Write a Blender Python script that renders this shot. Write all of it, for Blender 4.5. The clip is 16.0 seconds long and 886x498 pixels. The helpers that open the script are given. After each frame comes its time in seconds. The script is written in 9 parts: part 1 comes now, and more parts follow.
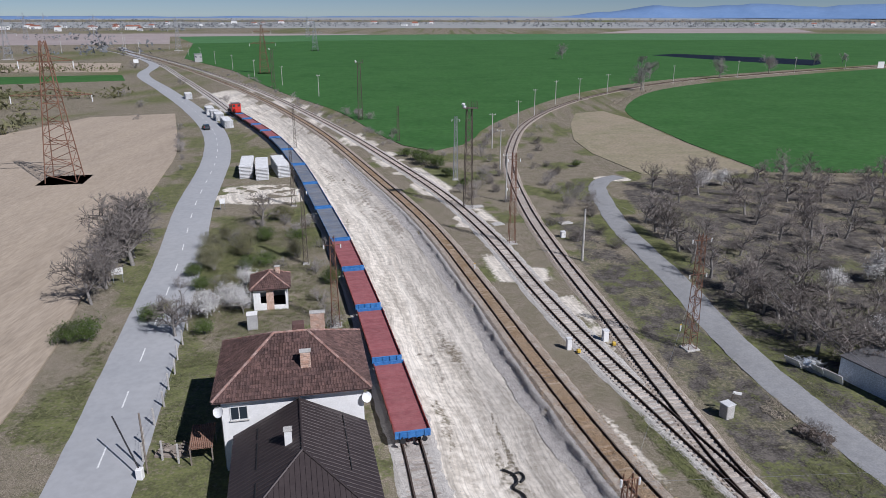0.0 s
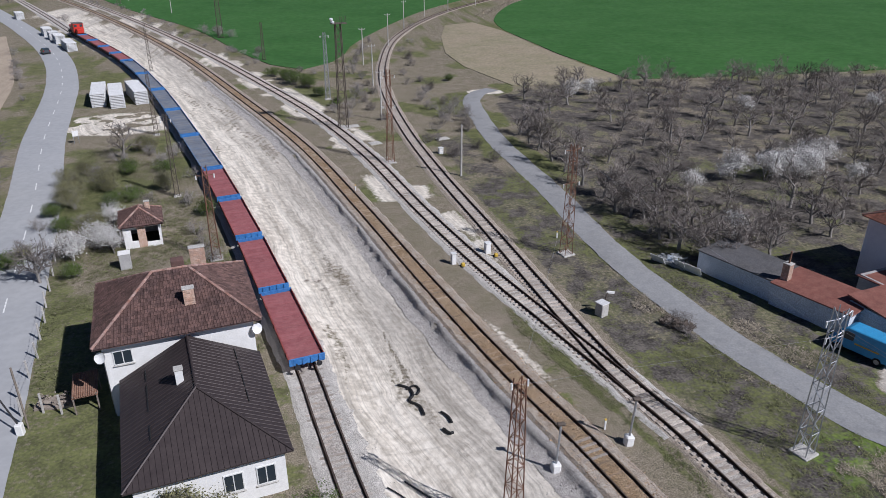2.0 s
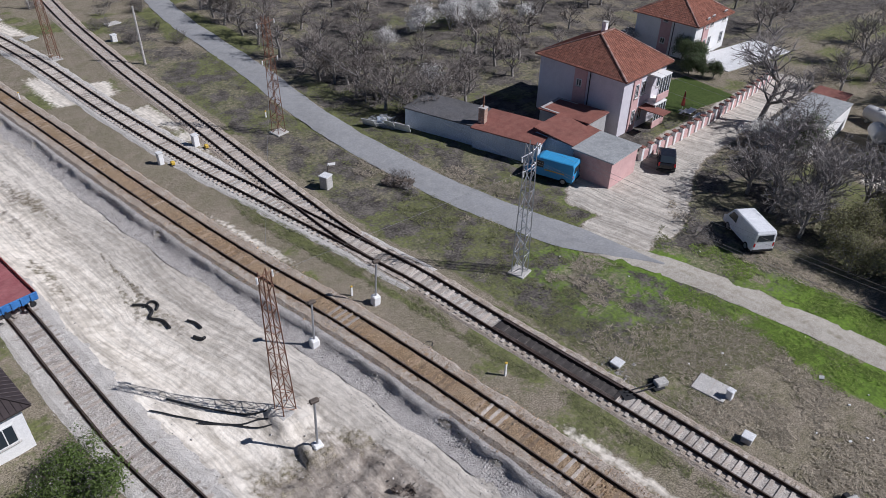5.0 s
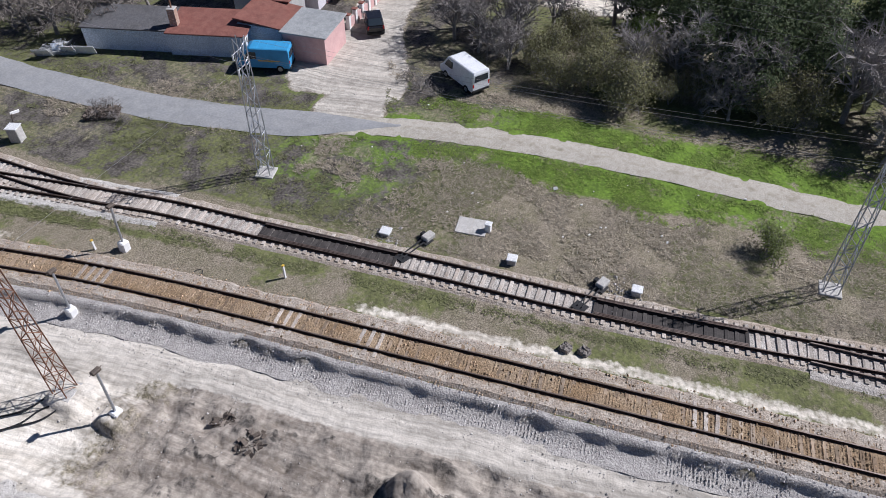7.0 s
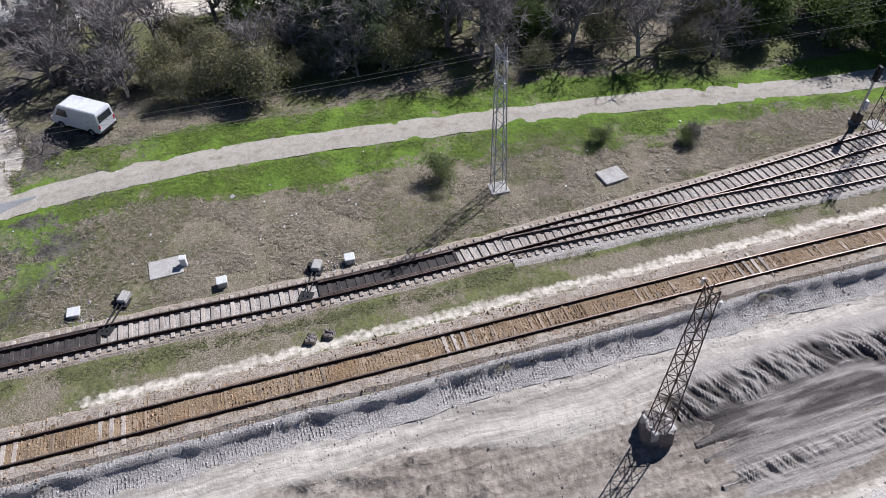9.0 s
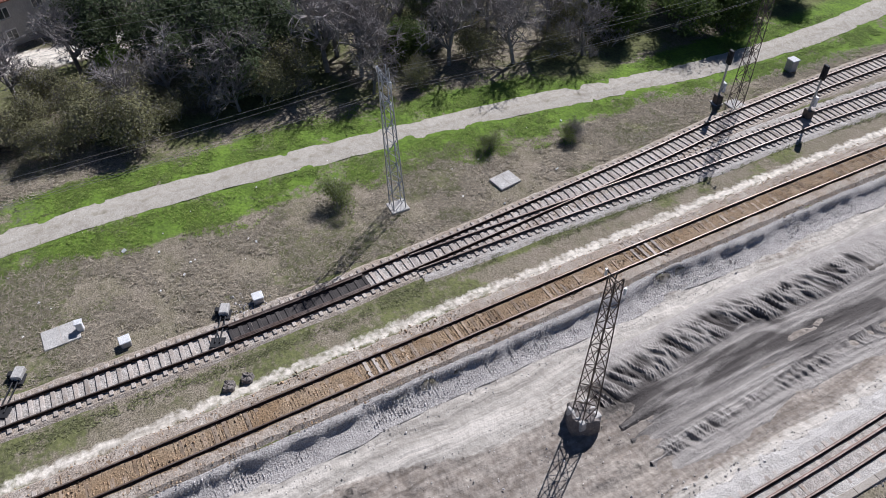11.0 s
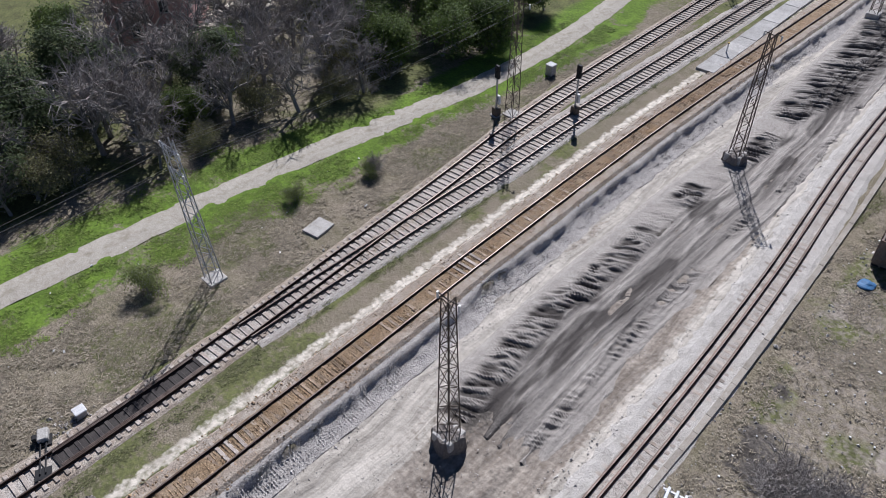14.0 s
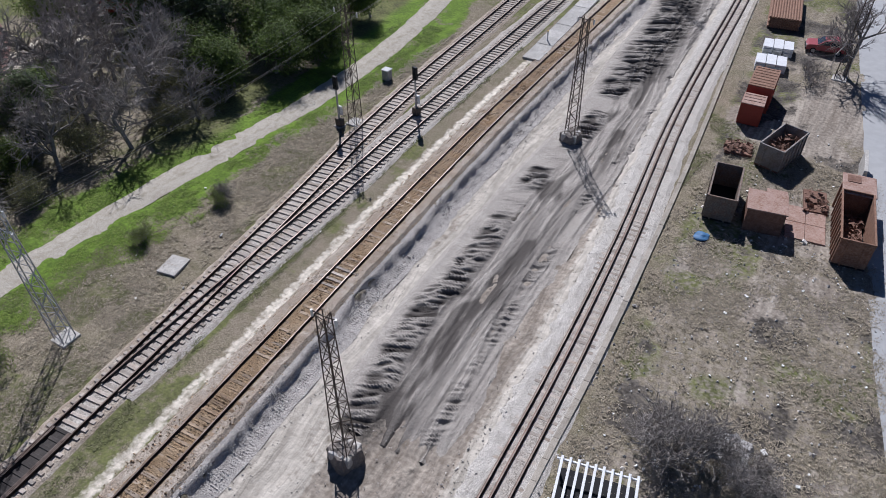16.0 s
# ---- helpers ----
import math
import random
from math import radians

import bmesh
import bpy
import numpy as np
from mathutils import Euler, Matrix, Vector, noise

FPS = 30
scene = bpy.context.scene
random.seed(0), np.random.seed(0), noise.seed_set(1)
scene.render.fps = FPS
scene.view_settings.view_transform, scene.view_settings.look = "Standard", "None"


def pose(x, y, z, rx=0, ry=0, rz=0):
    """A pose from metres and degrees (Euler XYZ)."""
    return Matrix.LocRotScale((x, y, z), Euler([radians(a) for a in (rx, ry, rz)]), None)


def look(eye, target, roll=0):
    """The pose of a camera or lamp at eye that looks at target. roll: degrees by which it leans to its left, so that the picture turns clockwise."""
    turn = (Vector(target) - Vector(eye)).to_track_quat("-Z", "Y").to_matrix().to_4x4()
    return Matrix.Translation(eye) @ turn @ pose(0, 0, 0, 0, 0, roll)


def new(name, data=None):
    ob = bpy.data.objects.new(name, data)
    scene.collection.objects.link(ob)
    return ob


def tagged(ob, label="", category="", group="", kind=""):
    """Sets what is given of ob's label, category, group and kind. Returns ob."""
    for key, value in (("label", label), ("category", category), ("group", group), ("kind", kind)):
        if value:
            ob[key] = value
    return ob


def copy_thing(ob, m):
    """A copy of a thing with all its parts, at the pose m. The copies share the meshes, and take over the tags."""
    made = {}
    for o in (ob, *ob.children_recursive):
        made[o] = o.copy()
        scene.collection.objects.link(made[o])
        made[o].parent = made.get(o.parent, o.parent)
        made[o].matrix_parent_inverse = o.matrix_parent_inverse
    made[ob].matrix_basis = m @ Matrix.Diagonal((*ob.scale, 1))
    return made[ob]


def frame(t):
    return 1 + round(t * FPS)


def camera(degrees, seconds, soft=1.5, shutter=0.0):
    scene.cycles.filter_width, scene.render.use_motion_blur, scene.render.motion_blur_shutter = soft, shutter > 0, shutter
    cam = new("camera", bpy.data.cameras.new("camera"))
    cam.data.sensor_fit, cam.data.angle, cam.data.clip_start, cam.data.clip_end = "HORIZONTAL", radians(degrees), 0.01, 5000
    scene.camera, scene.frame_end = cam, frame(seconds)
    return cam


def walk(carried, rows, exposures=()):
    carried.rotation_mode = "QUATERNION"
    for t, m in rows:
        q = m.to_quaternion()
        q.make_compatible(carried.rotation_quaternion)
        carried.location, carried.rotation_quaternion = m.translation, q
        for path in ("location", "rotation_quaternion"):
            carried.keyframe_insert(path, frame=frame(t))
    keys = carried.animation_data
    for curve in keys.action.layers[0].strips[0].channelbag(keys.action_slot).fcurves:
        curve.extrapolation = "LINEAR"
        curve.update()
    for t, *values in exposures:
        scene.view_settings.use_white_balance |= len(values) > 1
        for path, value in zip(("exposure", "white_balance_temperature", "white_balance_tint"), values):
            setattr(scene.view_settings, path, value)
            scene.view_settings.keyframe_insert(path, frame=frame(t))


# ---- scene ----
# the camera hovers about 34 m over the yard and turns to its right
cam = camera(63.65, 16.0, soft=0.5)
PATH = [
    (0.0, pose(0.00, -0.00, 33.00, 71.76, -0.02, 0.01)),
    (0.5, pose(-0.08, -0.01, 33.07, 70.16, -0.01, -2.33)),
    (1.0, pose(-0.16, -0.01, 33.14, 68.51, -0.02, -4.70)),
    (1.5, pose(-0.24, -0.02, 33.23, 66.84, 0.03, -7.19)),
    (2.0, pose(-0.32, -0.03, 33.32, 65.18, -0.01, -10.31)),
    (2.5, pose(-0.38, -0.02, 33.43, 63.48, 0.03, -13.88)),
    (3.0, pose(-0.44, -0.00, 33.55, 61.84, 0.03, -17.38)),
    (5.5, pose(-0.62, 0.20, 34.21, 52.57, -0.99, -40.75)),
    (6.0, pose(-0.65, 0.26, 34.34, 50.10, -0.74, -47.23)),
    (6.5, pose(-0.66, 0.32, 34.46, 47.65, -0.51, -53.83)),
    (7.0, pose(-0.68, 0.39, 34.59, 45.69, -0.29, -60.82)),
    (7.5, pose(-0.70, 0.46, 34.71, 45.14, -0.11, -67.92)),
    (8.0, pose(-0.72, 0.54, 34.83, 44.96, -0.05, -75.37)),
    (8.5, pose(-0.73, 0.62, 34.93, 44.75, 0.12, -84.98)),
    (9.0, pose(-0.73, 0.70, 35.03, 44.44, 0.33, -94.62)),
    (9.2, pose(-0.73, 0.73, 35.07, 44.42, 0.37, -98.30)),
    (11.3, pose(-0.68, 1.10, 35.41, 45.85, 0.35, -107.00)),
    (11.5, pose(-0.67, 1.13, 35.44, 46.04, 0.35, -108.25)),
    (12.0, pose(-0.65, 1.19, 35.51, 46.54, 0.44, -111.55)),
    (12.5, pose(-0.63, 1.23, 35.56, 47.03, 0.37, -114.96)),
    (13.0, pose(-0.61, 1.25, 35.61, 47.53, 0.45, -118.52)),
    (13.5, pose(-0.60, 1.26, 35.65, 48.00, 0.43, -121.89)),
    (14.0, pose(-0.60, 1.28, 35.68, 48.51, 0.39, -125.22)),
    (14.5, pose(-0.60, 1.32, 35.71, 48.96, 0.32, -128.59)),
    (15.0, pose(-0.62, 1.37, 35.74, 49.13, 0.23, -132.17)),
    (15.5, pose(-0.64, 1.42, 35.77, 49.08, 0.15, -135.81)),
    (16.0, pose(-0.66, 1.48, 35.81, 49.01, 0.12, -139.45)),
]
walk(cam, PATH, exposures=((0.0, -0.13, 5900, 15), (3.0, -0.17, 5900, 15), (5.5, -0.07, 5900, 15), (8.0, 0.25, 5900, 15), (12.5, 0.16, 5900, 15), (16.0, 0.05, 5900, 15)))

# ---- light ----
SUN_ELEV, SUN_ROT = 43.0, 133.0
sun_dir = Vector((math.sin(radians(SUN_ROT)) * math.cos(radians(SUN_ELEV)), math.cos(radians(SUN_ROT)) * math.cos(radians(SUN_ELEV)), math.sin(radians(SUN_ELEV))))
world = bpy.data.worlds.new("world")
scene.world = world
world.use_nodes = True
_wn = world.node_tree.nodes
_sky = _wn.new("ShaderNodeTexSky")
_sky.sky_type, _sky.sun_disc = "NISHITA", False
_sky.sun_elevation, _sky.sun_rotation = radians(SUN_ELEV), radians(SUN_ROT)
_sky.air_density, _sky.dust_density, _sky.ozone_density = 0.55, 0.0, 4.0
world.node_tree.links.new(_sky.outputs[0], _wn["Background"].inputs[0])
_wn["Background"].inputs[1].default_value = 0.05
sun = new("sun", bpy.data.lights.new("sun", "SUN"))
sun.data.energy, sun.data.angle, sun.data.color = 5.0, radians(0.53), (1.0, 0.97, 0.93)
sun.matrix_world = look(sun_dir * 200, (0, 0, 0))


# ---- materials ----
def material(name, c1, c2=None, c3=None, scale=1.0, rough=0.8, metal=0.0, bump=0.0, bump_scale=None, detail=6.0, random_tint=0.0, spec=0.3, fine=0.25, stretch=(1, 1, 1)):
    """Two noise scales mix three colours; finer noise gives grain and relief. Sizes in metres."""
    m = bpy.data.materials.new(name)
    m.use_nodes = True
    nt = m.node_tree
    n, l = nt.nodes, nt.links
    b = n["Principled BSDF"]
    b.inputs["Roughness"].default_value = rough
    b.inputs["Metallic"].default_value = metal
    b.inputs["Specular IOR Level"].default_value = spec
    c2 = c2 or tuple(v * 0.8 for v in c1)
    c3 = c3 or tuple(v * 1.15 for v in c1)
    geo = n.new("ShaderNodeNewGeometry")
    mp = n.new("ShaderNodeMapping")
    mp.inputs["Scale"].default_value = stretch
    l.new(geo.outputs["Position"], mp.inputs[0])

    def tex(s, d=detail):
        t = n.new("ShaderNodeTexNoise")
        t.inputs["Scale"].default_value, t.inputs["Detail"].default_value, t.inputs["Roughness"].default_value = s, d, 0.6
        l.new(mp.outputs[0], t.inputs["Vector"])
        r = n.new("ShaderNodeMapRange")
        r.inputs[1].default_value, r.inputs[2].default_value = 0.36, 0.64
        l.new(t.outputs["Fac"], r.inputs[0])
        return r.outputs[0], t.outputs["Fac"]

    def mix(a, bb, f, kind="MIX"):
        x = n.new("ShaderNodeMix")
        x.data_type, x.blend_type = "RGBA", kind
        for sock, v in ((x.inputs[6], a), (x.inputs[7], bb), (x.inputs[0], f)):
            if isinstance(v, tuple):
                sock.default_value = (*v, 1)
            elif isinstance(v, float):
                sock.default_value = v
            else:
                l.new(v, sock)
        return x.outputs[2]

    big, _ = tex(scale)
    mid, _ = tex(scale * 4.3)
    small, raw = tex(scale * 23.0, 3.0)
    col = mix(c1, c2, big)
    half = n.new("ShaderNodeMath")
    half.operation, half.inputs[1].default_value = "MULTIPLY", 0.55
    l.new(mid, half.inputs[0])
    col = mix(col, c3, half.outputs[0])
    grain = n.new("ShaderNodeMapRange")
    grain.inputs[3].default_value, grain.inputs[4].default_value = 1 - fine, 1 + fine
    l.new(small, grain.inputs[0])
    col = mix(col, grain.outputs[0], 1.0, "MULTIPLY")
    if random_tint:
        info = n.new("ShaderNodeObjectInfo")
        r = n.new("ShaderNodeMapRange")
        r.inputs[3].default_value, r.inputs[4].default_value = 1 - random_tint, 1 + random_tint
        l.new(info.outputs["Random"], r.inputs[0])
        col = mix(col, r.outputs[0], 1.0, "MULTIPLY")
    l.new(col, b.inputs["Base Color"])
    if bump:
        bp = n.new("ShaderNodeBump")
        bp.inputs["Strength"].default_value, bp.inputs["Distance"].default_value = 1.0, bump
        l.new(raw if bump_scale is None else tex(bump_scale, 4.0)[1], bp.inputs["Height"])
        l.new(bp.outputs[0], b.inputs["Normal"])
    return m


def island_tint(m, amount):
    """Vary the joined pieces of one mesh from one another."""
    n, l = m.node_tree.nodes, m.node_tree.links
    sock = n["Principled BSDF"].inputs["Base Color"]
    src = sock.links[0].from_socket
    g = n.new("ShaderNodeNewGeometry")
    r = n.new("ShaderNodeMapRange")
    r.inputs[3].default_value, r.inputs[4].default_value = 1 - amount, 1 + amount
    l.new(g.outputs["Random Per Island"], r.inputs[0])
    x = n.new("ShaderNodeMix")
    x.data_type, x.blend_type = "RGBA", "MULTIPLY"
    x.inputs[0].default_value = 1.0
    l.new(src, x.inputs[6])
    l.new(r.outputs[0], x.inputs[7])
    l.new(x.outputs[2], sock)
    return m


M = {}
M["asphalt"] = material("asphalt", (0.385, 0.39, 0.395), (0.355, 0.36, 0.365), (0.41, 0.41, 0.41), 0.05, 0.85, bump=0.004, fine=0.05)
M["lane"] = material("lane_asphalt", (0.285, 0.287, 0.29), (0.24, 0.241, 0.24), (0.335, 0.332, 0.322), 0.25, 0.9, bump=0.005, fine=0.1)
M["dirt_track"] = material("dirt_track", (0.42, 0.385, 0.325), (0.33, 0.295, 0.24), (0.50, 0.465, 0.405), 0.6, 0.95, bump=0.03, fine=0.2)
M["paint_white"] = material("road_paint", (0.75, 0.75, 0.73), (0.6, 0.6, 0.58), None, 0.8, 0.7)
M["concrete"] = material("concrete", (0.48, 0.46, 0.43), (0.36, 0.34, 0.31), (0.56, 0.54, 0.5), 0.8, 0.9, bump=0.01)
M["kerb_stone"] = material("tan_kerb_stone", (0.36, 0.325, 0.275), (0.29, 0.255, 0.21), (0.43, 0.39, 0.34), 0.8, 0.95, random_tint=0.12)
M["platform_worn"] = material("worn_platform_concrete", (0.45, 0.435, 0.41), (0.33, 0.315, 0.29), (0.54, 0.525, 0.5), 0.5, 0.92, random_tint=0.12, bump=0.01)
M["concrete_new"] = material("new_concrete", (0.66, 0.66, 0.65), (0.56, 0.56, 0.55), (0.72, 0.72, 0.71), 1.2, 0.85, random_tint=0.06)
M["rail_rust"] = material("rusty_rail_steel", (0.075, 0.045, 0.032), (0.05, 0.03, 0.022), (0.12, 0.07, 0.045), 0.8, 0.6, 0.3)
M["rail_head"] = material("worn_rail_head", (0.13, 0.095, 0.08), (0.09, 0.062, 0.05), (0.22, 0.185, 0.165), 0.12, 0.48, 0.5)
M["rail_worn"] = material("worn_rail_steel", (0.13, 0.10, 0.085), (0.09, 0.065, 0.055), (0.22, 0.2, 0.185), 0.5, 0.5, 0.5)
M["sleeper_orange"] = material("iron_stained_sleeper", (0.27, 0.195, 0.13), (0.40, 0.335, 0.27), (0.21, 0.145, 0.09), 0.12, 0.95, random_tint=0.3, bump=0.01)
M["sleeper_grey"] = material("weathered_concrete_sleeper", (0.42, 0.37, 0.32), (0.30, 0.24, 0.19), (0.50, 0.46, 0.42), 0.7, 0.95, random_tint=0.3, bump=0.01)
M["sleeper_oiled"] = material("oiled_wooden_sleeper", (0.055, 0.047, 0.045), (0.085, 0.075, 0.068), (0.035, 0.031, 0.029), 0.8, 0.8, random_tint=0.3, bump=0.01)
M["ballast_orange"] = material("iron_stained_ballast", (0.27, 0.18, 0.10), (0.36, 0.275, 0.185), (0.17, 0.115, 0.068), 0.5, 0.95, bump=0.06, bump_scale=9.0, fine=0.45)
M["ballast_tan"] = material("tan_ballast_shoulder", (0.36, 0.30, 0.24), (0.46, 0.41, 0.35), (0.25, 0.19, 0.14), 0.6, 0.95, bump=0.06, bump_scale=9.0, fine=0.45)
M["ballast_grey"] = material("grey_ballast", (0.42, 0.38, 0.34), (0.50, 0.47, 0.43), (0.28, 0.24, 0.2), 0.6, 0.95, bump=0.06, bump_scale=9.0, fine=0.45)
M["ballast_bank"] = material("bank_gravel", (0.44, 0.41, 0.38), (0.29, 0.265, 0.245), (0.57, 0.535, 0.495), 1.6, 0.95, bump=0.08, bump_scale=9.0, fine=0.5)
M["ballast_white"] = material("pale_ballast", (0.50, 0.47, 0.425), (0.38, 0.35, 0.31), (0.60, 0.57, 0.53), 0.8, 0.95, bump=0.06, bump_scale=8.0, fine=0.5)


# ---- small tools ----
def part(name, bm, mat, parent, label="", smooth=False):
    me = bpy.data.meshes.new(name)
    bm.to_mesh(me)
    bm.free()
    me.materials.append(mat)
    if smooth:
        me.shade_smooth()
    ob = new(name, me)
    ob.parent = parent
    return tagged(ob, label) if label else ob


def pymesh(name, verts, faces, mat, parent=None, smooth=False):
    me = bpy.data.meshes.new(name)
    me.from_pydata(verts, [], faces)
    me.materials.append(mat)
    if smooth:
        me.shade_smooth()
    me.update()
    ob = new(name, me)
    ob.parent = parent
    return ob


def box(bm, lo, hi, bevel=0.0, m=None):
    """A box between two corners, with bevelled edges."""
    r = bmesh.ops.create_cube(bm, size=1.0)
    vs = r["verts"]
    for v in vs:
        v.co = Vector([(lo[i] + hi[i]) / 2 + v.co[i] * (hi[i] - lo[i]) for i in range(3)])
    if bevel:
        es = list({e for v in vs for e in v.link_edges})
        out = bmesh.ops.bevel(bm, geom=es, offset=bevel, segments=1, affect="EDGES")
        vs = list({v for f in out["faces"] for v in f.verts} | {v for v in vs if v.is_valid})
    if m is not None:
        for v in vs:
            v.co = m @ v.co
    return vs


def boxbm(lo, hi, bevel=0.0, m=None):
    bm = bmesh.new()
    box(bm, lo, hi, bevel, m)
    return bm


def bar(bm, a, b, r=0.03, sides=4, r2=None):
    """A straight bar of few sides between two points."""
    a, b = Vector(a), Vector(b)
    d = b - a
    if d.length < 1e-6:
        return
    u = d.orthogonal().normalized()
    w = d.normalized().cross(u)
    r2 = r if r2 is None else r2
    ring = [[bm.verts.new(p + (u * math.cos(k * math.tau / sides + 0.78) + w * math.sin(k * math.tau / sides + 0.78)) * q) for k in range(sides)] for p, q in ((a, r), (b, r2))]
    for k in range(sides):
        bm.faces.new((ring[0][k], ring[0][(k + 1) % sides], ring[1][(k + 1) % sides], ring[1][k]))
    bm.faces.new(ring[0][::-1])
    bm.faces.new(ring[1])


def barbm(a, b, r=0.03, sides=4, r2=None):
    bm = bmesh.new()
    bar(bm, a, b, r, sides, r2)
    return bm


def thing(name, label, category, m=None, group="", kind=""):
    ob = new(name)
    ob.empty_display_size = 0.3
    if m is not None:
        ob.matrix_basis = m
    return tagged(ob, label, category, group, kind)


def spline(points, step=1.0):
    """A smooth line through the points, resampled at even steps: positions and unit directions."""
    p = np.array(points, float)
    q = np.vstack([2 * p[0] - p[1], p, 2 * p[-1] - p[-2]])
    out = []
    for i in range(1, len(q) - 2):
        a, b, c, d = q[i - 1], q[i], q[i + 1], q[i + 2]
        ta, tb, tc = np.linalg.norm(b - a) ** 0.5, np.linalg.norm(c - b) ** 0.5, np.linalg.norm(d - c) ** 0.5
        m1 = tb * ((b - a) / ta - (c - a) / (ta + tb) + (c - b) / tb)
        m2 = tb * ((c - b) / tb - (d - b) / (tb + tc) + (d - c) / tc)
        s = np.linspace(0, 1, max(4, int(np.linalg.norm(c - b) / 0.5)), endpoint=False)[:, None]
        out.append((2 * s**3 - 3 * s**2 + 1) * b + (s**3 - 2 * s**2 + s) * m1 + (-2 * s**3 + 3 * s**2) * c + (s**3 - s**2) * m2)
    out = np.vstack(out + [p[-1:]])
    L = np.concatenate([[0], np.cumsum(np.linalg.norm(np.diff(out, axis=0), axis=1))])
    s = np.arange(0, L[-1], step)
    pos = np.stack([np.interp(s, L, out[:, 0]), np.interp(s, L, out[:, 1])], 1)
    d = np.gradient(pos, axis=0)
    return pos, d / np.linalg.norm(d, axis=1)[:, None]


_tab = np.random.default_rng(7).random((256, 256))


def vnoise(x, y):
    xi, yi = np.floor(x).astype(int), np.floor(y).astype(int)
    u, v = x - xi, y - yi
    u, v = u * u * (3 - 2 * u), v * v * (3 - 2 * v)
    a, b, c, d = _tab[xi % 256, yi % 256], _tab[(xi + 1) % 256, yi % 256], _tab[xi % 256, (yi + 1) % 256], _tab[(xi + 1) % 256, (yi + 1) % 256]
    return (a * (1 - u) + b * u) * (1 - v) + (c * (1 - u) + d * u) * v


def fbm(x, y, size, octaves=4):
    out, amp, tot = 0, 1.0, 0.0
    for k in range(octaves):
        out = out + amp * vnoise(x / size * 2**k + 17.3 * k, y / size * 2**k + 9.1 * k)
        tot += amp
        amp *= 0.55
    return out / tot


def ramp(v, a, b):
    t = np.clip((v - a) / (b - a), 0, 1)
    return t * t * (3 - 2 * t)


def side_of(line, x, y):
    """Distance from a line, positive to its right, and the index of the nearest sample."""
    pos, d = line
    keep = (pos[:, 1] > y.min() - 60) & (pos[:, 1] < y.max() + 60)
    pos, d = (pos[keep], d[keep]) if keep.sum() > 3 else (pos, d)
    best, sgn = np.full(x.shape, 1e9), np.ones(x.shape)
    for (px, py), (dx, dy) in zip(pos, d):
        rx, ry = x - px, y - py
        q = rx * rx + ry * ry
        m = q < best
        best = np.where(m, q, best)
        sgn = np.where(m, rx * dy - ry * dx, sgn)
    return np.sqrt(best) * np.sign(sgn)


# ---- the plan: lines of the tracks, roads and edges ----
MAIN = [(-330, 740), (-200.7, 529), (-127.9, 400), (-79.8, 307), (-37.9, 214), (-15.1, 151), (-2.2, 112.2), (4.7, 84.3), (9.8, 61.9), (13.8, 46), (16.4, 37.5), (18.8, 28), (21.4, 16.2), (25, -0.2), (28.3, -15), (30.4, -24.5), (34.8, -46), (40, -77), (48, -125), (60, -190), (90, -330)]
SECOND = [(-322, 740), (-194, 529), (-121, 400), (-73, 307), (-31.1, 214), (-11, 163), (0.6, 131), (7.4, 106), (12.0, 82.4), (16.2, 64.2), (19.2, 53.7), (21.9, 44.5), (24.0, 37.0)]
CURVE = [(420, 560), (296, 491), (207.5, 437), (120, 374), (81.2, 331), (46.8, 277.5), (26, 225.7), (17.9, 185.5), (15.0, 157), (14.9, 122), (16.6, 96), (18.8, 75), (20.6, 57), (22.2, 44), (24.0, 37.0), (25.4, 30), (26.9, 23), (28.3, 16.5), (29.9, 8.3), (31.6, 0.7), (33.5, -6.5), (36.5, -17.2), (39.8, -28.5), (42, -35.5), (45, -47), (50.5, -72.5), (58, -105), (68, -150), (95, -300)]
FOURTH = [(33.2, -6.2), (34.9, -15), (36.4, -23), (38.0, -31.5), (39.9, -40.5), (42.2, -53), (46.0, -74), (52, -105), (61, -150), (88, -300)]
WAGON = [(-345, 740), (-208, 529), (-141, 395), (-98, 305), (-74, 252.5), (-46.4, 194.3), (-32.6, 157.5), (-21.1, 120.5), (-15.6, 102), (-11.9, 88.3), (-8.5, 75), (-5.3, 61.6), (-2.4, 49), (-1.2, 42.5), (0.7, 33), (2.6, 26), (5.5, 10), (8.3, -5), (10.8, -17), (12.6, -25.5), (15.8, -38.7), (21.4, -59.1), (28.2, -89.4), (36, -125), (48, -180), (78, -320)]
ROAD = [(-18, -10), (-22, 20), (-25.8, 43.7), (-30.2, 64.2), (-37.4, 96), (-44.6, 124), (-54.5, 170), (-67, 209), (-90, 260), (-127, 332), (-170, 415), (-196, 499), (-256, 613), (-330, 760)]
LANE = [(37.5, 149.5), (34.0, 146.5), (31.0, 140), (29.6, 126), (29.0, 111), (30.3, 86), (30.6, 68), (32.0, 56), (34.0, 46), (37.0, 37), (39.6, 31.5), (41.6, 27.6)]
TRACKWAY = [(37.0, 37.0), (39.3, 32.0), (41.8, 26.5), (44.2, 18.5), (46.3, 8), (47.9, -4), (49.6, -18), (50.3, -30), (51.6, -43), (54.2, -55), (58.5, -68), (70, -95), (90, -130)]
KERB = [(5.8, 0), (9.4, -17.5), (11.4, -27.9), (16.2, -48.9), (26.3, -88.6), (34, -122)]
BACK_ROAD = [(-18, -10), (-12, -24), (-6.8, -37), (-2.6, -49), (3.6, -69), (8.8, -85), (20, -120)]
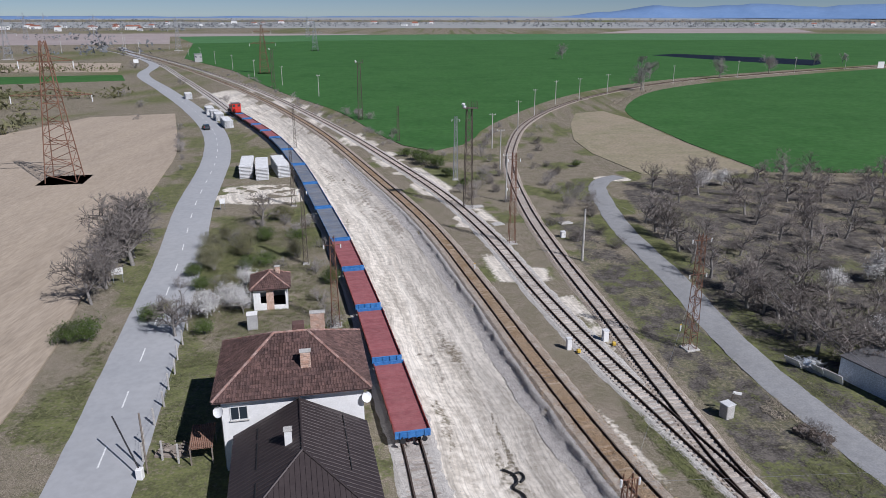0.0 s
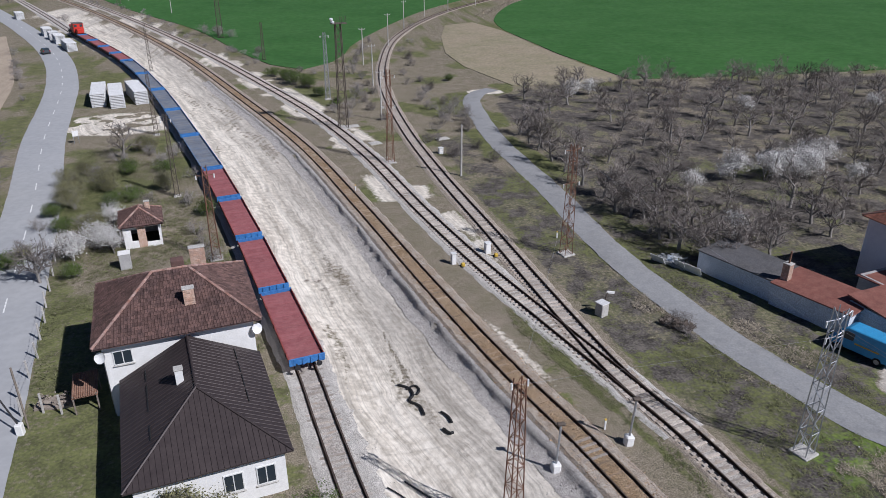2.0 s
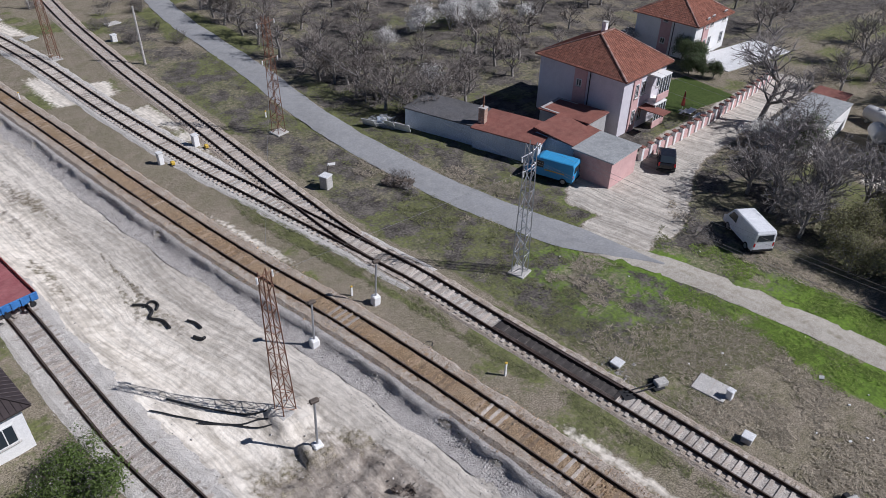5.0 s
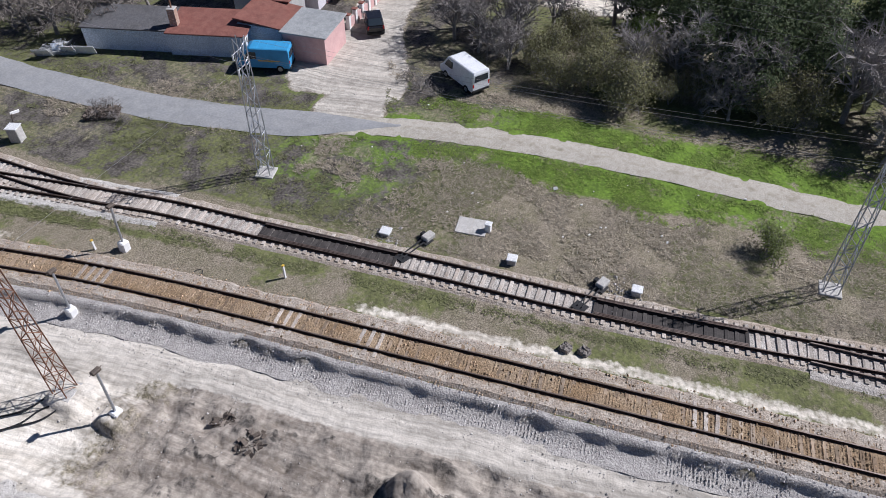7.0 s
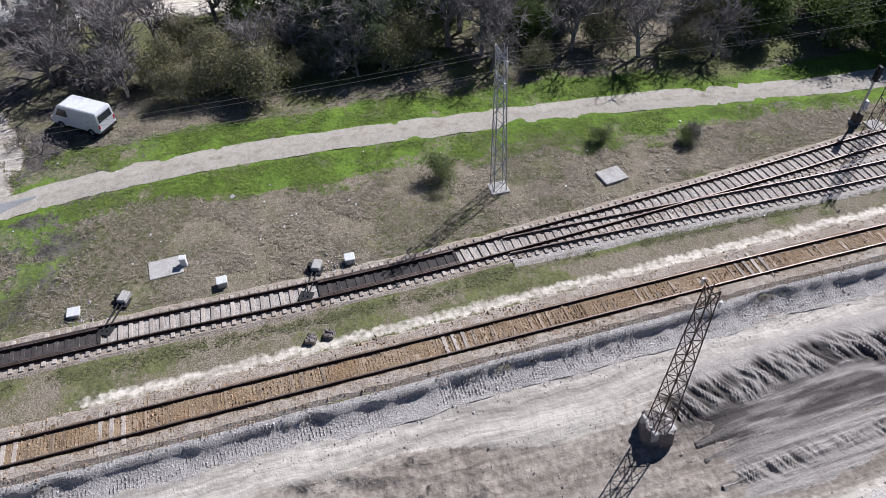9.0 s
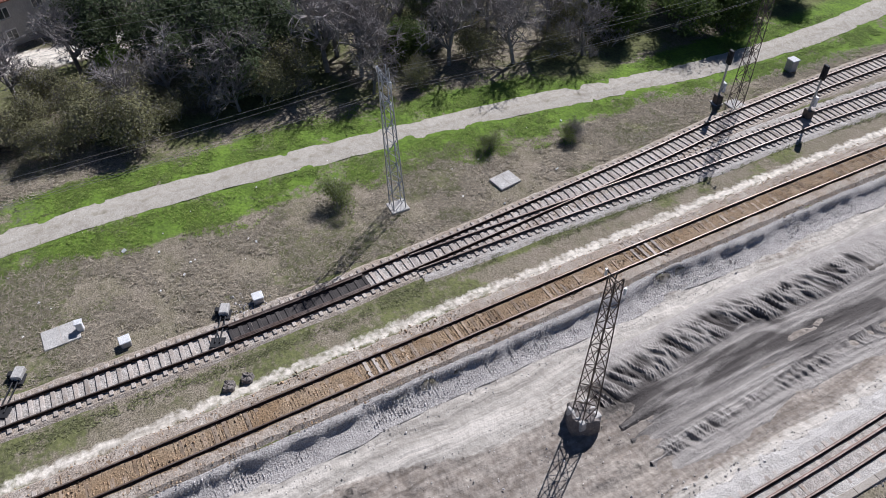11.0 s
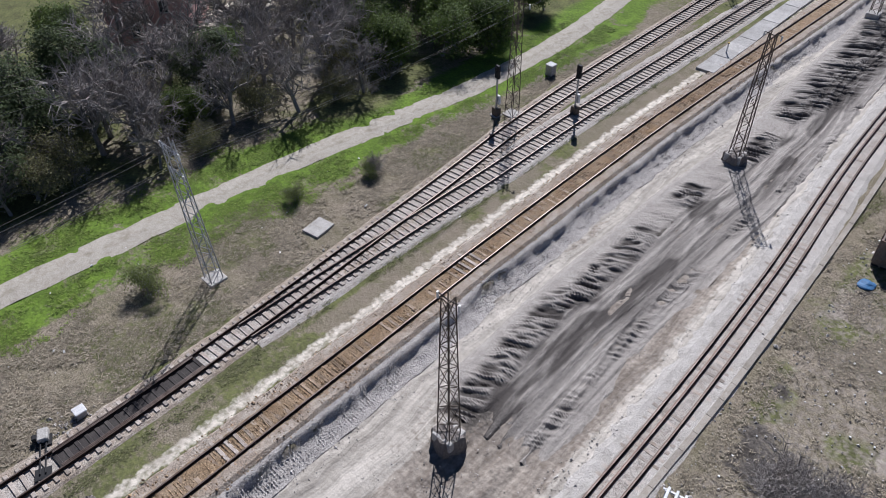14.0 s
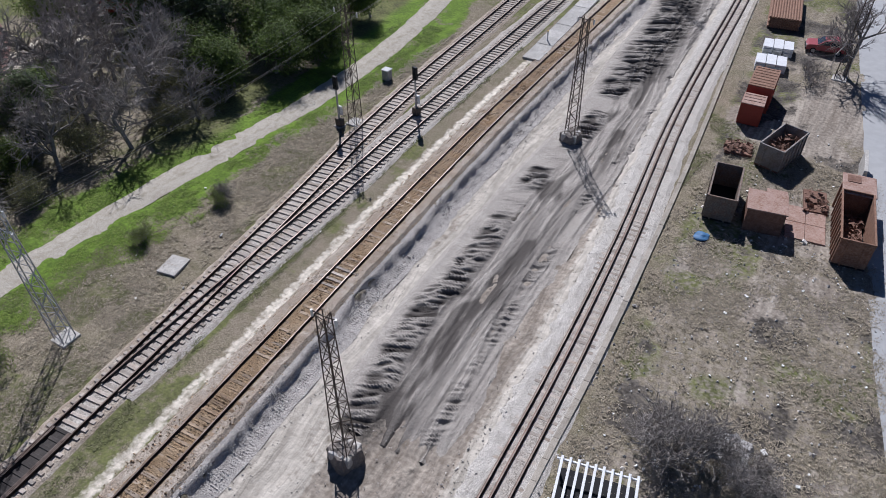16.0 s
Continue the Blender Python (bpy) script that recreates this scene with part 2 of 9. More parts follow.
SPOIL = [(20.5, -14), (22, -20), (23.4, -25), (24.9, -32.7), (26.8, -43.2), (28.4, -54.8), (31.6, -67.3), (34.5, -80.3), (38, -95)]
main_l, second_l, curve_l, fourth_l, wagon_l = (spline(p, 1.0) for p in (MAIN, SECOND, CURVE, FOURTH, WAGON))
spoil_l, kerb_l = spline(SPOIL, 1.0), spline(KERB, 1.0)
coarse = lambda p: spline(p, 2.0)


# ---- ground: one sheet to the horizon ----
def axis(lo, hi, step, far):
    a = list(np.arange(lo, hi + step / 2, step))
    s = step
    while a[-1] < far:
        s *= 1.22
        a.append(a[-1] + s)
    s = step
    while a[0] > -far:
        s *= 1.22
        a.insert(0, a[0] - s)
    return np.array(a)


# the bank's cross-section: distance from the main line, share of its depth
BANK = ((1.9, 0.0), (2.12, 0.02), (2.3, 0.08), (2.42, 0.45), (2.62, 0.74), (2.95, 0.9), (3.35, 0.99), (3.8, 1.08))


def bank_depth(y):
    return 0.35 + 0.65 * ramp(y, 150, 60)


def yard_drop(x, y, dm, dw):
    """How far the dug yard lies under the tracks: a bank beside the main line."""
    bank = ramp(-dm, 1.95, 2.9) * ramp(dw, 1.8, 5.0)
    return -0.72 * bank * bank_depth(y)


def build_ground():
    gx, gy = axis(-72, 92, 0.6, 4600), axis(-112, 172, 0.6, 4600)
    gx = np.unique(np.concatenate([gx, np.arange(4, 50, 0.3)]).round(3))
    gy = np.unique(np.concatenate([gy, np.arange(-62, 48, 0.35)]).round(3))
    X, Y = np.meshgrid(gx, gy)
    x, y = X.ravel(), Y.ravel()
    near = (x > -130) & (x < 150) & (y > -180) & (y < 330)
    dm, dw, dc, ds, dk, dsec = (np.full(x.shape, 999.0) for _ in range(6))
    dr = np.full(x.shape, 999.0)
    dr[near] = side_of(coarse(ROAD), x[near], y[near])
    for arr, ln in ((dm, coarse(MAIN)), (dw, coarse(WAGON)), (dc, coarse(CURVE)), (ds, spoil_l), (dk, coarse(KERB)), (dsec, coarse(SECOND))):
        arr[near] = side_of(ln, x[near], y[near])
    # MAIN runs southwards, so its right-hand side is the yard: turn the sign
    dm, dw, dk, ds, dsec = -dm, -dw, -dk, -ds, -dsec
    dc = -dc
    drop = np.where(near, yard_drop(x, y, dm, dw), 0.0)
    n1, n2, n3 = fbm(x, y, 9.0), fbm(x + 40, y, 2.2), fbm(x, y + 80, 28.0)
    yard = ramp(-dm, 1.8, 2.8) * ramp(dw, -2.5, 0.5) * near
    south = ramp(y, 31, 23)
    churn = yard * south * ramp(-dm - 0.8 * (n1 - 0.5) - 1.9 * ramp(y, 2, -8), 5.6, 6.2) * ramp(dw, 2.2, 3.6)
    spoil = np.exp(-((ds + 0.3 - 1.8 * (n1 - 0.5)) / 1.45) ** 4) * ramp(y, -8, -14) * near
    # streaks along the yard from wheels, furrows across the spoil
    streak = fbm(dm * 1.0 + 3 * n1, y * 0.07 + x * 0.02, 0.55, 3)
    wide = fbm(dm + 2 * n1, y * 0.06, 2.4, 3)
    z = drop + 13.0 * np.clip((y - 3300) / 1300, 0, 1) + 0.10 * (n1 - 0.5) + 0.05 * (n2 - 0.5)
    z += near * (1 - yard) * ramp(np.abs(dm), 4.2, 5.2) * ramp(np.abs(dc), 2.2, 3.2) * ramp(np.abs(dr), 4.5, 6) * (0.16 * (fbm(x, y + 11, 1.5, 3) - 0.5))
    lumps = fbm(x * 1.3 + 0.6 * y, y * 0.9, 1.1, 4)
    ridged = 1 - 2 * np.abs(fbm(x, y, 1.9, 3) - 0.5)
    z += churn * ((0.3 + 0.7 * ramp(y, -8, 0)) * (0.8 * (lumps - 0.5) + 0.6 * (ridged - 0.75)) + 0.3 * (n1 - 0.5))
    z += churn * ramp(y, -6, -14) * 0.45 * (streak - 0.5)
    z += yard * (1 - churn) * 0.16 * (streak - 0.5) * ramp(np.abs(dw), 2.5, 4)
    # a large lump of dug earth and the blocks left round the masts
    z += 1.7 * np.exp(-(((x - 13.9) / 1.15) ** 2 + ((y - 10.4) / 1.1) ** 2) ** 2) * (0.7 + 0.6 * n2)
    for mx, my, mh, mw in ((9.8, 30.6, 0.5, 1.3), (9.9, 27.2, 0.6, 1.0)):
        z += mh * np.exp(-(((x - mx) / mw) ** 6 + ((y - my) / mw) ** 6) ** 2) * (0.85 + 0.3 * n2)
    # covers
    chalk = yard * (1 - churn) * (1 - 0.55 * ramp(streak, 0.55, 0.68) * ramp(n3, 0.3, 0.6)) * (1 - 0.3 * ramp(wide, 0.52, 0.66) * (1 - south)) * (1 - 0.2 * south)
    chalk = np.maximum(chalk, 0.8 * ramp(np.abs(dsec), 5.5, 2.6) * ramp(y, 44, 80) * ramp(n1, 0.44, 0.60) * near)
    chalk = np.maximum(chalk, 0.62 * ramp(np.abs(dm - 2.3 - 0.4 * (n1 - 0.5)), 0.95, 0.1) * ramp(n3 + 0.3 * ramp(y, 30, 10), 0.36, 0.46) * ramp(y, 62, 50) * near)
    chalk = np.maximum(chalk, 0.9 * ramp(np.hypot((x + 34) / 1.5, y - 134), 10, 6) * ramp(n2, 0.35, 0.5))
    far_chalk = ramp(np.abs(dm + 4), 9, 4) * ramp(y, 120, 200) * ramp(n1, 0.35, 0.6) * near
    chalk = np.maximum(chalk, 0.85 * far_chalk)
    green = 0.28 + 0.5 * ramp(n1 + 0.35 * (n2 - 0.5), 0.48, 0.66)
    between = ramp(dm, 3.6, 4.6) * ramp(-dc, 2.0, 3.0) * ramp(y, 70, 40) * near
    green = np.maximum(green * 0.85, between * (0.68 + 0.2 * ramp(n2, 0.3, 0.5)))
    green *= 1 - yard
    dtw = side_of(coarse(TRACKWAY), x, y) * near + 999 * (~near)
    # lush turf hugs the dirt track; towards the rails the grass is dry
    strip = ramp(dtw, 0.5, 1.5) * ramp(dc, 1.6, 2.4) * ramp(y, 46, 34) * near
    band = ramp(np.abs(dtw) + 4.5 * (n1 - 0.5) + 2.0 * (n3 - 0.5), 5.2, 3.6) * ramp(y, 34, 16)
    foot = ramp(np.hypot((x - 36) / 1.1, y - 30) + 6 * (n1 - 0.5), 7.5, 5.0)
    lush = np.clip(band + 0.7 * foot, 0, 1)
    green = np.where(strip > 0.01, green * (1 - strip), green)
    green = np.maximum(green, strip * (0.16 + 0.34 * ramp(n1 + 0.5 * (n2 - 0.5), 0.46, 0.66)))
    green = np.maximum(green, lush * (0.5 + 0.4 * ramp(n2, 0.3, 0.5)))
    verge = 0.6 * ramp(np.abs(np.abs(dr) - 5.5), 3.6, 1.6) * ramp(n1, 0.25, 0.5) * near
    green = np.maximum(green, verge)
    dlane = side_of(coarse(LANE), x, y) * near + 999 * (~near)
    green = np.maximum(green, ramp(np.abs(np.abs(dlane) - 3.2), 2.4, 0.8) * ramp(n1, 0.33, 0.55) * 0.95)
    dirt = np.maximum(churn * (0.6 + 0.4 * n2), yard * (0.7 * south + 0.6 * (1 - south) * ramp(wide, 0.5, 0.66)))
    dirt = np.maximum(dirt, 0.8 * ramp(np.hypot((x - 5) / 0.8, (y + 58) / 2.0), 11, 6) * ramp(n2, 0.3, 0.6))
    ddrive = np.abs(side_of(spline([(41, 33), (46.5, 33.5), (51, 36.8), (57, 40.2), (68, 42.4), (86, 45.6)], 1.0), x, y))
    drive = ramp(ddrive + 1.4 * (n2 - 0.5), 3.6, 2.6)
    drive = np.maximum(drive, ramp(np.hypot(x - 46.0, y - 38.5) + 2 * (n2 - 0.5), 5.0, 3.6))
    dirt = np.maximum(dirt, 0.95 * drive)
    chalk = np.maximum(chalk, 0.72 * drive)
    green *= 1 - drive
    dark = np.clip(spoil * 1.0 * ramp(n2, 0.3, 0.6), 0, 1)
    dark = np.maximum(dark, 0.62 * churn * ramp(lumps, 0.55, 0.72) * (0.4 + 0.6 * ramp(y, -8, 0)))
    dark = np.maximum(dark, 0.5 * churn * ramp(y, -8, -16) * ramp(streak, 0.56, 0.68))
    orchard = ramp(dlane, -3.0, -6.0) * ramp(y, 50, 58) * ramp(y, 152, 146) * near + 0.9 * ramp(dc, 2.5, 4.5) * ramp(dlane, 2.5, 4.5) * ramp(y, 14, 30) * ramp(y, 125, 110) * near
    orchard = np.clip(orchard, 0, 1)
    dark = np.maximum(dark, orchard * (0.40 + 0.3 * ramp(n2, 0.35, 0.6)))
    green = np.maximum(green * (1 - 0.2 * orchard), orchard * 0.5 * ramp(n1, 0.35, 0.5))
    rough_grass = ramp(dc, 1.9, 2.8) * ramp(np.abs(dlane), 1.6, 2.4) * ramp(x, 70, 60) * ramp(y, 14, 26) * ramp(y, 105, 90) * near * (1 - drive)
    green = np.maximum(green, rough_grass * (0.5 + 0.4 * ramp(n1 + 0.3 * (n2 - 0.5), 0.38, 0.56)))
    dark = np.maximum(dark, rough_grass * (0.41 + 0.28 * ramp(n2, 0.42, 0.62)))
    scrap = ramp(dk, -0.6, -2.5) * ramp(y, -10, -18) * ramp(y, -120, -90) * near
    dirt = np.maximum(dirt, scrap * (0.42 + 0.45 * ramp(n1, 0.42, 0.6)))
    green = np.maximum(green * (1 - 0.5 * scrap), scrap * 0.8 * ramp(fbm(x + 9, y, 5.0), 0.42, 0.6))
    dark = np.maximum(dark, scrap * 0.66 * ramp(fbm(x, y + 33, 4.0), 0.46, 0.64))
    patch = ramp(np.hypot((x - 35.5) / 1.4, y - 147.5) + 1.6 * (n2 - 0.5), 3.4, 2.2)
    chalk = np.maximum(chalk, 0.8 * patch)
    # the woodland floor is bare and littered
    wood = ramp(x, 52, 56) * ramp(y, 24, 16) * near
    green = np.maximum(green, wood * (0.35 + 0.5 * ramp(n1, 0.42, 0.55)))
    dark = np.maximum(dark, 0.3 * wood * ramp(n2, 0.5, 0.7))
    chalk = np.maximum(chalk, ramp(np.where(dw < 0, 2.0 - dw, dw), 3.4, 2.2) * (0.5 + 0.5 * ramp(n2, 0.3, 0.6)) * near)
    path = ramp(np.abs(side_of(spline([(70, 24), (73, 12), (76, 0), (80, -14), (84, -30)], 1.0), x, y)) + 2 * (n2 - 0.5), 3.0, 1.8) * near
    chalk, green = np.maximum(chalk, 0.75 * path), green * (1 - path)
    nx, ny = len(gx), len(gy)
    idx = np.arange(nx * ny).reshape(ny, nx)
    faces = np.stack([idx[:-1, :-1], idx[:-1, 1:], idx[1:, 1:], idx[1:, :-1]], -1).reshape(-1, 4)
    me = bpy.data.meshes.new("ground")
    me.from_pydata(np.stack([x, y, z], 1), [], faces)
    a = me.color_attributes.new("cover", "FLOAT_COLOR", "POINT")
    a.data.foreach_set("color", np.stack([chalk, green, dirt, dark], 1).astype(np.float32).ravel())
    w = me.attributes.new("along", "FLOAT_VECTOR", "POINT")
    w.data.foreach_set("vector", np.stack([np.where(near, dm, x) + 0.5 * (n1 - 0.5) * 3, np.where(near, y * 0.06, y), np.maximum(np.maximum(np.clip(lush, 0, 1) * (1 - yard), drive), yard * np.maximum(south, 0.85 * ramp(-dm + 3 * (n1 - 0.5), 10, 5)))], 1).astype(np.float32).ravel())
    me.shade_smooth()
    return me


def ground_material():
    m = material("ground_cover", (0.228, 0.192, 0.146), (0.152, 0.136, 0.086), (0.305, 0.264, 0.203), 0.45, 0.95, bump=0.07, bump_scale=3.6, fine=0.5, spec=0.1)
    n, l = m.node_tree.nodes, m.node_tree.links
    sock = n["Principled BSDF"].inputs["Base Color"]
    col = sock.links[0].from_socket
    att = n.new("ShaderNodeAttribute")
    att.attribute_name = "cover"
    sep = n.new("ShaderNodeSeparateColor")
    l.new(att.outputs["Color"], sep.inputs[0])
    geo = n.new("ShaderNodeNewGeometry")

    run = n.new("ShaderNodeAttribute")
    run.attribute_name = "along"

    def noise_tex(s, d=5.0, vec=None):
        t = n.new("ShaderNodeTexNoise")
        t.inputs["Scale"].default_value, t.inputs["Detail"].default_value = s, d
        l.new(vec or geo.outputs["Position"], t.inputs["Vector"])
        return t.outputs["Fac"]

    edge = noise_tex(2.6, 7.0)

    kind = n.new("ShaderNodeSeparateXYZ")
    l.new(run.outputs["Vector"], kind.inputs[0])

    def blend(a, b, fac, how="MIX"):
        x = n.new("ShaderNodeMix")
        x.data_type, x.blend_type = "RGBA", how
        l.new(a, x.inputs[6])
        l.new(b, x.inputs[7])
        if isinstance(fac, float):
            x.inputs[0].default_value = fac
        else:
            l.new(fac, x.inputs[0])
        return x.outputs[2]

    def layer(col, fac, ca, cb, cc, s1, s2, streaked=False, other=None):
        ramp_a = n.new("ShaderNodeValToRGB")
        e = ramp_a.color_ramp.elements
        e[0].position, e[0].color, e[1].position, e[1].color = 0.40, (*ca, 1), 0.60, (*cb, 1)
        mid = e.new(0.5)
        mid.color = (*cc, 1)
        add = n.new("ShaderNodeMath")
        add.operation = "MULTIPLY_ADD"
        add.inputs[1].default_value = 0.5
        l.new(noise_tex(s1, 6.0, run.outputs["Vector"] if streaked else None), add.inputs[0])
        half = n.new("ShaderNodeMath")
        half.operation, half.inputs[1].default_value = "MULTIPLY", 0.5
        l.new(noise_tex(s2, 8.0), half.inputs[0])
        l.new(half.outputs[0], add.inputs[2])
        l.new(add.outputs[0], ramp_a.inputs[0])
        shade = ramp_a.outputs[0]
        if other:
            ramp_b = n.new("ShaderNodeValToRGB")
            e = ramp_b.color_ramp.elements
            e[0].position, e[0].color, e[1].position, e[1].color = 0.40, (*other[0], 1), 0.60, (*other[1], 1)
            l.new(add.outputs[0], ramp_b.inputs[0])
            shade = blend(shade, ramp_b.outputs[0], kind.outputs[2])
        # the edge of each cover is broken up by noise
        su = n.new("ShaderNodeMath")
        su.operation, su.inputs[1].default_value = "MULTIPLY_ADD", 0.9
        l.new(edge, su.inputs[0])
        l.new(fac, su.inputs[2])
        r = n.new("ShaderNodeMapRange")
        r.inputs[1].default_value, r.inputs[2].default_value = 0.80, 1.08
        l.new(su.outputs[0], r.inputs[0])
        x = n.new("ShaderNodeMix")
        x.data_type = "RGBA"
        l.new(r.outputs[0], x.inputs[0])
        l.new(col, x.inputs[6])
        l.new(shade, x.inputs[7])
        return x.outputs[2]

    col = layer(col, sep.outputs[1], (0.095, 0.098, 0.048), (0.175, 0.185, 0.075), (0.135, 0.142, 0.062), 0.6, 4.0, other=((0.095, 0.145, 0.03), (0.165, 0.26, 0.04)))
    col = layer(col, sep.outputs[2], (0.215, 0.182, 0.15), (0.39, 0.345, 0.29), (0.30, 0.262, 0.222), 1.3, 3.0, True)
    col = layer(col, sep.outputs[0], (0.50, 0.45, 0.375), (0.79, 0.73, 0.63), (0.67, 0.61, 0.52), 0.9, 1.6, True, ((0.39, 0.355, 0.305), (0.55, 0.505, 0.44)))
    col = layer(col, att.outputs["Alpha"], (0.055, 0.048, 0.042), (0.17, 0.15, 0.13), (0.10, 0.09, 0.08), 0.8, 5.0)
    # fine lines left by wheels and blades run along the bare earth
    both = n.new("ShaderNodeMath")
    both.operation, both.use_clamp = "ADD", True
    l.new(sep.outputs[0], both.inputs[0])
    l.new(sep.outputs[2], both.inputs[1])
    for sc, lo, hi in ((5.5, 0.82, 1.08), (1.7, 0.84, 1.08)):
        line = n.new("ShaderNodeMapRange")
        line.inputs[1].default_value, line.inputs[2].default_value = 0.36, 0.56
        line.inputs[3].default_value, line.inputs[4].default_value = lo, hi
        l.new(noise_tex(sc, 4.0, run.outputs["Vector"]), line.inputs[0])
        col = blend(col, line.outputs[0], both.outputs[0], "MULTIPLY")
    l.new(col, sock)
    # wheel ruts in the bare earth
    bare_fac = n.new("ShaderNodeMath")
    bare_fac.operation, bare_fac.use_clamp = "ADD", True
    l.new(sep.outputs[0], bare_fac.inputs[0])
    l.new(sep.outputs[2], bare_fac.inputs[1])
    hgt = n.new("ShaderNodeMath")
    hgt.operation = "MULTIPLY"
    l.new(noise_tex(2.2, 5.0, run.outputs["Vector"]), hgt.inputs[0])
    l.new(bare_fac.outputs[0], hgt.inputs[1])
    rut = n.new("ShaderNodeBump")
    rut.inputs["Strength"].default_value, rut.inputs["Distance"].default_value = 1.0, 0.06
    l.new(hgt.outputs[0], rut.inputs["Height"])
    old = n["Principled BSDF"].inputs["Normal"].links[0].from_socket
    l.new(old, rut.inputs["Normal"])
    l.new(rut.outputs[0], n["Principled BSDF"].inputs["Normal"])
    return m


def build_bank():
    """The steep gravel face between the main line and the dug yard."""
    pos, d = spline(MAIN, 0.35)
    m = (pos[:, 1] > -112) & (pos[:, 1] < 170)
    pos, d = pos[m], d[m]
    right = np.stack([d[:, 1], -d[:, 0]], 1)
    k = len(pos)
    dep = 0.72 * bank_depth(pos[:, 1])
    V = []
    for o, q in BANK:
        n = fbm(pos[:, 0] + o * 5, pos[:, 1], 0.9, 4) - 0.5
        slump = fbm(pos[:, 0], pos[:, 1] + 50, 3.2, 3) - 0.5
        off = o + 0.9 * slump * (0.3 if q < 0.05 else 0.8) + 0.3 * n * (0.05 < q < 1.0)
        V.append(np.column_stack([pos + right * off[:, None], 0.06 - dep * q + 0.16 * n * (q > 0.03)]))
    F = [(j * k + i, j * k + i + 1, (j + 1) * k + i + 1, (j + 1) * k + i) for j in range(len(BANK) - 1) for i in range(k - 1)]
    ob = pymesh("gravel_bank", np.concatenate(V), [q[::-1] for q in F], M["ballast_bank"], smooth=True)
    return tagged(ob, "steep bank of grey gravel beside the main line", "bank", kind="structure")


ground = new("ground", build_ground())
ground.data.materials.append(ground_material())
tagged(ground, "dry grass, turf and pale dug earth round a railway yard", "ground", kind="structure")
build_bank()


# ---- roads ----
def ribbon(name, pts, width, mat, z, label, category, wob=0.0, step=1.0, taper=0, rut=0.0, rag=3.0):
    pos, d = spline(pts, step)
    nrm = np.stack([-d[:, 1], d[:, 0]], 1)
    rng = np.random.default_rng(len(name))
    k = len(pos)
    w = np.full((len(pos), 1), width / 2)
    if taper:
        w[-taper:, 0] *= np.linspace(1, 0.1, taper)
    jit = lambda: wob * (fbm(np.arange(k) * step, np.full(k, rng.random() * 50), rag) - 0.5) * 2
    rows = [pos + nrm * (w + jit()[:, None] * w / w.max()), pos + nrm * w * 0.55, pos + nrm * w * 0.12, pos - nrm * w * 0.12, pos - nrm * w * 0.55, pos - nrm * (w + jit()[:, None] * w / w.max())]
    zs = [z - 0.06, z + 0.01 - rut, z + 0.02, z + 0.02, z + 0.01 - rut, z - 0.06]
    v = np.concatenate([np.column_stack([r, np.full(k, q)]) for r, q in zip(rows, zs)])
    f = [(j * k + i, j * k + i + 1, (j + 1) * k + i + 1, (j + 1) * k + i) for j in range(5) for i in range(k - 1)]
    ob = pymesh(name, v, [q[::-1] for q in f], mat, smooth=True)
    at = ob.data.attributes.new("across", "FLOAT", "POINT")
    at.data.foreach_set("value", np.repeat(np.array([1.0, 0.55, 0.12, 0.12, 0.55, 1.0]), k))
    return tagged(ob, label, category, kind="structure")


ribbon("road", ROAD, 6.6, M["asphalt"], 0.10, "pale grey patched asphalt country road", "road", 0.12)
ribbon("road", BACK_ROAD, 7.0, M["asphalt"], 0.09, "pale concrete service road behind the scrap containers", "road", 0.1)
ribbon("lane", LANE, 3.6, M["lane"], 0.11, "narrow worn grey asphalt lane beside the railway", "lane", 0.3, taper=9)


def rut_material():
    """Pale wheel ruts; the crown between them and the edges are darker and grown over."""
    m = M["dirt_track"]
    n, l = m.node_tree.nodes, m.node_tree.links
    sock = n["Principled BSDF"].inputs["Base Color"]
    src = sock.links[0].from_socket
    at = n.new("ShaderNodeAttribute")
    at.attribute_name = "across"
    geo = n.new("ShaderNodeNewGeometry")
    t = n.new("ShaderNodeTexNoise")
    t.inputs["Scale"].default_value, t.inputs["Detail"].default_value = 1.3, 7.0
    l.new(geo.outputs["Position"], t.inputs["Vector"])
    off = n.new("ShaderNodeMath")
    off.operation, off.inputs[1].default_value = "SUBTRACT", 0.55
    l.new(at.outputs["Fac"], off.inputs[0])
    ab = n.new("ShaderNodeMath")
    ab.operation = "ABSOLUTE"
    l.new(off.outputs[0], ab.inputs[0])
    add = n.new("ShaderNodeMath")
    add.operation = "ADD"
    l.new(ab.outputs[0], add.inputs[0])
    l.new(t.outputs["Fac"], add.inputs[1])
    r = n.new("ShaderNodeMapRange")
    r.inputs[1].default_value, r.inputs[2].default_value = 0.90, 1.25
    l.new(add.outputs[0], r.inputs[0])
    x = n.new("ShaderNodeMix")
    x.data_type = "RGBA"
    l.new(r.outputs[0], x.inputs[0])
    l.new(src, x.inputs[6])
    x.inputs[7].default_value = (0.24, 0.215, 0.15, 1)
    l.new(x.outputs[2], sock)


rut_material()
ribbon("dirt_track", TRACKWAY, 2.7, M["dirt_track"], 0.075, "pale unpaved track with wheel ruts", "track", 0.28, step=0.4, rut=0.03, rag=1.6)


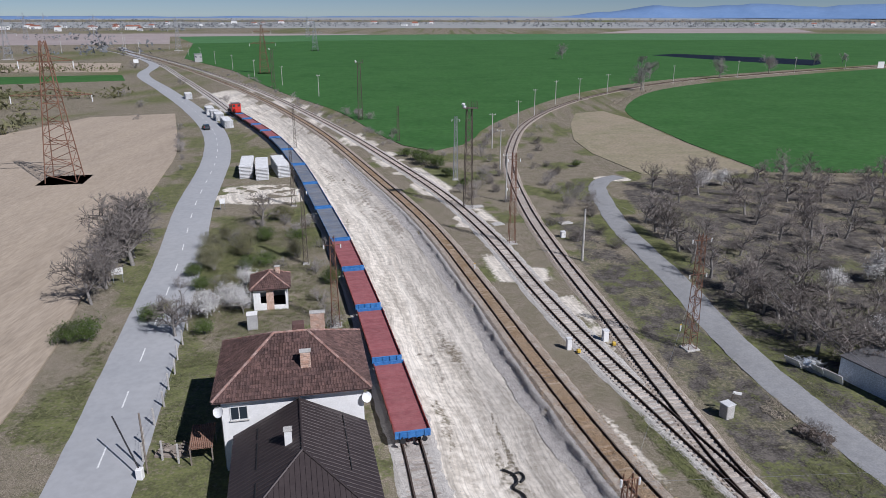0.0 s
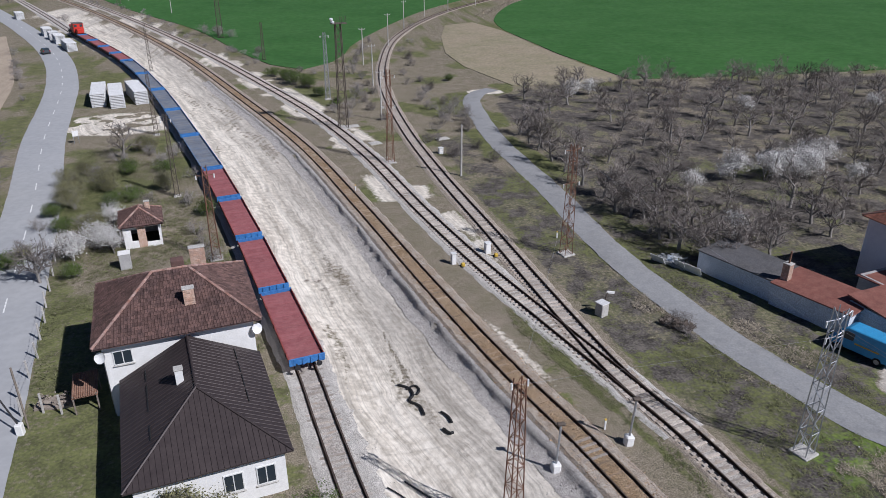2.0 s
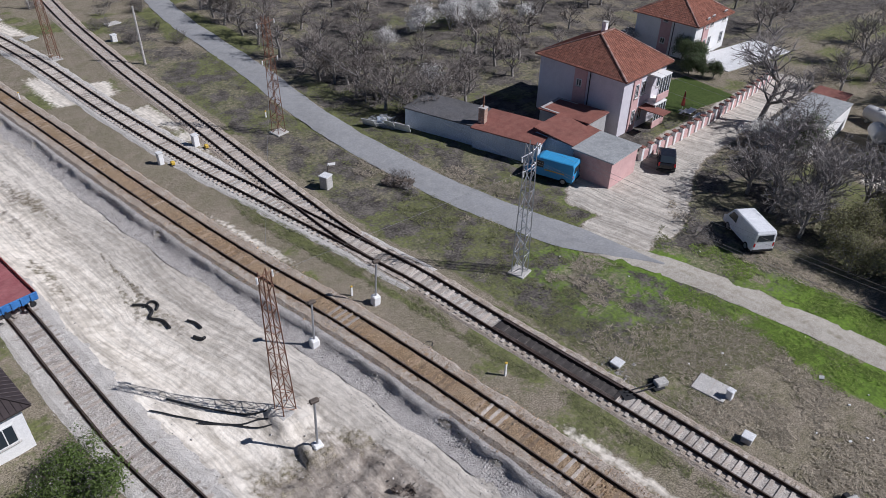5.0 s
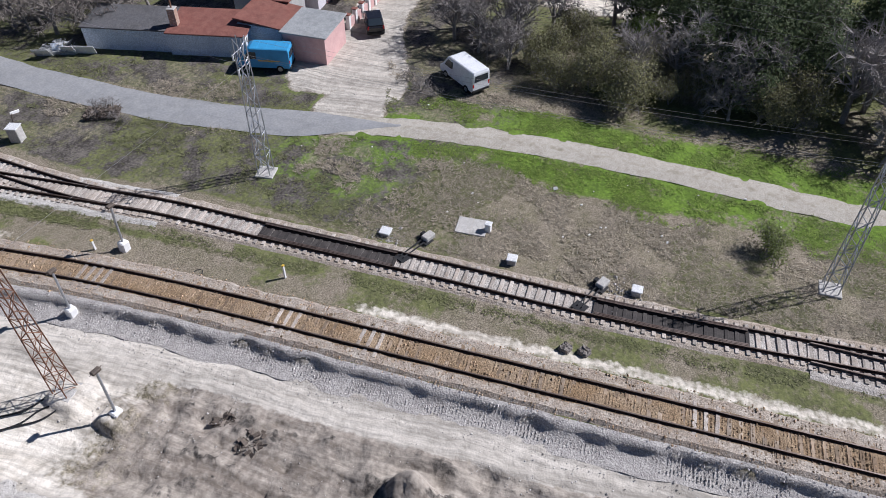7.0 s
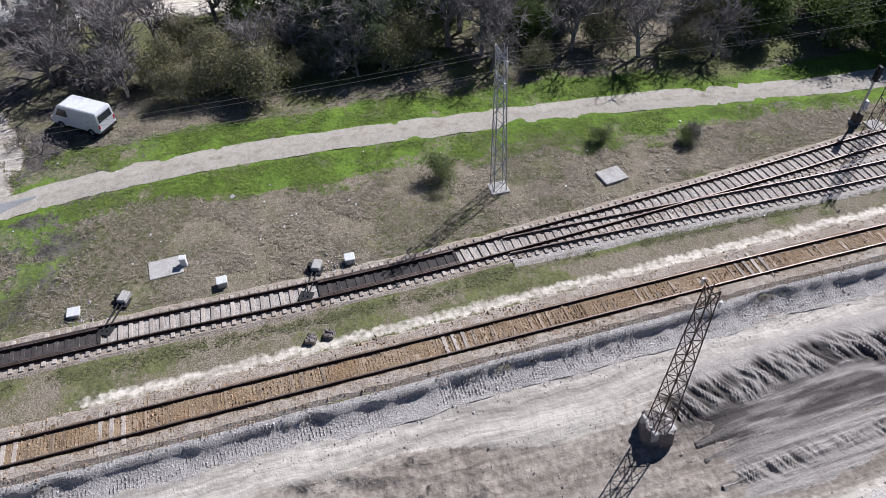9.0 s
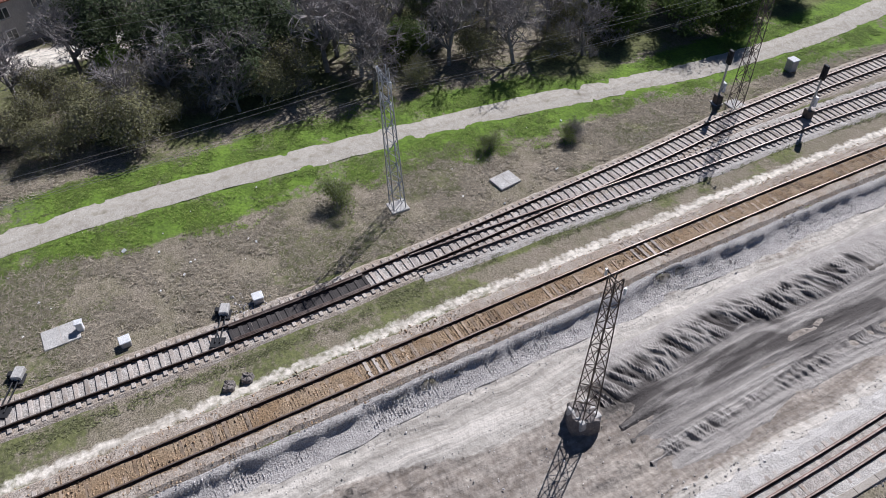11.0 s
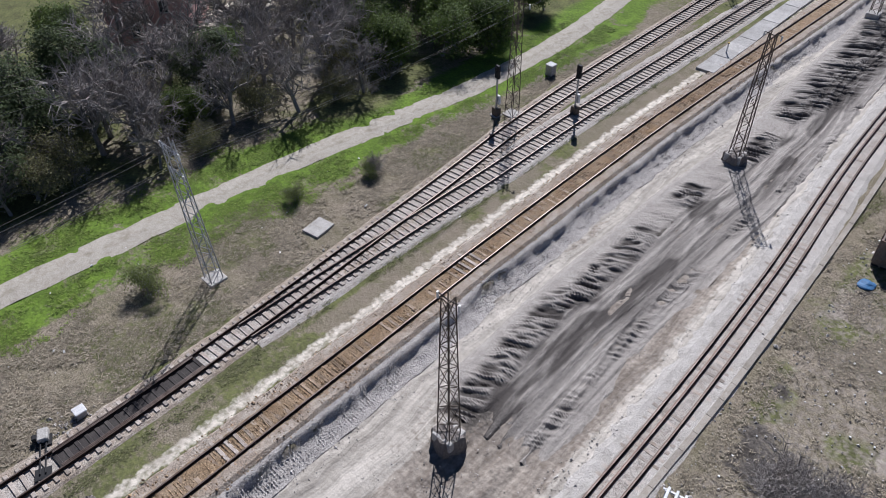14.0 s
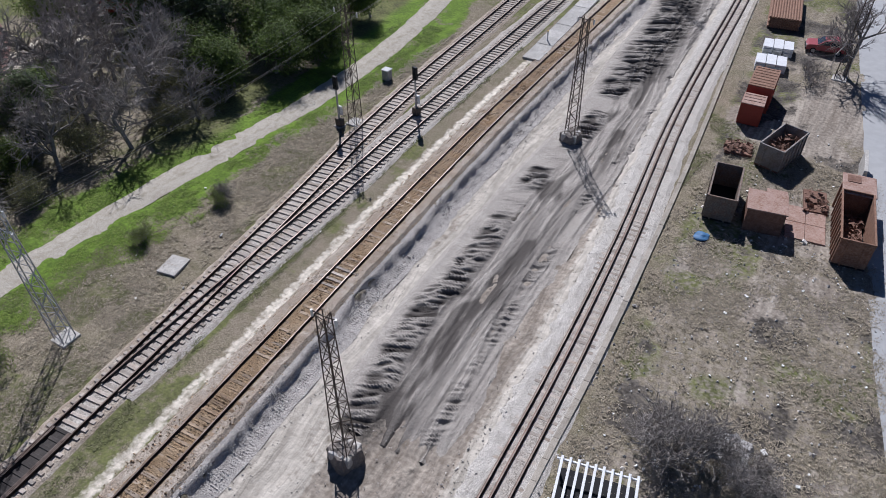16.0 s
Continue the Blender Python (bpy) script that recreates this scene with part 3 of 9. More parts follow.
# ---- railway tracks ----
def rail_mesh(name, pos, d, offset, mat, z, parent):
    nrm = np.stack([-d[:, 1], d[:, 0]], 1)
    # foot drawn overwide: its dark band includes fastenings and the rail's shadow
    prof = [(-0.12, -0.02), (-0.11, 0.03), (-0.02, 0.045), (-0.015, 0.13), (-0.04, 0.14), (-0.04, 0.18), (0.04, 0.18), (0.04, 0.14), (0.015, 0.13), (0.02, 0.045), (0.11, 0.03), (0.12, -0.02)]
    k, q = len(pos), len(prof)
    v = np.concatenate([np.column_stack([pos + nrm * (offset + a), np.full(k, z + b)]) for a, b in prof])
    f = [(j * k + i, j * k + i + 1, ((j + 1) % q) * k + i + 1, ((j + 1) % q) * k + i) for j in range(q) for i in range(k - 1)]
    ob = pymesh(name, v, f, mat, parent)
    ob.data.materials.append(M["rail_head"])
    ob.data.polygons.foreach_set("material_index", [1 if j == 5 else 0 for j in range(q) for i in range(k - 1)])
    return ob


def ballast_mesh(pos, d, top, foot, z0, z1, mat, parent, seed, shoulder=None, cover=0.0):
    """The bed: between the rails it lies below the sleepers' tops, outside it may bury their ends."""
    nrm = np.stack([-d[:, 1], d[:, 0]], 1)
    k = len(pos)
    cols = [-foot, -top, -0.95, -0.7, 0, 0.7, 0.95, top, foot]
    v = []
    for j, c in enumerate(cols):
        nx = fbm(pos[:, 0] + c * 3, pos[:, 1] + seed * 13, 0.8, 2) - 0.5
        off = c + nx * (0.22 if abs(c) >= top else 0.1)
        zz = np.full(k, z0 if abs(c) == foot else z1 + (cover if abs(c) > 0.9 else cover * 0.85)) + (0.05 + 0.9 * cover) * nx
        v.append(np.column_stack([pos + nrm * off[:, None], zz]))
    f = [(j * k + i, (j + 1) * k + i, (j + 1) * k + i + 1, j * k + i + 1) for j in range(len(cols) - 1) for i in range(k - 1)]
    ob = pymesh("ballast", np.concatenate(v), [q[::-1] for q in f], mat, parent)
    if shoulder:
        ob.data.materials.append(shoulder)
        ob.data.polygons.foreach_set("material_index", [0 if 2 <= j <= 5 else 1 for j in range(len(cols) - 1) for i in range(k - 1)])
    return ob


def sleeper_data(name, mat, length=2.5):
    bm = boxbm((-length / 2, -0.125, -0.08), (length / 2, 0.125, 0.09), 0.02)
    me = bpy.data.meshes.new(name)
    bm.to_mesh(me)
    bm.free()
    me.materials.append(mat)
    return me


def build_track(label, pts, ballast, sleeper_mat, rail_mat, near_y, spacing=0.62, z=0.12, cut=None, top=1.6, foot=2.3, bed=True, shoulder=None, cover=0.0, sink=0.0, pale=()):
    """A track: ballast bed, two rails, sleepers; those past the middle stretch are joined."""
    t = thing("railway_track", label, "railway track", kind="structure")
    pos, d = spline(pts, 2.0)
    if bed:
        pb, db = spline(pts, 0.5)
        m = (pb[:, 1] > -130) & (pb[:, 1] < 250)
        ballast_mesh(pb[m], db[m], top, foot, -0.12, z - 0.03, ballast, t, len(label), shoulder, cover)
        for sel in ((pos[:, 1] >= 248), (pos[:, 1] <= -128)):
            if sel.sum() > 3:
                ballast_mesh(pos[sel], d[sel], top, foot, -0.12, z - 0.03, ballast, t, len(label), shoulder, cover)
    for o in (-0.753, 0.753):
        rail_mesh("rail", pos, d, o, rail_mat, z + 0.055, t)
    sp, sd = spline(pts, spacing)
    rng = random.Random(len(pts))
    me = sleeper_data("sleeper", sleeper_mat)
    fresh_me = sleeper_data("sleeper", M["sleeper_grey"])
    V, F = [], []
    order = [i for i in range(len(sp)) if near_y[0] < sp[i][1] < near_y[1]][:298]
    chosen = set(order)
    for i in range(len(sp)):
        if sp[i][1] > 420 or sp[i][1] < -150:
            continue
        ang = math.atan2(sd[i][1], sd[i][0]) + math.pi / 2 + rng.uniform(-0.025, 0.025)
        m = Matrix.LocRotScale((sp[i][0] + rng.uniform(-0.03, 0.03), sp[i][1], z - 0.035 - sink + rng.uniform(-0.015, 0.01)), Euler((0, 0, ang)), (1, 1, 1))
        if i in chosen:
            fresh_one = any(abs(sp[i][1] - p) < 0.95 for p in pale)
            s = new("sleeper", fresh_me if fresh_one else me)
            s.parent = t
            s.matrix_basis = Matrix.Translation((0, 0, 0.035)) @ m if fresh_one else m
        else:
            b = len(V)
            for cx, cy, cz in ((-1.25, -0.125, 0.08), (1.25, -0.125, 0.08), (1.25, 0.125, 0.08), (-1.25, 0.125, 0.08), (-1.25, -0.125, 0.0), (1.25, -0.125, 0.0), (1.25, 0.125, 0.0), (-1.25, 0.125, 0.0)):
                V.append(m @ Vector((cx, cy, cz)))
            F += [(b, b + 1, b + 2, b + 3), (b, b + 4, b + 5, b + 1), (b + 1, b + 5, b + 6, b + 2), (b + 2, b + 6, b + 7, b + 3), (b + 3, b + 7, b + 4, b)]
    if V:
        tagged(pymesh("sleepers", V, F, sleeper_mat, t), kind="stuff")
    return t


build_track("main line with rusty rails and iron-stained orange ballast", MAIN, M["ballast_orange"], M["sleeper_orange"], M["rail_rust"], (-58, 68), foot=2.02, shoulder=M["ballast_tan"], cover=0.09, pale=(23.1, 17.2, -1.7, -22.2, 36.5))
build_track("curving line on grey sleepers that divides at switches", CURVE, M["ballast_grey"], M["sleeper_grey"], M["rail_rust"], (-75, 78), top=1.4, foot=1.9, shoulder=M["ballast_tan"])
build_track("second line on pale ballast joining the curve", SECOND, M["ballast_white"], M["sleeper_grey"], M["rail_rust"], (36, 170), z=0.11)
build_track("branch line leaving the curve at a switch", FOURTH, M["ballast_grey"], M["sleeper_grey"], M["rail_worn"], (-100, 0), z=0.11)
build_track("siding half buried in pale stone where the wagons stand", WAGON, M["ballast_grey"], M["sleeper_grey"], M["rail_rust"], (-95, 52), z=0.08, cover=0.058, sink=0.03, shoulder=M["ballast_white"])


# ---- more materials ----
def plain(name, c, rough=0.5, metal=0.0, scale=2.0, fine=0.08, **k):
    return material(name, c, tuple(v * 0.85 for v in c), tuple(min(1, v * 1.1) for v in c), scale, rough, metal, fine=fine, **k)


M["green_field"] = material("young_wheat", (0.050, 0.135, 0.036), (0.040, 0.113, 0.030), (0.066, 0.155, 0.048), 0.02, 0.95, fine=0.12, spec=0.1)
# the same wheat with aerial haze put into its colour
M["green_field_far"] = material("haze_paled_wheat", (0.085, 0.19, 0.075), (0.065, 0.16, 0.06), (0.10, 0.21, 0.09), 0.01, 0.95, fine=0.1, spec=0.1)
M["plough"] = material("ploughed_soil", (0.41, 0.335, 0.25), (0.35, 0.285, 0.215), (0.46, 0.38, 0.295), 0.05, 0.95, fine=0.12, bump=0.05, bump_scale=1.0, stretch=(3.0, 0.4, 1))
M["tan_field"] = material("bare_tan_soil", (0.30, 0.25, 0.17), (0.24, 0.22, 0.13), (0.36, 0.30, 0.22), 0.06, 0.95, fine=0.15)
# far soil, scrub and woods are greyed in colour to stand for haze
M["far_brown"] = material("haze_greyed_soil", (0.36, 0.30, 0.28), (0.30, 0.255, 0.24), (0.41, 0.35, 0.32), 0.01, 0.95, fine=0.1)
M["far_grey"] = material("haze_greyed_scrub", (0.32, 0.325, 0.31), (0.26, 0.275, 0.26), (0.38, 0.375, 0.36), 0.008, 0.95, fine=0.12)
M["far_trees"] = material("haze_greyed_woods", (0.17, 0.18, 0.19), (0.13, 0.14, 0.15), (0.22, 0.22, 0.22), 0.03, 0.95, fine=0.3)
M["reservoir"] = material("black_plastic_sheet", (0.012, 0.018, 0.03), (0.02, 0.025, 0.04), None, 0.05, 0.9, spec=0.05)
# the haze of distance is mixed into the hills' blue
M["hill"] = material("haze_tinted_blue_hills", (0.16, 0.26, 0.44), (0.14, 0.235, 0.41), (0.19, 0.29, 0.47), 0.002, 1.0, fine=0.03)
M["bark"] = material("grey_bark", (0.24, 0.22, 0.20), (0.165, 0.15, 0.135), (0.32, 0.30, 0.28), 1.5, 0.95, fine=0.3, random_tint=0.12)
M["twig"] = material("grey_twigs", (0.28, 0.255, 0.24), (0.20, 0.18, 0.165), (0.36, 0.335, 0.315), 0.8, 0.95, fine=0.3, random_tint=0.2)
M["twig_dark"] = material("brown_twigs", (0.29, 0.262, 0.245), (0.20, 0.18, 0.165), (0.38, 0.35, 0.33), 0.8, 0.95, fine=0.3, random_tint=0.2)
M["twig_brown"] = material("brown_grey_twigs", (0.225, 0.195, 0.172), (0.155, 0.132, 0.115), (0.30, 0.268, 0.24), 0.8, 0.95, fine=0.3, random_tint=0.25)
M["twig_deep"] = material("deep_brown_twigs", (0.19, 0.165, 0.15), (0.13, 0.115, 0.10), (0.25, 0.225, 0.205), 0.8, 0.95, fine=0.3, random_tint=0.2)
M["leaf_spring"] = island_tint(material("pale_spring_leaves", (0.21, 0.255, 0.085), (0.15, 0.19, 0.055), (0.28, 0.31, 0.13), 0.7, 0.7, fine=0.25, random_tint=0.15), 0.35)
M["leaf_fresh"] = island_tint(material("fresh_leaves", (0.12, 0.175, 0.045), (0.085, 0.13, 0.033), (0.18, 0.23, 0.07), 0.7, 0.7, fine=0.25, random_tint=0.15), 0.35)
M["leaf_olive"] = island_tint(material("olive_leaves", (0.25, 0.24, 0.125), (0.18, 0.178, 0.088), (0.34, 0.325, 0.18), 0.7, 0.7, fine=0.25, random_tint=0.15), 0.35)
M["leaf_dark"] = island_tint(material("dark_needles", (0.10, 0.13, 0.062), (0.07, 0.094, 0.045), (0.155, 0.185, 0.09), 0.7, 0.75, fine=0.25, random_tint=0.15), 0.35)


def let_light_through(m, share):
    """Leaves pass part of the light that falls on their other side."""
    n, l = m.node_tree.nodes, m.node_tree.links
    b = n["Principled BSDF"]
    tr, mx = n.new("ShaderNodeBsdfTranslucent"), n.new("ShaderNodeMixShader")
    l.new(b.inputs["Base Color"].links[0].from_socket, tr.inputs["Color"])
    mx.inputs[0].default_value = share
    l.new(b.outputs[0], mx.inputs[1])
    l.new(tr.outputs[0], mx.inputs[2])
    l.new(mx.outputs[0], n["Material Output"].inputs["Surface"])


for k in ("leaf_spring", "leaf_fresh", "leaf_olive", "leaf_dark"):
    let_light_through(M[k], 0.45)
M["blossom"] = island_tint(material("white_blossom", (0.62, 0.60, 0.57), (0.5, 0.48, 0.45), (0.7, 0.69, 0.66), 0.7, 0.8, fine=0.15), 0.2)
M["straw"] = island_tint(material("dry_grass_blades", (0.34, 0.292, 0.222), (0.25, 0.215, 0.155), (0.43, 0.375, 0.295), 0.5, 0.9, fine=0.2), 0.4)
M["blade"] = island_tint(material("green_grass_blades", (0.17, 0.24, 0.042), (0.125, 0.17, 0.04), (0.22, 0.30, 0.06), 0.5, 0.85, fine=0.2), 0.35)
M["turf"] = island_tint(material("dull_turf_blades", (0.165, 0.172, 0.078), (0.12, 0.126, 0.056), (0.215, 0.215, 0.105), 0.3, 0.85, fine=0.2), 0.3)
for k in ("turf", "straw", "blade"):
    let_light_through(M[k], 0.12)
M["tile_dark"] = material("old_dark_roof_tile", (0.105, 0.062, 0.055), (0.075, 0.048, 0.045), (0.15, 0.088, 0.072), 0.6, 0.85, fine=0.3, random_tint=0.3)
M["tile_dark_j"] = island_tint(material("old_dark_roof_tiles", (0.105, 0.062, 0.055), (0.075, 0.048, 0.045), (0.15, 0.088, 0.072), 0.6, 0.85, fine=0.3), 0.35)
M["tile_red"] = material("red_roof_tile", (0.29, 0.115, 0.075), (0.22, 0.09, 0.06), (0.36, 0.165, 0.115), 0.6, 0.8, fine=0.2, random_tint=0.2)
M["tile_red_j"] = island_tint(material("red_roof_tiles", (0.29, 0.115, 0.075), (0.22, 0.09, 0.06), (0.36, 0.165, 0.115), 0.6, 0.8, fine=0.2), 0.25)
M["ridge_tile"] = material("mortared_ridge_tile", (0.30, 0.16, 0.12), (0.42, 0.31, 0.27), (0.2, 0.1, 0.08), 1.5, 0.9, random_tint=0.25)
M["sheet_brown"] = material("brown_sheet_metal_roof", (0.058, 0.045, 0.044), (0.046, 0.036, 0.036), (0.072, 0.057, 0.055), 0.3, 0.5, 0.2, fine=0.08)
M["sheet_red"] = material("faded_red_brown_roof_sheet", (0.22, 0.085, 0.065), (0.17, 0.07, 0.055), (0.28, 0.13, 0.1), 0.4, 0.7, fine=0.15)
M["felt_grey"] = material("grey_roofing_felt", (0.30, 0.31, 0.31), (0.23, 0.24, 0.24), (0.40, 0.40, 0.39), 0.5, 0.9)
M["felt_dark"] = material("dark_roofing_felt", (0.10, 0.10, 0.105), (0.08, 0.08, 0.08), (0.15, 0.14, 0.14), 0.5, 0.9)
M["render_white"] = material("white_render", (0.80, 0.79, 0.76), (0.72, 0.71, 0.68), (0.84, 0.83, 0.81), 0.5, 0.9, fine=0.06)
M["render_pink"] = material("pink_render", (0.60, 0.38, 0.36), (0.52, 0.32, 0.3), (0.66, 0.45, 0.42), 0.5, 0.9, fine=0.06)
M["render_lilac"] = material("pale_lilac_render", (0.66, 0.63, 0.66), (0.58, 0.55, 0.58), (0.71, 0.68, 0.7), 0.4, 0.9, fine=0.06)
M["render_grey"] = material("grey_render", (0.40, 0.39, 0.38), (0.32, 0.31, 0.30), (0.47, 0.46, 0.44), 0.4, 0.9, fine=0.1)
M["render_blue"] = material("pale_blue_wall_paint", (0.64, 0.69, 0.75), (0.5, 0.56, 0.63), (0.66, 0.70, 0.74), 0.4, 0.85)
M["brick"] = material("chimney_brick", (0.46, 0.30, 0.22), (0.58, 0.46, 0.38), (0.34, 0.19, 0.13), 3.0, 0.9, random_tint=0.25)
M["frame"] = plain("white_frame", (0.7, 0.7, 0.68))
M["wood_old"] = material("old_grey_wood", (0.26, 0.22, 0.18), (0.18, 0.15, 0.12), (0.34, 0.29, 0.25), 1.5, 0.9, random_tint=0.25)
# near-black that puts the shade of interiors into the colour of floors
M["shade_black"] = plain("painted_shade_black", (0.02, 0.02, 0.022), 0.9)
M["steel_rust"] = material("rusty_painted_lattice", (0.22, 0.115, 0.075), (0.16, 0.085, 0.06), (0.30, 0.17, 0.11), 1.5, 0.8, 0.2)
M["steel_grey"] = material("galvanised_lattice", (0.42, 0.43, 0.45), (0.33, 0.34, 0.36), (0.5, 0.51, 0.53), 1.5, 0.5, 0.6)
M["steel_brown"] = material("weathered_brown_lattice", (0.13, 0.105, 0.085), (0.095, 0.08, 0.07), (0.19, 0.15, 0.12), 1.5, 0.75, 0.3)
M["wire"] = plain("bright_wire", (0.45, 0.45, 0.46), 0.4, 0.6)
M["porcelain"] = plain("porcelain", (0.75, 0.75, 0.73), 0.3)
M["wagon_floor"] = material("worn_red_wagon_floor", (0.30, 0.10, 0.105), (0.25, 0.085, 0.09), (0.36, 0.15, 0.15), 0.4, 0.75, fine=0.12, random_tint=0.08)
M["wagon_floor_blue"] = material("worn_blue_wagon_floor", (0.17, 0.20, 0.25), (0.12, 0.15, 0.2), (0.26, 0.24, 0.22), 0.25, 0.75, fine=0.15, random_tint=0.1)
M["wagon_red"] = material("red_wagon_paint", (0.36, 0.075, 0.06), (0.3, 0.06, 0.05), (0.42, 0.13, 0.11), 0.6, 0.55)
M["wagon_blue"] = material("blue_wagon_paint", (0.04, 0.17, 0.44), (0.03, 0.13, 0.36), (0.09, 0.24, 0.5), 0.6, 0.5)
M["wagon_under"] = plain("black_underframe", (0.025, 0.025, 0.027), 0.7)
M["loco_red"] = plain("red_locomotive_paint", (0.55, 0.045, 0.03), 0.4)
M["rubber"] = plain("black_rubber", (0.02, 0.02, 0.02), 0.85)
M["chrome"] = plain("wheel_metal", (0.4, 0.4, 0.41), 0.35, 0.7)
M["car_white"] = plain("white_car_paint", (0.78, 0.79, 0.80), 0.3, spec=0.5)
M["car_blue"] = plain("sky_blue_van_paint", (0.05, 0.30, 0.56), 0.45, spec=0.5)
M["car_black"] = plain("black_car_paint", (0.015, 0.015, 0.018), 0.2, spec=0.5)
M["car_grey"] = plain("dark_grey_car_paint", (0.06, 0.07, 0.085), 0.25, spec=0.5)
M["car_red"] = plain("dull_red_car_paint", (0.33, 0.06, 0.07), 0.35, spec=0.5)
M["lamp_red"] = plain("red_lamp_glass", (0.5, 0.02, 0.02), 0.2)
M["lamp_clear"] = plain("clear_lamp_glass", (0.7, 0.7, 0.68), 0.15)
M["rust"] = material("rusted_sheet_steel", (0.20, 0.105, 0.075), (0.14, 0.075, 0.055), (0.28, 0.18, 0.14), 0.8, 0.85, 0.1, fine=0.25)
M["rust_orange"] = material("orange_rusted_steel", (0.255, 0.135, 0.088), (0.17, 0.085, 0.055), (0.36, 0.25, 0.19), 1.5, 0.85, 0.1, fine=0.25)
M["rust_pink"] = material("faded_red_primer", (0.36, 0.235, 0.195), (0.24, 0.125, 0.085), (0.46, 0.36, 0.31), 1.5, 0.8, fine=0.2)
M["skip_grey"] = material("grey_skip_steel", (0.17, 0.165, 0.16), (0.12, 0.115, 0.11), (0.24, 0.22, 0.2), 0.8, 0.7, 0.2, fine=0.2)
M["skip_worn"] = material("rust_worn_dark_steel", (0.15, 0.125, 0.11), (0.22, 0.135, 0.09), (0.30, 0.28, 0.26), 1.6, 0.8, 0.2, fine=0.35)
M["skip_pale"] = material("rust_streaked_grey_steel", (0.27, 0.265, 0.26), (0.19, 0.14, 0.11), (0.36, 0.35, 0.34), 1.4, 0.75, 0.2, fine=0.3)
M["container_red"] = plain("dull_red_container", (0.30, 0.055, 0.04), 0.6)
M["black_cable"] = plain("black_pipe", (0.02, 0.02, 0.021), 0.6)
M["tarp_blue"] = plain("blue_tarpaulin", (0.06, 0.17, 0.34), 0.6)
M["yellow"] = plain("yellow_lamp_hood", (0.6, 0.4, 0.06), 0.6)

_glass = bpy.data.materials.new("window_glass")
_glass.use_nodes = True
_gb = _glass.node_tree.nodes["Principled BSDF"]
_gb.inputs["Base Color"].default_value = (0.03, 0.04, 0.05, 1)
_gb.inputs["Roughness"].default_value, _gb.inputs["Specular IOR Level"].default_value = 0.08, 0.6
M["glass"] = _glass


def gz(x, y):
    """Height of the ground sheet at a place."""
    x, y = np.array([x], float), np.array([y], float)
    dm, dw = -side_of(coarse(MAIN), x, y), -side_of(coarse(WAGON), x, y)
    return float(yard_drop(x, y, dm, dw)[0])


# ---- fields ----
def field(name, poly, z, mat, label, category="field"):
    bm = bmesh.new()
    f = bm.faces.new([bm.verts.new((x, y, z)) for x, y in poly])
    bm.normal_update()
    if f.normal.z < 0:
        f.normal_flip()
    low = [bm.verts.new((v.co.x, v.co.y, -0.3)) for v in f.verts]
    top = list(f.verts)
    for i in range(len(top)):
        bm.faces.new((top[i], low[i], low[(i + 1) % len(top)], top[(i + 1) % len(top)]))
    bmesh.ops.triangulate(bm, faces=[f])
    ob = part(name, bm, mat, None)
    return tagged(ob, label, category, kind="structure")


def curvy(pts, step=12.0):
    return [tuple(p) for p in spline(pts, step)[0]]


rail_edge = curvy([(-129, 449), (-70, 318), (-36.5, 254), (-14.5, 196), (-4, 179), (6, 190), (12, 215), (27, 255), (48, 300), (80, 347), (118, 386), (205, 449), (300, 505), (440, 578)])
field("field", [(-200, 570), *rail_edge, (900, 800), (1250, 980), (500, 1000), (-120, 965), (-290, 860)], 0.12, M["green_field"], "dark green field of young wheat")
field("field", [(-290, 862), (-120, 967), (500, 1002), (1255, 982), (1500, 1250), (450, 1330), (-150, 1225), (-400, 1120)], 0.12, M["green_field_far"], "green wheat field farther off, coloured paler for haze")
inner = curvy([(63, 236), (66, 262), (92, 322), (130, 364), (215, 426), (305, 480), (445, 548)])
field("field", [*inner, (950, 780), (1300, 700), (900, 160), (400, 156), (172, 155), (100, 153), (71, 154), (66, 190)], 0.12, M["green_field"], "dark green wheat field inside the railway curve")
field("field", [(46, 251), (57, 257), (62, 236), (65, 190), (70, 153), (56, 151), (43, 152), (37, 176), (36, 196), (40, 225)], 0.11, M["tan_field"], "bare tan soil patch with wheel marks")
field("field", [*curvy([(-36.5, 48), (-40, 66), (-45, 84), (-60, 150), (-66, 175), (-93, 250)], 10), (-118, 240), (-128, 195), (-230, 170), (-230, -20), (-34, 0)], 0.12, M["plough"], "pale ploughed field beside the road")
field("field", [(-242, 399), (-182, 415), (-165, 379), (-217, 357), (-330, 330), (-360, 370)], 0.1, M["green_field"], "narrow green crop strip")
field("field", [(-311, 516), (-226, 517), (-193, 435), (-263, 432), (-400, 400), (-460, 480)], 0.1, M["plough"], "narrow strip of pale bare soil")
field("field", [(-765, 1286), (-473, 1290), (-314, 852), (-500, 800), (-1100, 900)], 0.1, M["far_brown"], "distant brown ploughed field")
field("field", [(-540, 1300), (-152, 1290), (-120, 1235), (-390, 1125), (-480, 1120)], 0.14, M["far_brown"], "distant brown ploughed field")
field("field", [(454, 1687), (852, 1828), (700, 1400), (460, 1345), (272, 1330)], 0.1, M["far_brown"], "distant brown ploughed field")
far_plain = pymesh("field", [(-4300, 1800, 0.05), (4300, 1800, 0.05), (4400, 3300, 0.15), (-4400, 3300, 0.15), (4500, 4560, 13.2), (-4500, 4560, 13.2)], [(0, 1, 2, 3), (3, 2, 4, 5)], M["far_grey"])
tagged(far_plain, "far plain of scrub and fields with haze put into its grey", "field", kind="structure")
field("crop_cover", [(173, 620), (203, 640), (282, 553), (262, 510), (247, 492), (210, 545)], 0.16, M["reservoir"], "long black plastic-covered crop strip in the green field", "crop cover")


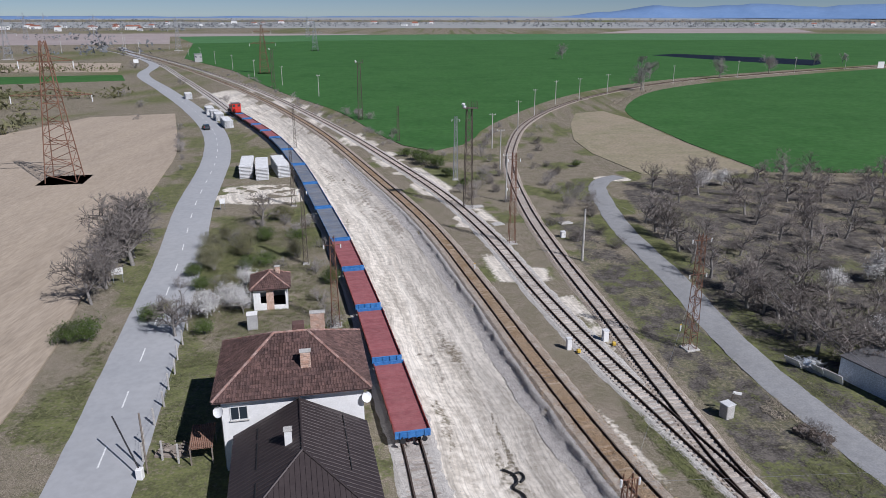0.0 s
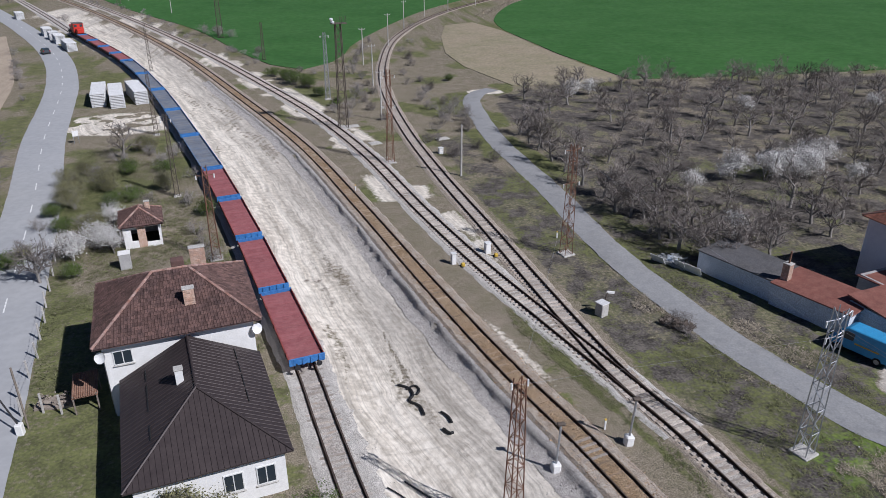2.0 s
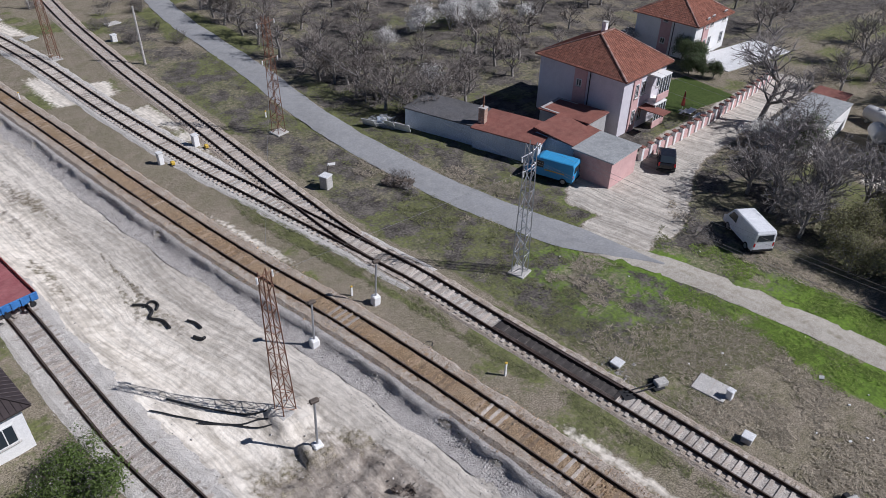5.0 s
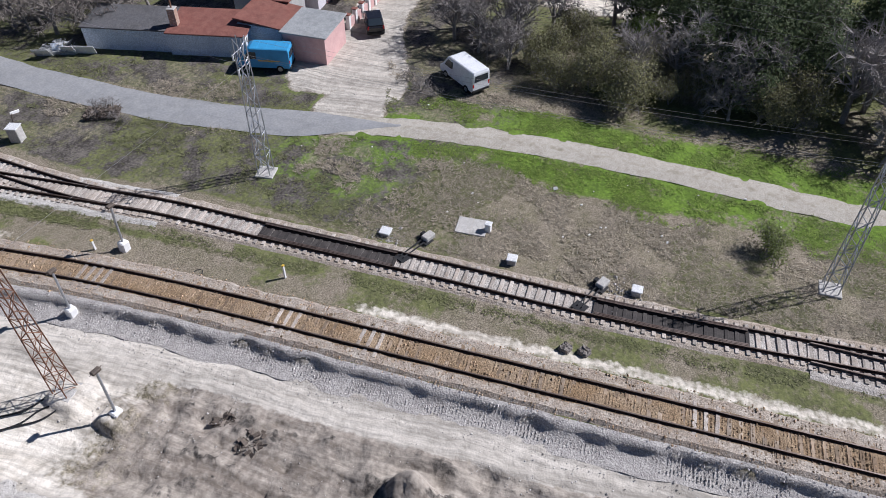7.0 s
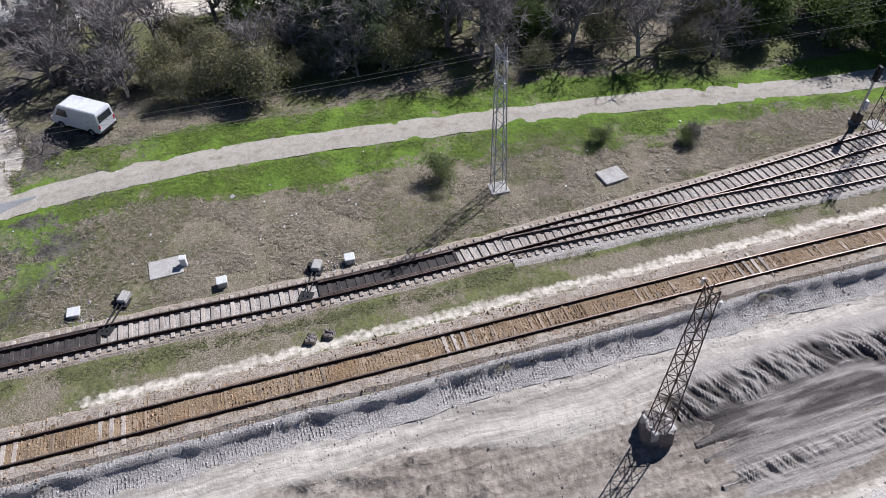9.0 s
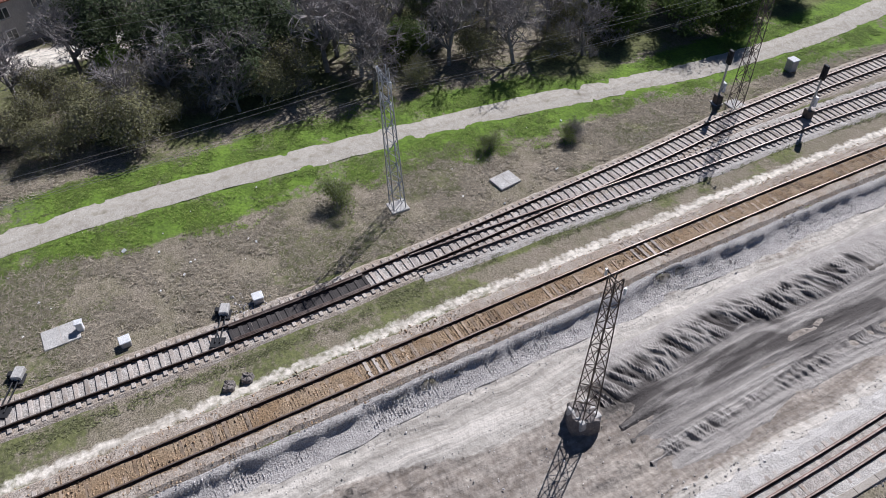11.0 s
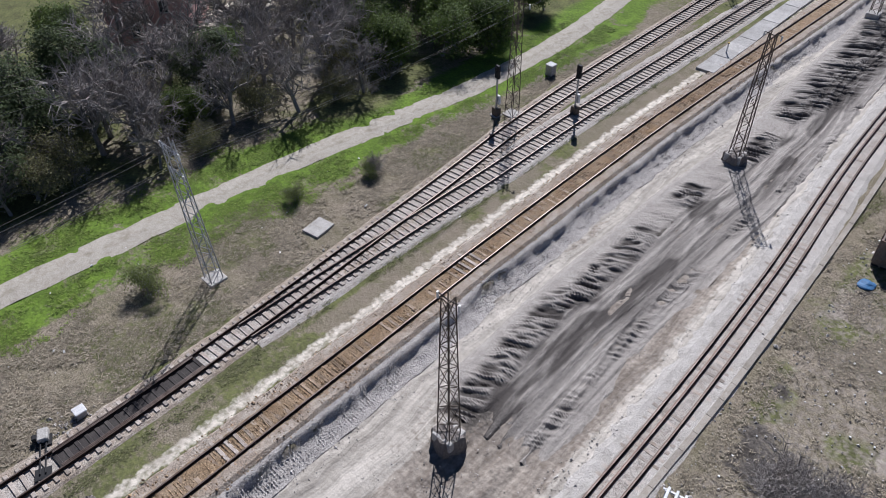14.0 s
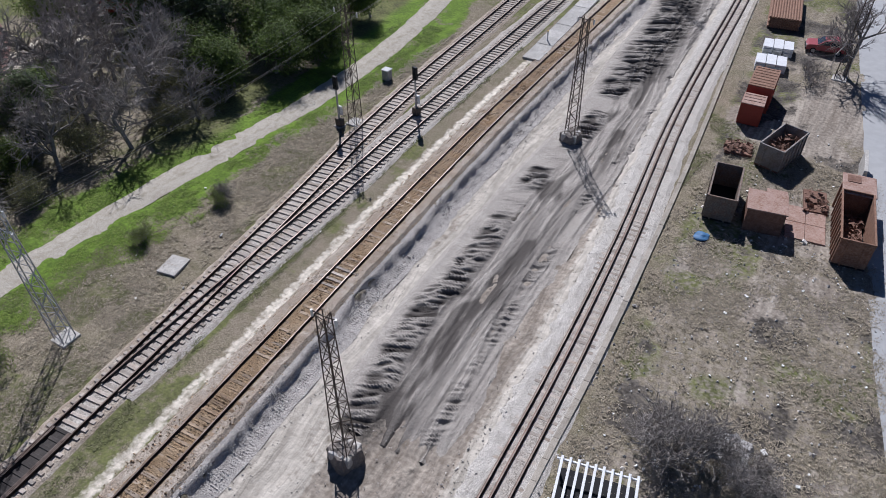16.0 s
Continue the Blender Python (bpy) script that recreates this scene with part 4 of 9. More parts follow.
def hills():
    rng = np.random.default_rng(3)
    n = 240
    az = np.radians(np.linspace(-60, 62, n))
    deg = np.degrees(az)
    h = 16 + 46 * ramp(deg, 8, 14) + 22 * ramp(deg, 18, 32)
    h = h * (0.45 + 1.05 * fbm(deg, np.zeros(n), 5.5, 4))
    h = h * ramp(deg, -9, 9) + 16 * (0.7 + 0.6 * fbm(deg, np.ones(n), 3.0, 3)) * (1 - ramp(deg, -9, 9))
    V = []
    for r, k in ((4380, 0.1), (4480, 0.6), (4560, 1.0), (4600, 0.0)):
        V += [(r * math.sin(a), r * math.cos(a), 2 + 1.05 * hh * k) for a, hh in zip(az, h)]
    F = [(j * n + i, j * n + i + 1, (j + 1) * n + i + 1, (j + 1) * n + i) for j in range(3) for i in range(n - 1)]
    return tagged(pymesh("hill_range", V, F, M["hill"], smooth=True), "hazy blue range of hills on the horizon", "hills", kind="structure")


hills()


# ---- trees and bushes ----
def limb(V, F, a, b, r1, r2, sides=3):
    d = b - a
    u = d.orthogonal().normalized()
    w = d.normalized().cross(u)
    k = len(V)
    for p, r in ((a, r1), (b, r2)):
        for i in range(sides):
            t = i * math.tau / sides
            V.append(p + (u * math.cos(t) + w * math.sin(t)) * r)
    for i in range(sides):
        F.append((k + i, k + (i + 1) % sides, k + sides + (i + 1) % sides, k + sides + i))


def bare_crown(rng, h, spread, stems=1, density=1.0, thick=1.0, leaf=None):
    """Trunk and branching twigs; returns the two meshes' data and the tips."""
    tv, tf, cv, cf, tips = [], [], [], [], []

    def jig(v, a):
        return (v + Vector((rng.gauss(0, a), rng.gauss(0, a), rng.gauss(0, a)))).normalized()

    def grow(p, d, length, r, level):
        steps = 2 if level < 2 else 1
        for s in range(steps):
            q = p + d * (length / steps)
            V, F = (tv, tf) if level < 2 else (cv, cf)
            limb(V, F, p, q, r * (1 - 0.35 * s / steps), r * (1 - 0.35 * (s + 1) / steps), 5 if level == 0 else 3)
            p, d = q, jig(d + Vector((0, 0, 0.08)), 0.12)
            if level < 3:
                kids = int({0: 4, 1: 3, 2: 4}[level] * density + rng.random())
                for _ in range(kids):
                    side = jig(d, 0.1).orthogonal()
                    side.rotate(Matrix.Rotation(rng.uniform(0, math.tau), 3, d))
                    nd = (d * rng.uniform(0.5, 0.9) + side * spread * rng.uniform(0.6, 1.1) + Vector((0, 0, 0.25))).normalized()
                    grow(p, nd, length * rng.uniform(0.5, 0.72), r * 0.5, level + 1)
            elif level == 3:
                for _ in range(int((5 if stems == 1 else 3.8) * density)):
                    nd = jig(d, 0.5)
                    e = p + nd * length * rng.uniform(0.4, 0.8)
                    w = nd.orthogonal().normalized() * max(0.014, r * 0.55)
                    k = len(cv)
                    cv.extend((p - w, p + w, e))
                    cf.append((k, k + 1, k + 2))
                    tips.append(e)
        tips.append(p)

    for s in range(stems):
        d = Vector((rng.gauss(0, 0.10 if stems == 1 else 0.35), rng.gauss(0, 0.10 if stems == 1 else 0.35), 1)).normalized()
        grow(Vector((rng.gauss(0, 0.05), rng.gauss(0, 0.05), -0.1)) * stems, d, h * rng.uniform(0.36, 0.44), 0.032 * h * thick / stems**0.5, 0)
    return (tv, tf), (cv, cf), tips


def leaves(rng, tips, count, size, jitter, flat=0.3):
    V, F = [], []
    mid = sum(tips, Vector()) / len(tips)
    for i in range(count):
        c = tips[rng.randrange(len(tips))] + Vector((rng.gauss(0, jitter), rng.gauss(0, jitter), rng.gauss(0, jitter * 0.8)))
        n = (Vector((rng.gauss(0, 0.55), rng.gauss(0, 0.55), rng.gauss(0.35 + flat, 0.55))) + (c - mid).normalized() * 0.8).normalized()
        u = n.orthogonal().normalized()
        u.rotate(Matrix.Rotation(rng.uniform(0, 6.28), 3, n))
        w = n.cross(u)
        s = size * rng.uniform(0.6, 1.4)
        k = len(V)
        V += [c - u * s, c - w * s * 0.55 + n * s * 0.15, c + u * s, c + w * s * 0.55 + n * s * 0.15]
        F.append((k, k + 1, k + 2, k + 3))
    return V, F


def tree(name, label, category, seed, h, spread=0.8, stems=1, density=1.0, crown="twig", leaf=None, count=0, size=0.1, jitter=0.3, thick=1.0):
    rng = random.Random(seed)
    t = thing(name, label, category)
    trunk, twigs, tips = bare_crown(rng, h, spread, stems, density, thick)
    st = pymesh("trunk", *trunk, M["bark"], t, True)
    cr = pymesh("crown", *twigs, M[crown], t)
    if stems > 1:
        tagged(st, kind="stuff")
    tagged(cr, kind="stuff")
    if leaf:
        low = h * 0.18
        good = [p for p in tips if p.z > low] or tips
        tagged(pymesh("foliage", *leaves(rng, good, count, size, jitter), M[leaf], t), kind="stuff")
    return t


def place(src, x, y, s=1.0, rot=0.0, z=None, label=None):
    c = copy_thing(src, Matrix.Identity(4))
    c.matrix_basis = Matrix.LocRotScale((x, y, gz(x, y) if z is None else z), Euler((0, 0, rot)), (s, s, s * 1.0))
    if label:
        c["label"] = label
    return c


prng = random.Random(11)
bare = [tree("bare_tree", "bare grey deciduous tree with fine twigs", "tree", 20 + i, 6.0, 1.0, 1, 1.0, "twig_brown") for i in range(4)]
tallbare = [tree("bare_tree", "tall bare tree with a spreading dark crown", "tree", 40 + i, 9.0, 0.9, 1, 1.25, "twig_dark", thick=0.9) for i in range(3)]
shrub = [tree("bare_shrub", "leafless brown shrub with many thin stems", "shrub", 60 + i, 3.0, 0.9, 3, 0.8, "twig_dark") for i in range(3)]
verge_tree = [tree("bare_tree", "bare dark-twigged tree on the road verge", "tree", 43 + i, 9.0, 0.95, 1, 1.25, "twig_deep", thick=0.9) for i in range(2)]
wispy = [tree("leafy_bush", "wispy young bush with pale green leaves", "bush", 75 + i, 3.4, 0.75, 4, 0.7, "twig", "leaf_spring", 2800, 0.075, 0.25) for i in range(2)]
deep = [tree("bare_shrub", "dense leafless dark brown brush", "shrub", 63 + i, 3.0, 0.95, 4, 0.9, "twig_deep") for i in range(2)]
scrub = [tree("bare_shrub", "large grey leafless bush with a mass of thin twigs", "shrub", 65 + i, 4.0, 0.95, 4, 1.0, "twig") for i in range(2)]
fresh = [tree("leafy_bush", "bush with fresh green spring leaves", "bush", 70 + i, 3.6, 0.85, 4, 0.8, "twig", "leaf_fresh", 2600, 0.10, 0.30) for i in range(3)]
olive = [tree("leafy_bush", "bushy young tree with olive spring leaves", "bush", 80 + i, 4.6, 0.8, 3, 0.9, "twig", "leaf_olive", 4200, 0.085, 0.34) for i in range(2)]
flower = [tree("blossoming_tree", "small fruit tree covered in white blossom", "tree", 90 + i, 3.8, 0.85, 2, 0.9, "twig", "blossom", 2200, 0.085, 0.24) for i in range(2)]
pines = [tree("pine_tree", "dense dark green pine at the wood's edge", "tree", 100 + i, 10.5, 0.75, 1, 1.15, "twig_deep", "leaf_dark", 9500, 0.17, 0.5) for i in range(3)]
greent = [tree("leafy_tree", "broad tree in fresh green leaf", "tree", 110 + i, 7.0, 0.85, 2, 1.0, "twig", "leaf_fresh", 9000, 0.13, 0.42) for i in range(2)]
_first = {}


def put(kind, x, y, s=1.0, label=None):
    src = kind[prng.randrange(len(kind))]
    rot = prng.uniform(0, 6.28)
    if src.name not in _first:
        _first[src.name] = True
        src.matrix_basis = Matrix.LocRotScale((x, y, gz(x, y)), Euler((0, 0, rot)), (s, s, s))
        if label:
            src["label"] = label
        return src
    return place(src, x, y, s, rot, label=label)


# orchard of bare fruit trees inside the lane
for i in range(13):
    for j in range(13):
        x, y = 37 + i * 6.8 + prng.uniform(-2.2, 2.2), 62 + j * 7.2 + prng.uniform(-2, 2)
        if y > 148 or (x < 47 and y < 66) or (x > 47 and x < 92 and y < 70) or prng.random() < 0.14 or (x < 40 and y > 120):
            continue
        put(flower if (prng.random() < 0.05 or (55 < x < 72 and 72 < y < 92 and prng.random() < 0.35)) else bare, x, y, prng.uniform(0.85, 1.25))
for x, y, s in ((36, 78, 1.15), (38, 66, 1.2), (41.5, 61, 1.05), (37, 76, 0.9), (34, 105, 1.0), (33.9, 109, 1.1)):
    put(bare, x, y, s)
for x, y, s in ((35.2, 88, 1.2), (34.6, 94, 1.2), (36.2, 83, 1.15), (37, 71, 1.2), (40, 63.5, 1.1), (43.5, 63, 1.0), (34.5, 99, 1.2), (33.5, 114, 1.2), (46.5, 66, 1.1), (39.5, 75, 1.2), (41, 69, 1.2), (57, 66, 1.0), (66, 66, 1.0), (50, 68, 1.1)):
    put(bare, x, y, s, "bare grey tree throwing its shade over the lane")
for x, y, s in ((57, 31, 0.8), (60.5, 30.5, 0.9), (55.8, 27.8, 0.7), (63.5, 28, 0.8), (54.5, 24, 0.7)):
    put(tallbare, x, y, s, "bare tree over the drive")
for i in range(26):
    put(shrub, prng.uniform(50, 125), prng.uniform(140, 152), prng.uniform(0.6, 1.1))
# scrub along the curve
for x, y, s in ((22, 123, 1.1), (23, 128, 1.2), (21.5, 134, 1.1), (21, 142, 1.0), (22.5, 147, 1.0), (20.5, 158, 0.8), (21, 168, 0.8), (25, 130, 1.3), (27, 136, 1.2), (24, 200, 0.9), (29, 215, 0.8), (26.5, 125, 1.0), (34, 250, 0.8), (11, 165, 1.0), (10, 180, 1.1), (12, 195, 1.1), (9, 172, 1.2), (14, 205, 1.0), (17, 218, 1.0), (20, 119, 0.8), (19.5, 113, 0.7)):
    put(shrub, x, y, s)
for x, y, s in ((-1, 158, 1.1), (-4, 163, 1.2), (-6, 168, 1.0), (1, 150, 0.8), (4, 140, 0.7), (-9, 172, 0.8), (30, 160, 0.6)):
    put(fresh, x, y, s)
for x, y, s in ((5.5, 130, 1.0), (7, 138, 1.1), (8, 146, 1.2), (9.5, 152, 1.1), (3.5, 135, 0.9), (-28, 240, 1.6), (-33, 246, 1.5), (-24, 236, 1.3), (-18, 203, 0.8), (-22, 210, 0.9), (-14, 198, 0.8), (0, 172, 0.8)):
    put(shrub, x, y, s)
for i in range(46):
    k = i / 46
    put(shrub, -12 - 115 * k + prng.uniform(-6, 4), 188 + 250 * k + prng.uniform(-6, 6), prng.uniform(0.5, 0.9))
for x, y in ((110, 390), (90, 331), (131, 485), (253, 502), (282, 520), (91, 565), (150, 398), (190, 428)):
    put(tallbare, x, y, prng.uniform(0.9, 1.4))
# brush between the orchard trees, along the lane and beside the curving line
for i in range(44):
    put(deep, prng.uniform(38, 108), prng.uniform(70, 146), prng.uniform(0.5, 0.9))
for x, y in ((25.5, 118), (26, 122), (27.5, 128), (25, 138), (24.5, 152), (23.5, 160), (12, 150), (11.5, 158), (11, 188), (13, 200), (17.5, 112), (25, 108), (26, 101), (12, 128), (10.5, 136), (24.5, 180), (25, 190), (9.5, 143), (20.5, 104), (-3, 176), (-14, 206), (-30, 250)):
    put(deep, x, y, prng.uniform(0.7, 1.1))
# roadside trees by the ploughed field
for x, y, s in ((-42.8, 92.8, 1.05), (-42.5, 84, 0.85), (-44, 90, 0.9), (-45.6, 98, 1.05), (-42, 79, 0.75), (-46, 103, 0.9), (-48.5, 108, 0.75), (-44, 96, 0.85), (-28.8, 70, 0.6), (-48, 101, 0.7)):
    put(verge_tree, x, y, s * 1.15)
for x, y, s in ((-66, 178, 1.2), (-69, 186, 1.0), (-72, 194, 1.2), (-79, 214, 1.1), (-62, 168, 0.7), (-58, 156, 0.6), (-112, 268, 1.6), (-128, 357, 1.8), (-134, 305, 1.6), (-198, 473, 2.6), (-100, 235, 1.0), (-85, 285, 1.4)):
    put(shrub, x, y, s)
put(fresh, -38, 69.5, 0.95), put(fresh, -39.6, 68.2, 0.8)
# garden between the road and the wagons
for x, y, s in ((-32, 95, 1.0), (-31, 91, 1.1), (-29, 98, 1.0), (-34, 99, 0.9), (-24, 93, 0.8), (-22, 104, 0.8), (-20.5, 96, 0.9), (-27, 104, 1.0), (-14.5, 86, 0.9), (-33, 88.5, 0.8)):
    put(fresh if prng.random() < 0.6 else olive, x, y, s * 0.85)
for x, y, s in ((-29.5, 110, 1.0), (-26, 113, 0.9), (-23.5, 108, 1.0), (-28, 85, 0.9), (-17, 90, 1.0), (-15, 80, 0.9), (-13.5, 76, 0.9), (-33, 84, 0.9), (-18, 101, 0.8), (-22, 112, 1.1), (-12.5, 72, 0.9), (-31.5, 104, 0.9)):
    put(shrub, x, y, s)
put(bare, -29.5, 112, 1.2)
for i in range(26):
    x, y = prng.uniform(-33, -14), prng.uniform(66, 118)
    if x > -16 - (y - 66) * 0.06 - 2 or (-24 < x < -17 and 76 < y < 84):
        continue
    put(shrub if i % 2 else (olive if i % 4 else fresh), x, y, prng.uniform(0.45, 0.8))
for x, y, s in ((-26.8, 75, 1.0), (-23, 76, 0.85), (-24.8, 84, 0.9), (-28, 77, 0.8), (-25, 78.5, 0.9)):
    put(flower, x, y, s)
put(olive, -9.6, 33.6, 0.85), put(fresh, -2.6, 33.4, 0.75), put(fresh, -1.4, 30.6, 0.9), put(fresh, -3.6, 31.6, 0.8), put(olive, -8.0, 33.2, 0.7)
# strip beside the curving line
put(wispy, 41, -2.2, 0.88), put(wispy, 44.5, -15.5, 0.6), put(scrub, 44.3, -22.6, 0.62), put(wispy, 44.0, -22.2, 0.55), put(shrub, 31.5, 51, 0.6), put(shrub, 30.3, 48.6, 0.45)
put(shrub, 47.4, 29.3, 0.75), put(shrub, 48.3, 31.0, 0.7), put(shrub, 47.0, 27.6, 0.5)
for x, y, s in ((40.4, 64.2, 0.95), (43.5, 67, 1.0), (37.4, 69, 0.85), (46.8, 62, 1.0), (49.5, 65, 1.0), (37.3, 79, 1.1), (41.5, 76, 1.1)):
    put(bare, x, y, s, "bare grey tree throwing its shade over the lane")
for x, y, s in ((57, 86.5, 1.3), (61, 85.3, 1.25), (64.5, 87, 1.3), (69, 88, 1.35), (72.5, 89, 1.3), (67, 84.5, 1.2)):
    put(flower, x, y, s)
# the wood past the dirt track
for x, y, s in ((62.8, 5.7, 0.9), (64.0, 2.6, 0.8), (66.4, 1.0, 0.9), (66.0, 9.5, 0.8), (70.5, -5.5, 0.85), (67.5, 14.5, 0.8)):
    put(pines, x, y, s)
for x, y, s in ((67, 5, 1.0), (70, 10, 1.0), (66.5, 18, 0.95), (71, 16, 1.0), (63, -16, 0.8), (59.5, 9.5, 0.8), (58, 5.5, 0.7), (57, 13, 0.7)):
    put(tallbare, x, y, s, "bare tree tangled with others in the wood")
for x, y, s in ((60.5, -4.5, 1.1), (62.5, -8, 1.15), (59.5, 3.5, 1.0), (58.5, -7.5, 0.9)):
    put(tallbare, x, y, s, "bare tree shading the dirt track")
for x, y, s in ((62.6, -0.4, 0.7), (64.5, -17, 0.7)):
    put(pines, x, y, s)
for x, y, s in ((54.2, 12.3, 1.15), (55.5, 16, 1.1), (57.9, -0.2, 1.2), (55.5, 13.5, 1.1), (59, 17, 1.1), (58, 21, 1.0), (56, 9, 0.7), (61.5, 20, 1.0), (60, 2, 1.0), (57.5, 7, 0.9), (56.8, 1.6, 1.0), (56, -12, 0.7), (59, -19, 1.0), (66, 0, 1.2), (57, -26, 0.8), (62, -29, 1.1), (53.5, 19, 0.9), (56, 23, 0.9), (68, 8, 1.2), (60, 12.5, 1.0)):
    put(olive, x, y, s)
for x, y, s in ((58.5, -40, 1.0), (57.5, -46, 1.05), (60, -50, 1.0), (59.5, -35.5, 0.95), (62.5, -43, 1.1), (63, -53, 1.0), (61, -57, 0.9), (64, -36, 0.9), (66, -48, 1.0), (64, 14, 0.6)):
    put(greent, x, y, s)
for x, y, s in ((60, -10, 0.9), (63, -6, 1.0), (58.5, -16, 0.9), (62, -21, 1.0), (57, -22, 0.85), (60.5, -27, 1.0), (66, -13, 1.0), (66, -24, 1.0), (70, -17, 1.0), (70, -8, 1.0), (56.5, -29, 0.7), (64, -31, 0.9), (72, -24, 1.0), (69, -33, 1.0), (75, -15, 1.0), (57.5, 24.5, 0.75), (60, 27, 0.8), (58.5, 25.3, 0.8), (62.8, 23, 0.9), (72, 40.3, 1.25), (66, 33, 0.8), (76, -30, 1.0), (74, 10, 1.0), (78, 0, 1.0), (55.5, -8, 0.6), (56, 4, 0.6), (80, -12, 1.0), (80, 12, 1.0)):
    put(tallbare, x, y, s, "bare tree tangled with others in the wood")
for x, y, s in ((74, -22, 1.0), (78, -28, 1.0), (70, -28, 0.9), (68, -40, 1.0), (73, -38, 1.0), (76, -46, 1.0), (80, -38, 1.0), (71, -50, 1.0), (82, -6, 1.0), (76, 6, 1.0), (80, 4, 1.0), (68, -20, 0.8), (61, -13, 0.7), (84, -30, 1.0), (77, 16, 0.9), (59, 4, 0.7)):
    put(pines if prng.random() < 0.35 else (greent if prng.random() < 0.5 else tallbare), x, y, s)
for i in range(44):
    x, y = prng.uniform(55.5, 78), prng.uniform(-52, 22)
    put(shrub, x + (1.5 if y < -30 else 0), y, prng.uniform(0.7, 1.2))
for x, y, s in ((68, 36.5, 0.95), (66, 37.2, 0.8), (78, 66, 0.8)):
    put(flower, x, y, s)
put(pines, 67.2, 32.8, 0.5), put(pines, 80, 58, 0.35), put(pines, 79, 55.5, 0.35), put(pines, 82, 57, 0.3)
for x, y, s in ((95, 40, 0.8), (100, 44, 0.9), (92, 33, 0.9), (88, 40, 0.7), (104, 36, 0.9), (110, 46, 0.9), (98, 30, 0.8), (60, 58, 0.5), (85, 33, 0.8)):
    put(tallbare, x, y, s)
for i in range(14):
    put(shrub, prng.uniform(84, 120), prng.uniform(28, 44), prng.uniform(0.8, 1.2))
# scrub by the scrap yard
put(scrub, 4.2, -23.6, 1.35), put(scrub, 3.2, -24.8, 1.25), put(scrub, 5.2, -24.8, 1.1), put(scrub, 1.0, -25.0, 0.75), put(scrub, -0.6, -25.6, 0.6), put(scrub, 0.2, -26.8, 0.65), put(scrub, 2.2, -26.6, 0.7), put(tallbare, 12.0, -78.4, 1.1), put(shrub, 14.6, -75.5, 1.2), put(shrub, 14.0, -73.5, 1.0), put(shrub, 15.4, -77.2, 1.0)


def hedge_stuff(name, label, lines, seed, h=2.5, gap=1.2, mat="far_trees"):
    """Far woods and hedges: many ragged clumps in one mesh."""
    rng = random.Random(seed)
    V, F = [], []
    for (x0, y0), (x1, y1), width in lines:
        n = max(2, int(math.hypot(x1 - x0, y1 - y0) / gap))
        for i in range(n):
            k = i / n + rng.uniform(-0.5, 0.5) / n
            cx, cy = x0 + (x1 - x0) * k + rng.uniform(-width, width), y0 + (y1 - y0) * k + rng.uniform(-width, width)
            hh = h * rng.uniform(0.4, 1.2)
            for _ in range(9):
                c = Vector((cx + rng.gauss(0, hh * 0.35), cy + rng.gauss(0, hh * 0.35), hh * rng.uniform(0.1, 1.0)))
                s = hh * rng.uniform(0.18, 0.38)
                b = len(V)
                for _k in range(3):
                    V.append(c + Vector((rng.gauss(0, 1), rng.gauss(0, 1), rng.gauss(0, 1))).normalized() * s)
                F.append((b, b + 1, b + 2))
    return tagged(pymesh(name, V, F, M[mat]), label, "trees", kind="stuff")


hedge_stuff("hedgerow", "grey-green bushy hedgerows between fields", [((-181, 296), (-132, 300), 6), ((-258, 300), (-181, 296), 6), ((-147, 258), (-165, 262), 4), ((-126, 203), (-132, 226), 3), ((-258, 427), (-198, 449), 4), ((-300, 420), (-258, 427), 4)], 5, 4.0, 1.0, "leaf_olive")
hedge_stuff("far_woods", "distant bare woods and orchards greyed for haze", [((-386, 640), (-264, 604), 6), ((-340, 700), (-250, 640), 10), ((-672, 1799), (-449, 2249), 60), ((-900, 1500), (-500, 1480), 25), ((-1500, 2300), (1600, 2500), 60), ((-1700, 2900), (1900, 3000), 90), ((600, 1900), (1300, 1800), 20), ((-2100, 3500), (2300, 3600), 90), ((-900, 1900), (-200, 2000), 40), ((200, 1950), (900, 2050), 15), ((-560, 1000), (-420, 960), 8), ((-1000, 1700), (-450, 1750), 40)], 6, 9.0, 7.0)
hedge_stuff("field_edge_scrub", "dry weeds along the field edge", [((62, 270), (92, 325), 2), ((100, 154), (220, 155), 1.5), ((71, 153), (100, 153), 1.0), ((92, 340), (131, 380), 2)], 8, 1.1, 0.8, "straw")


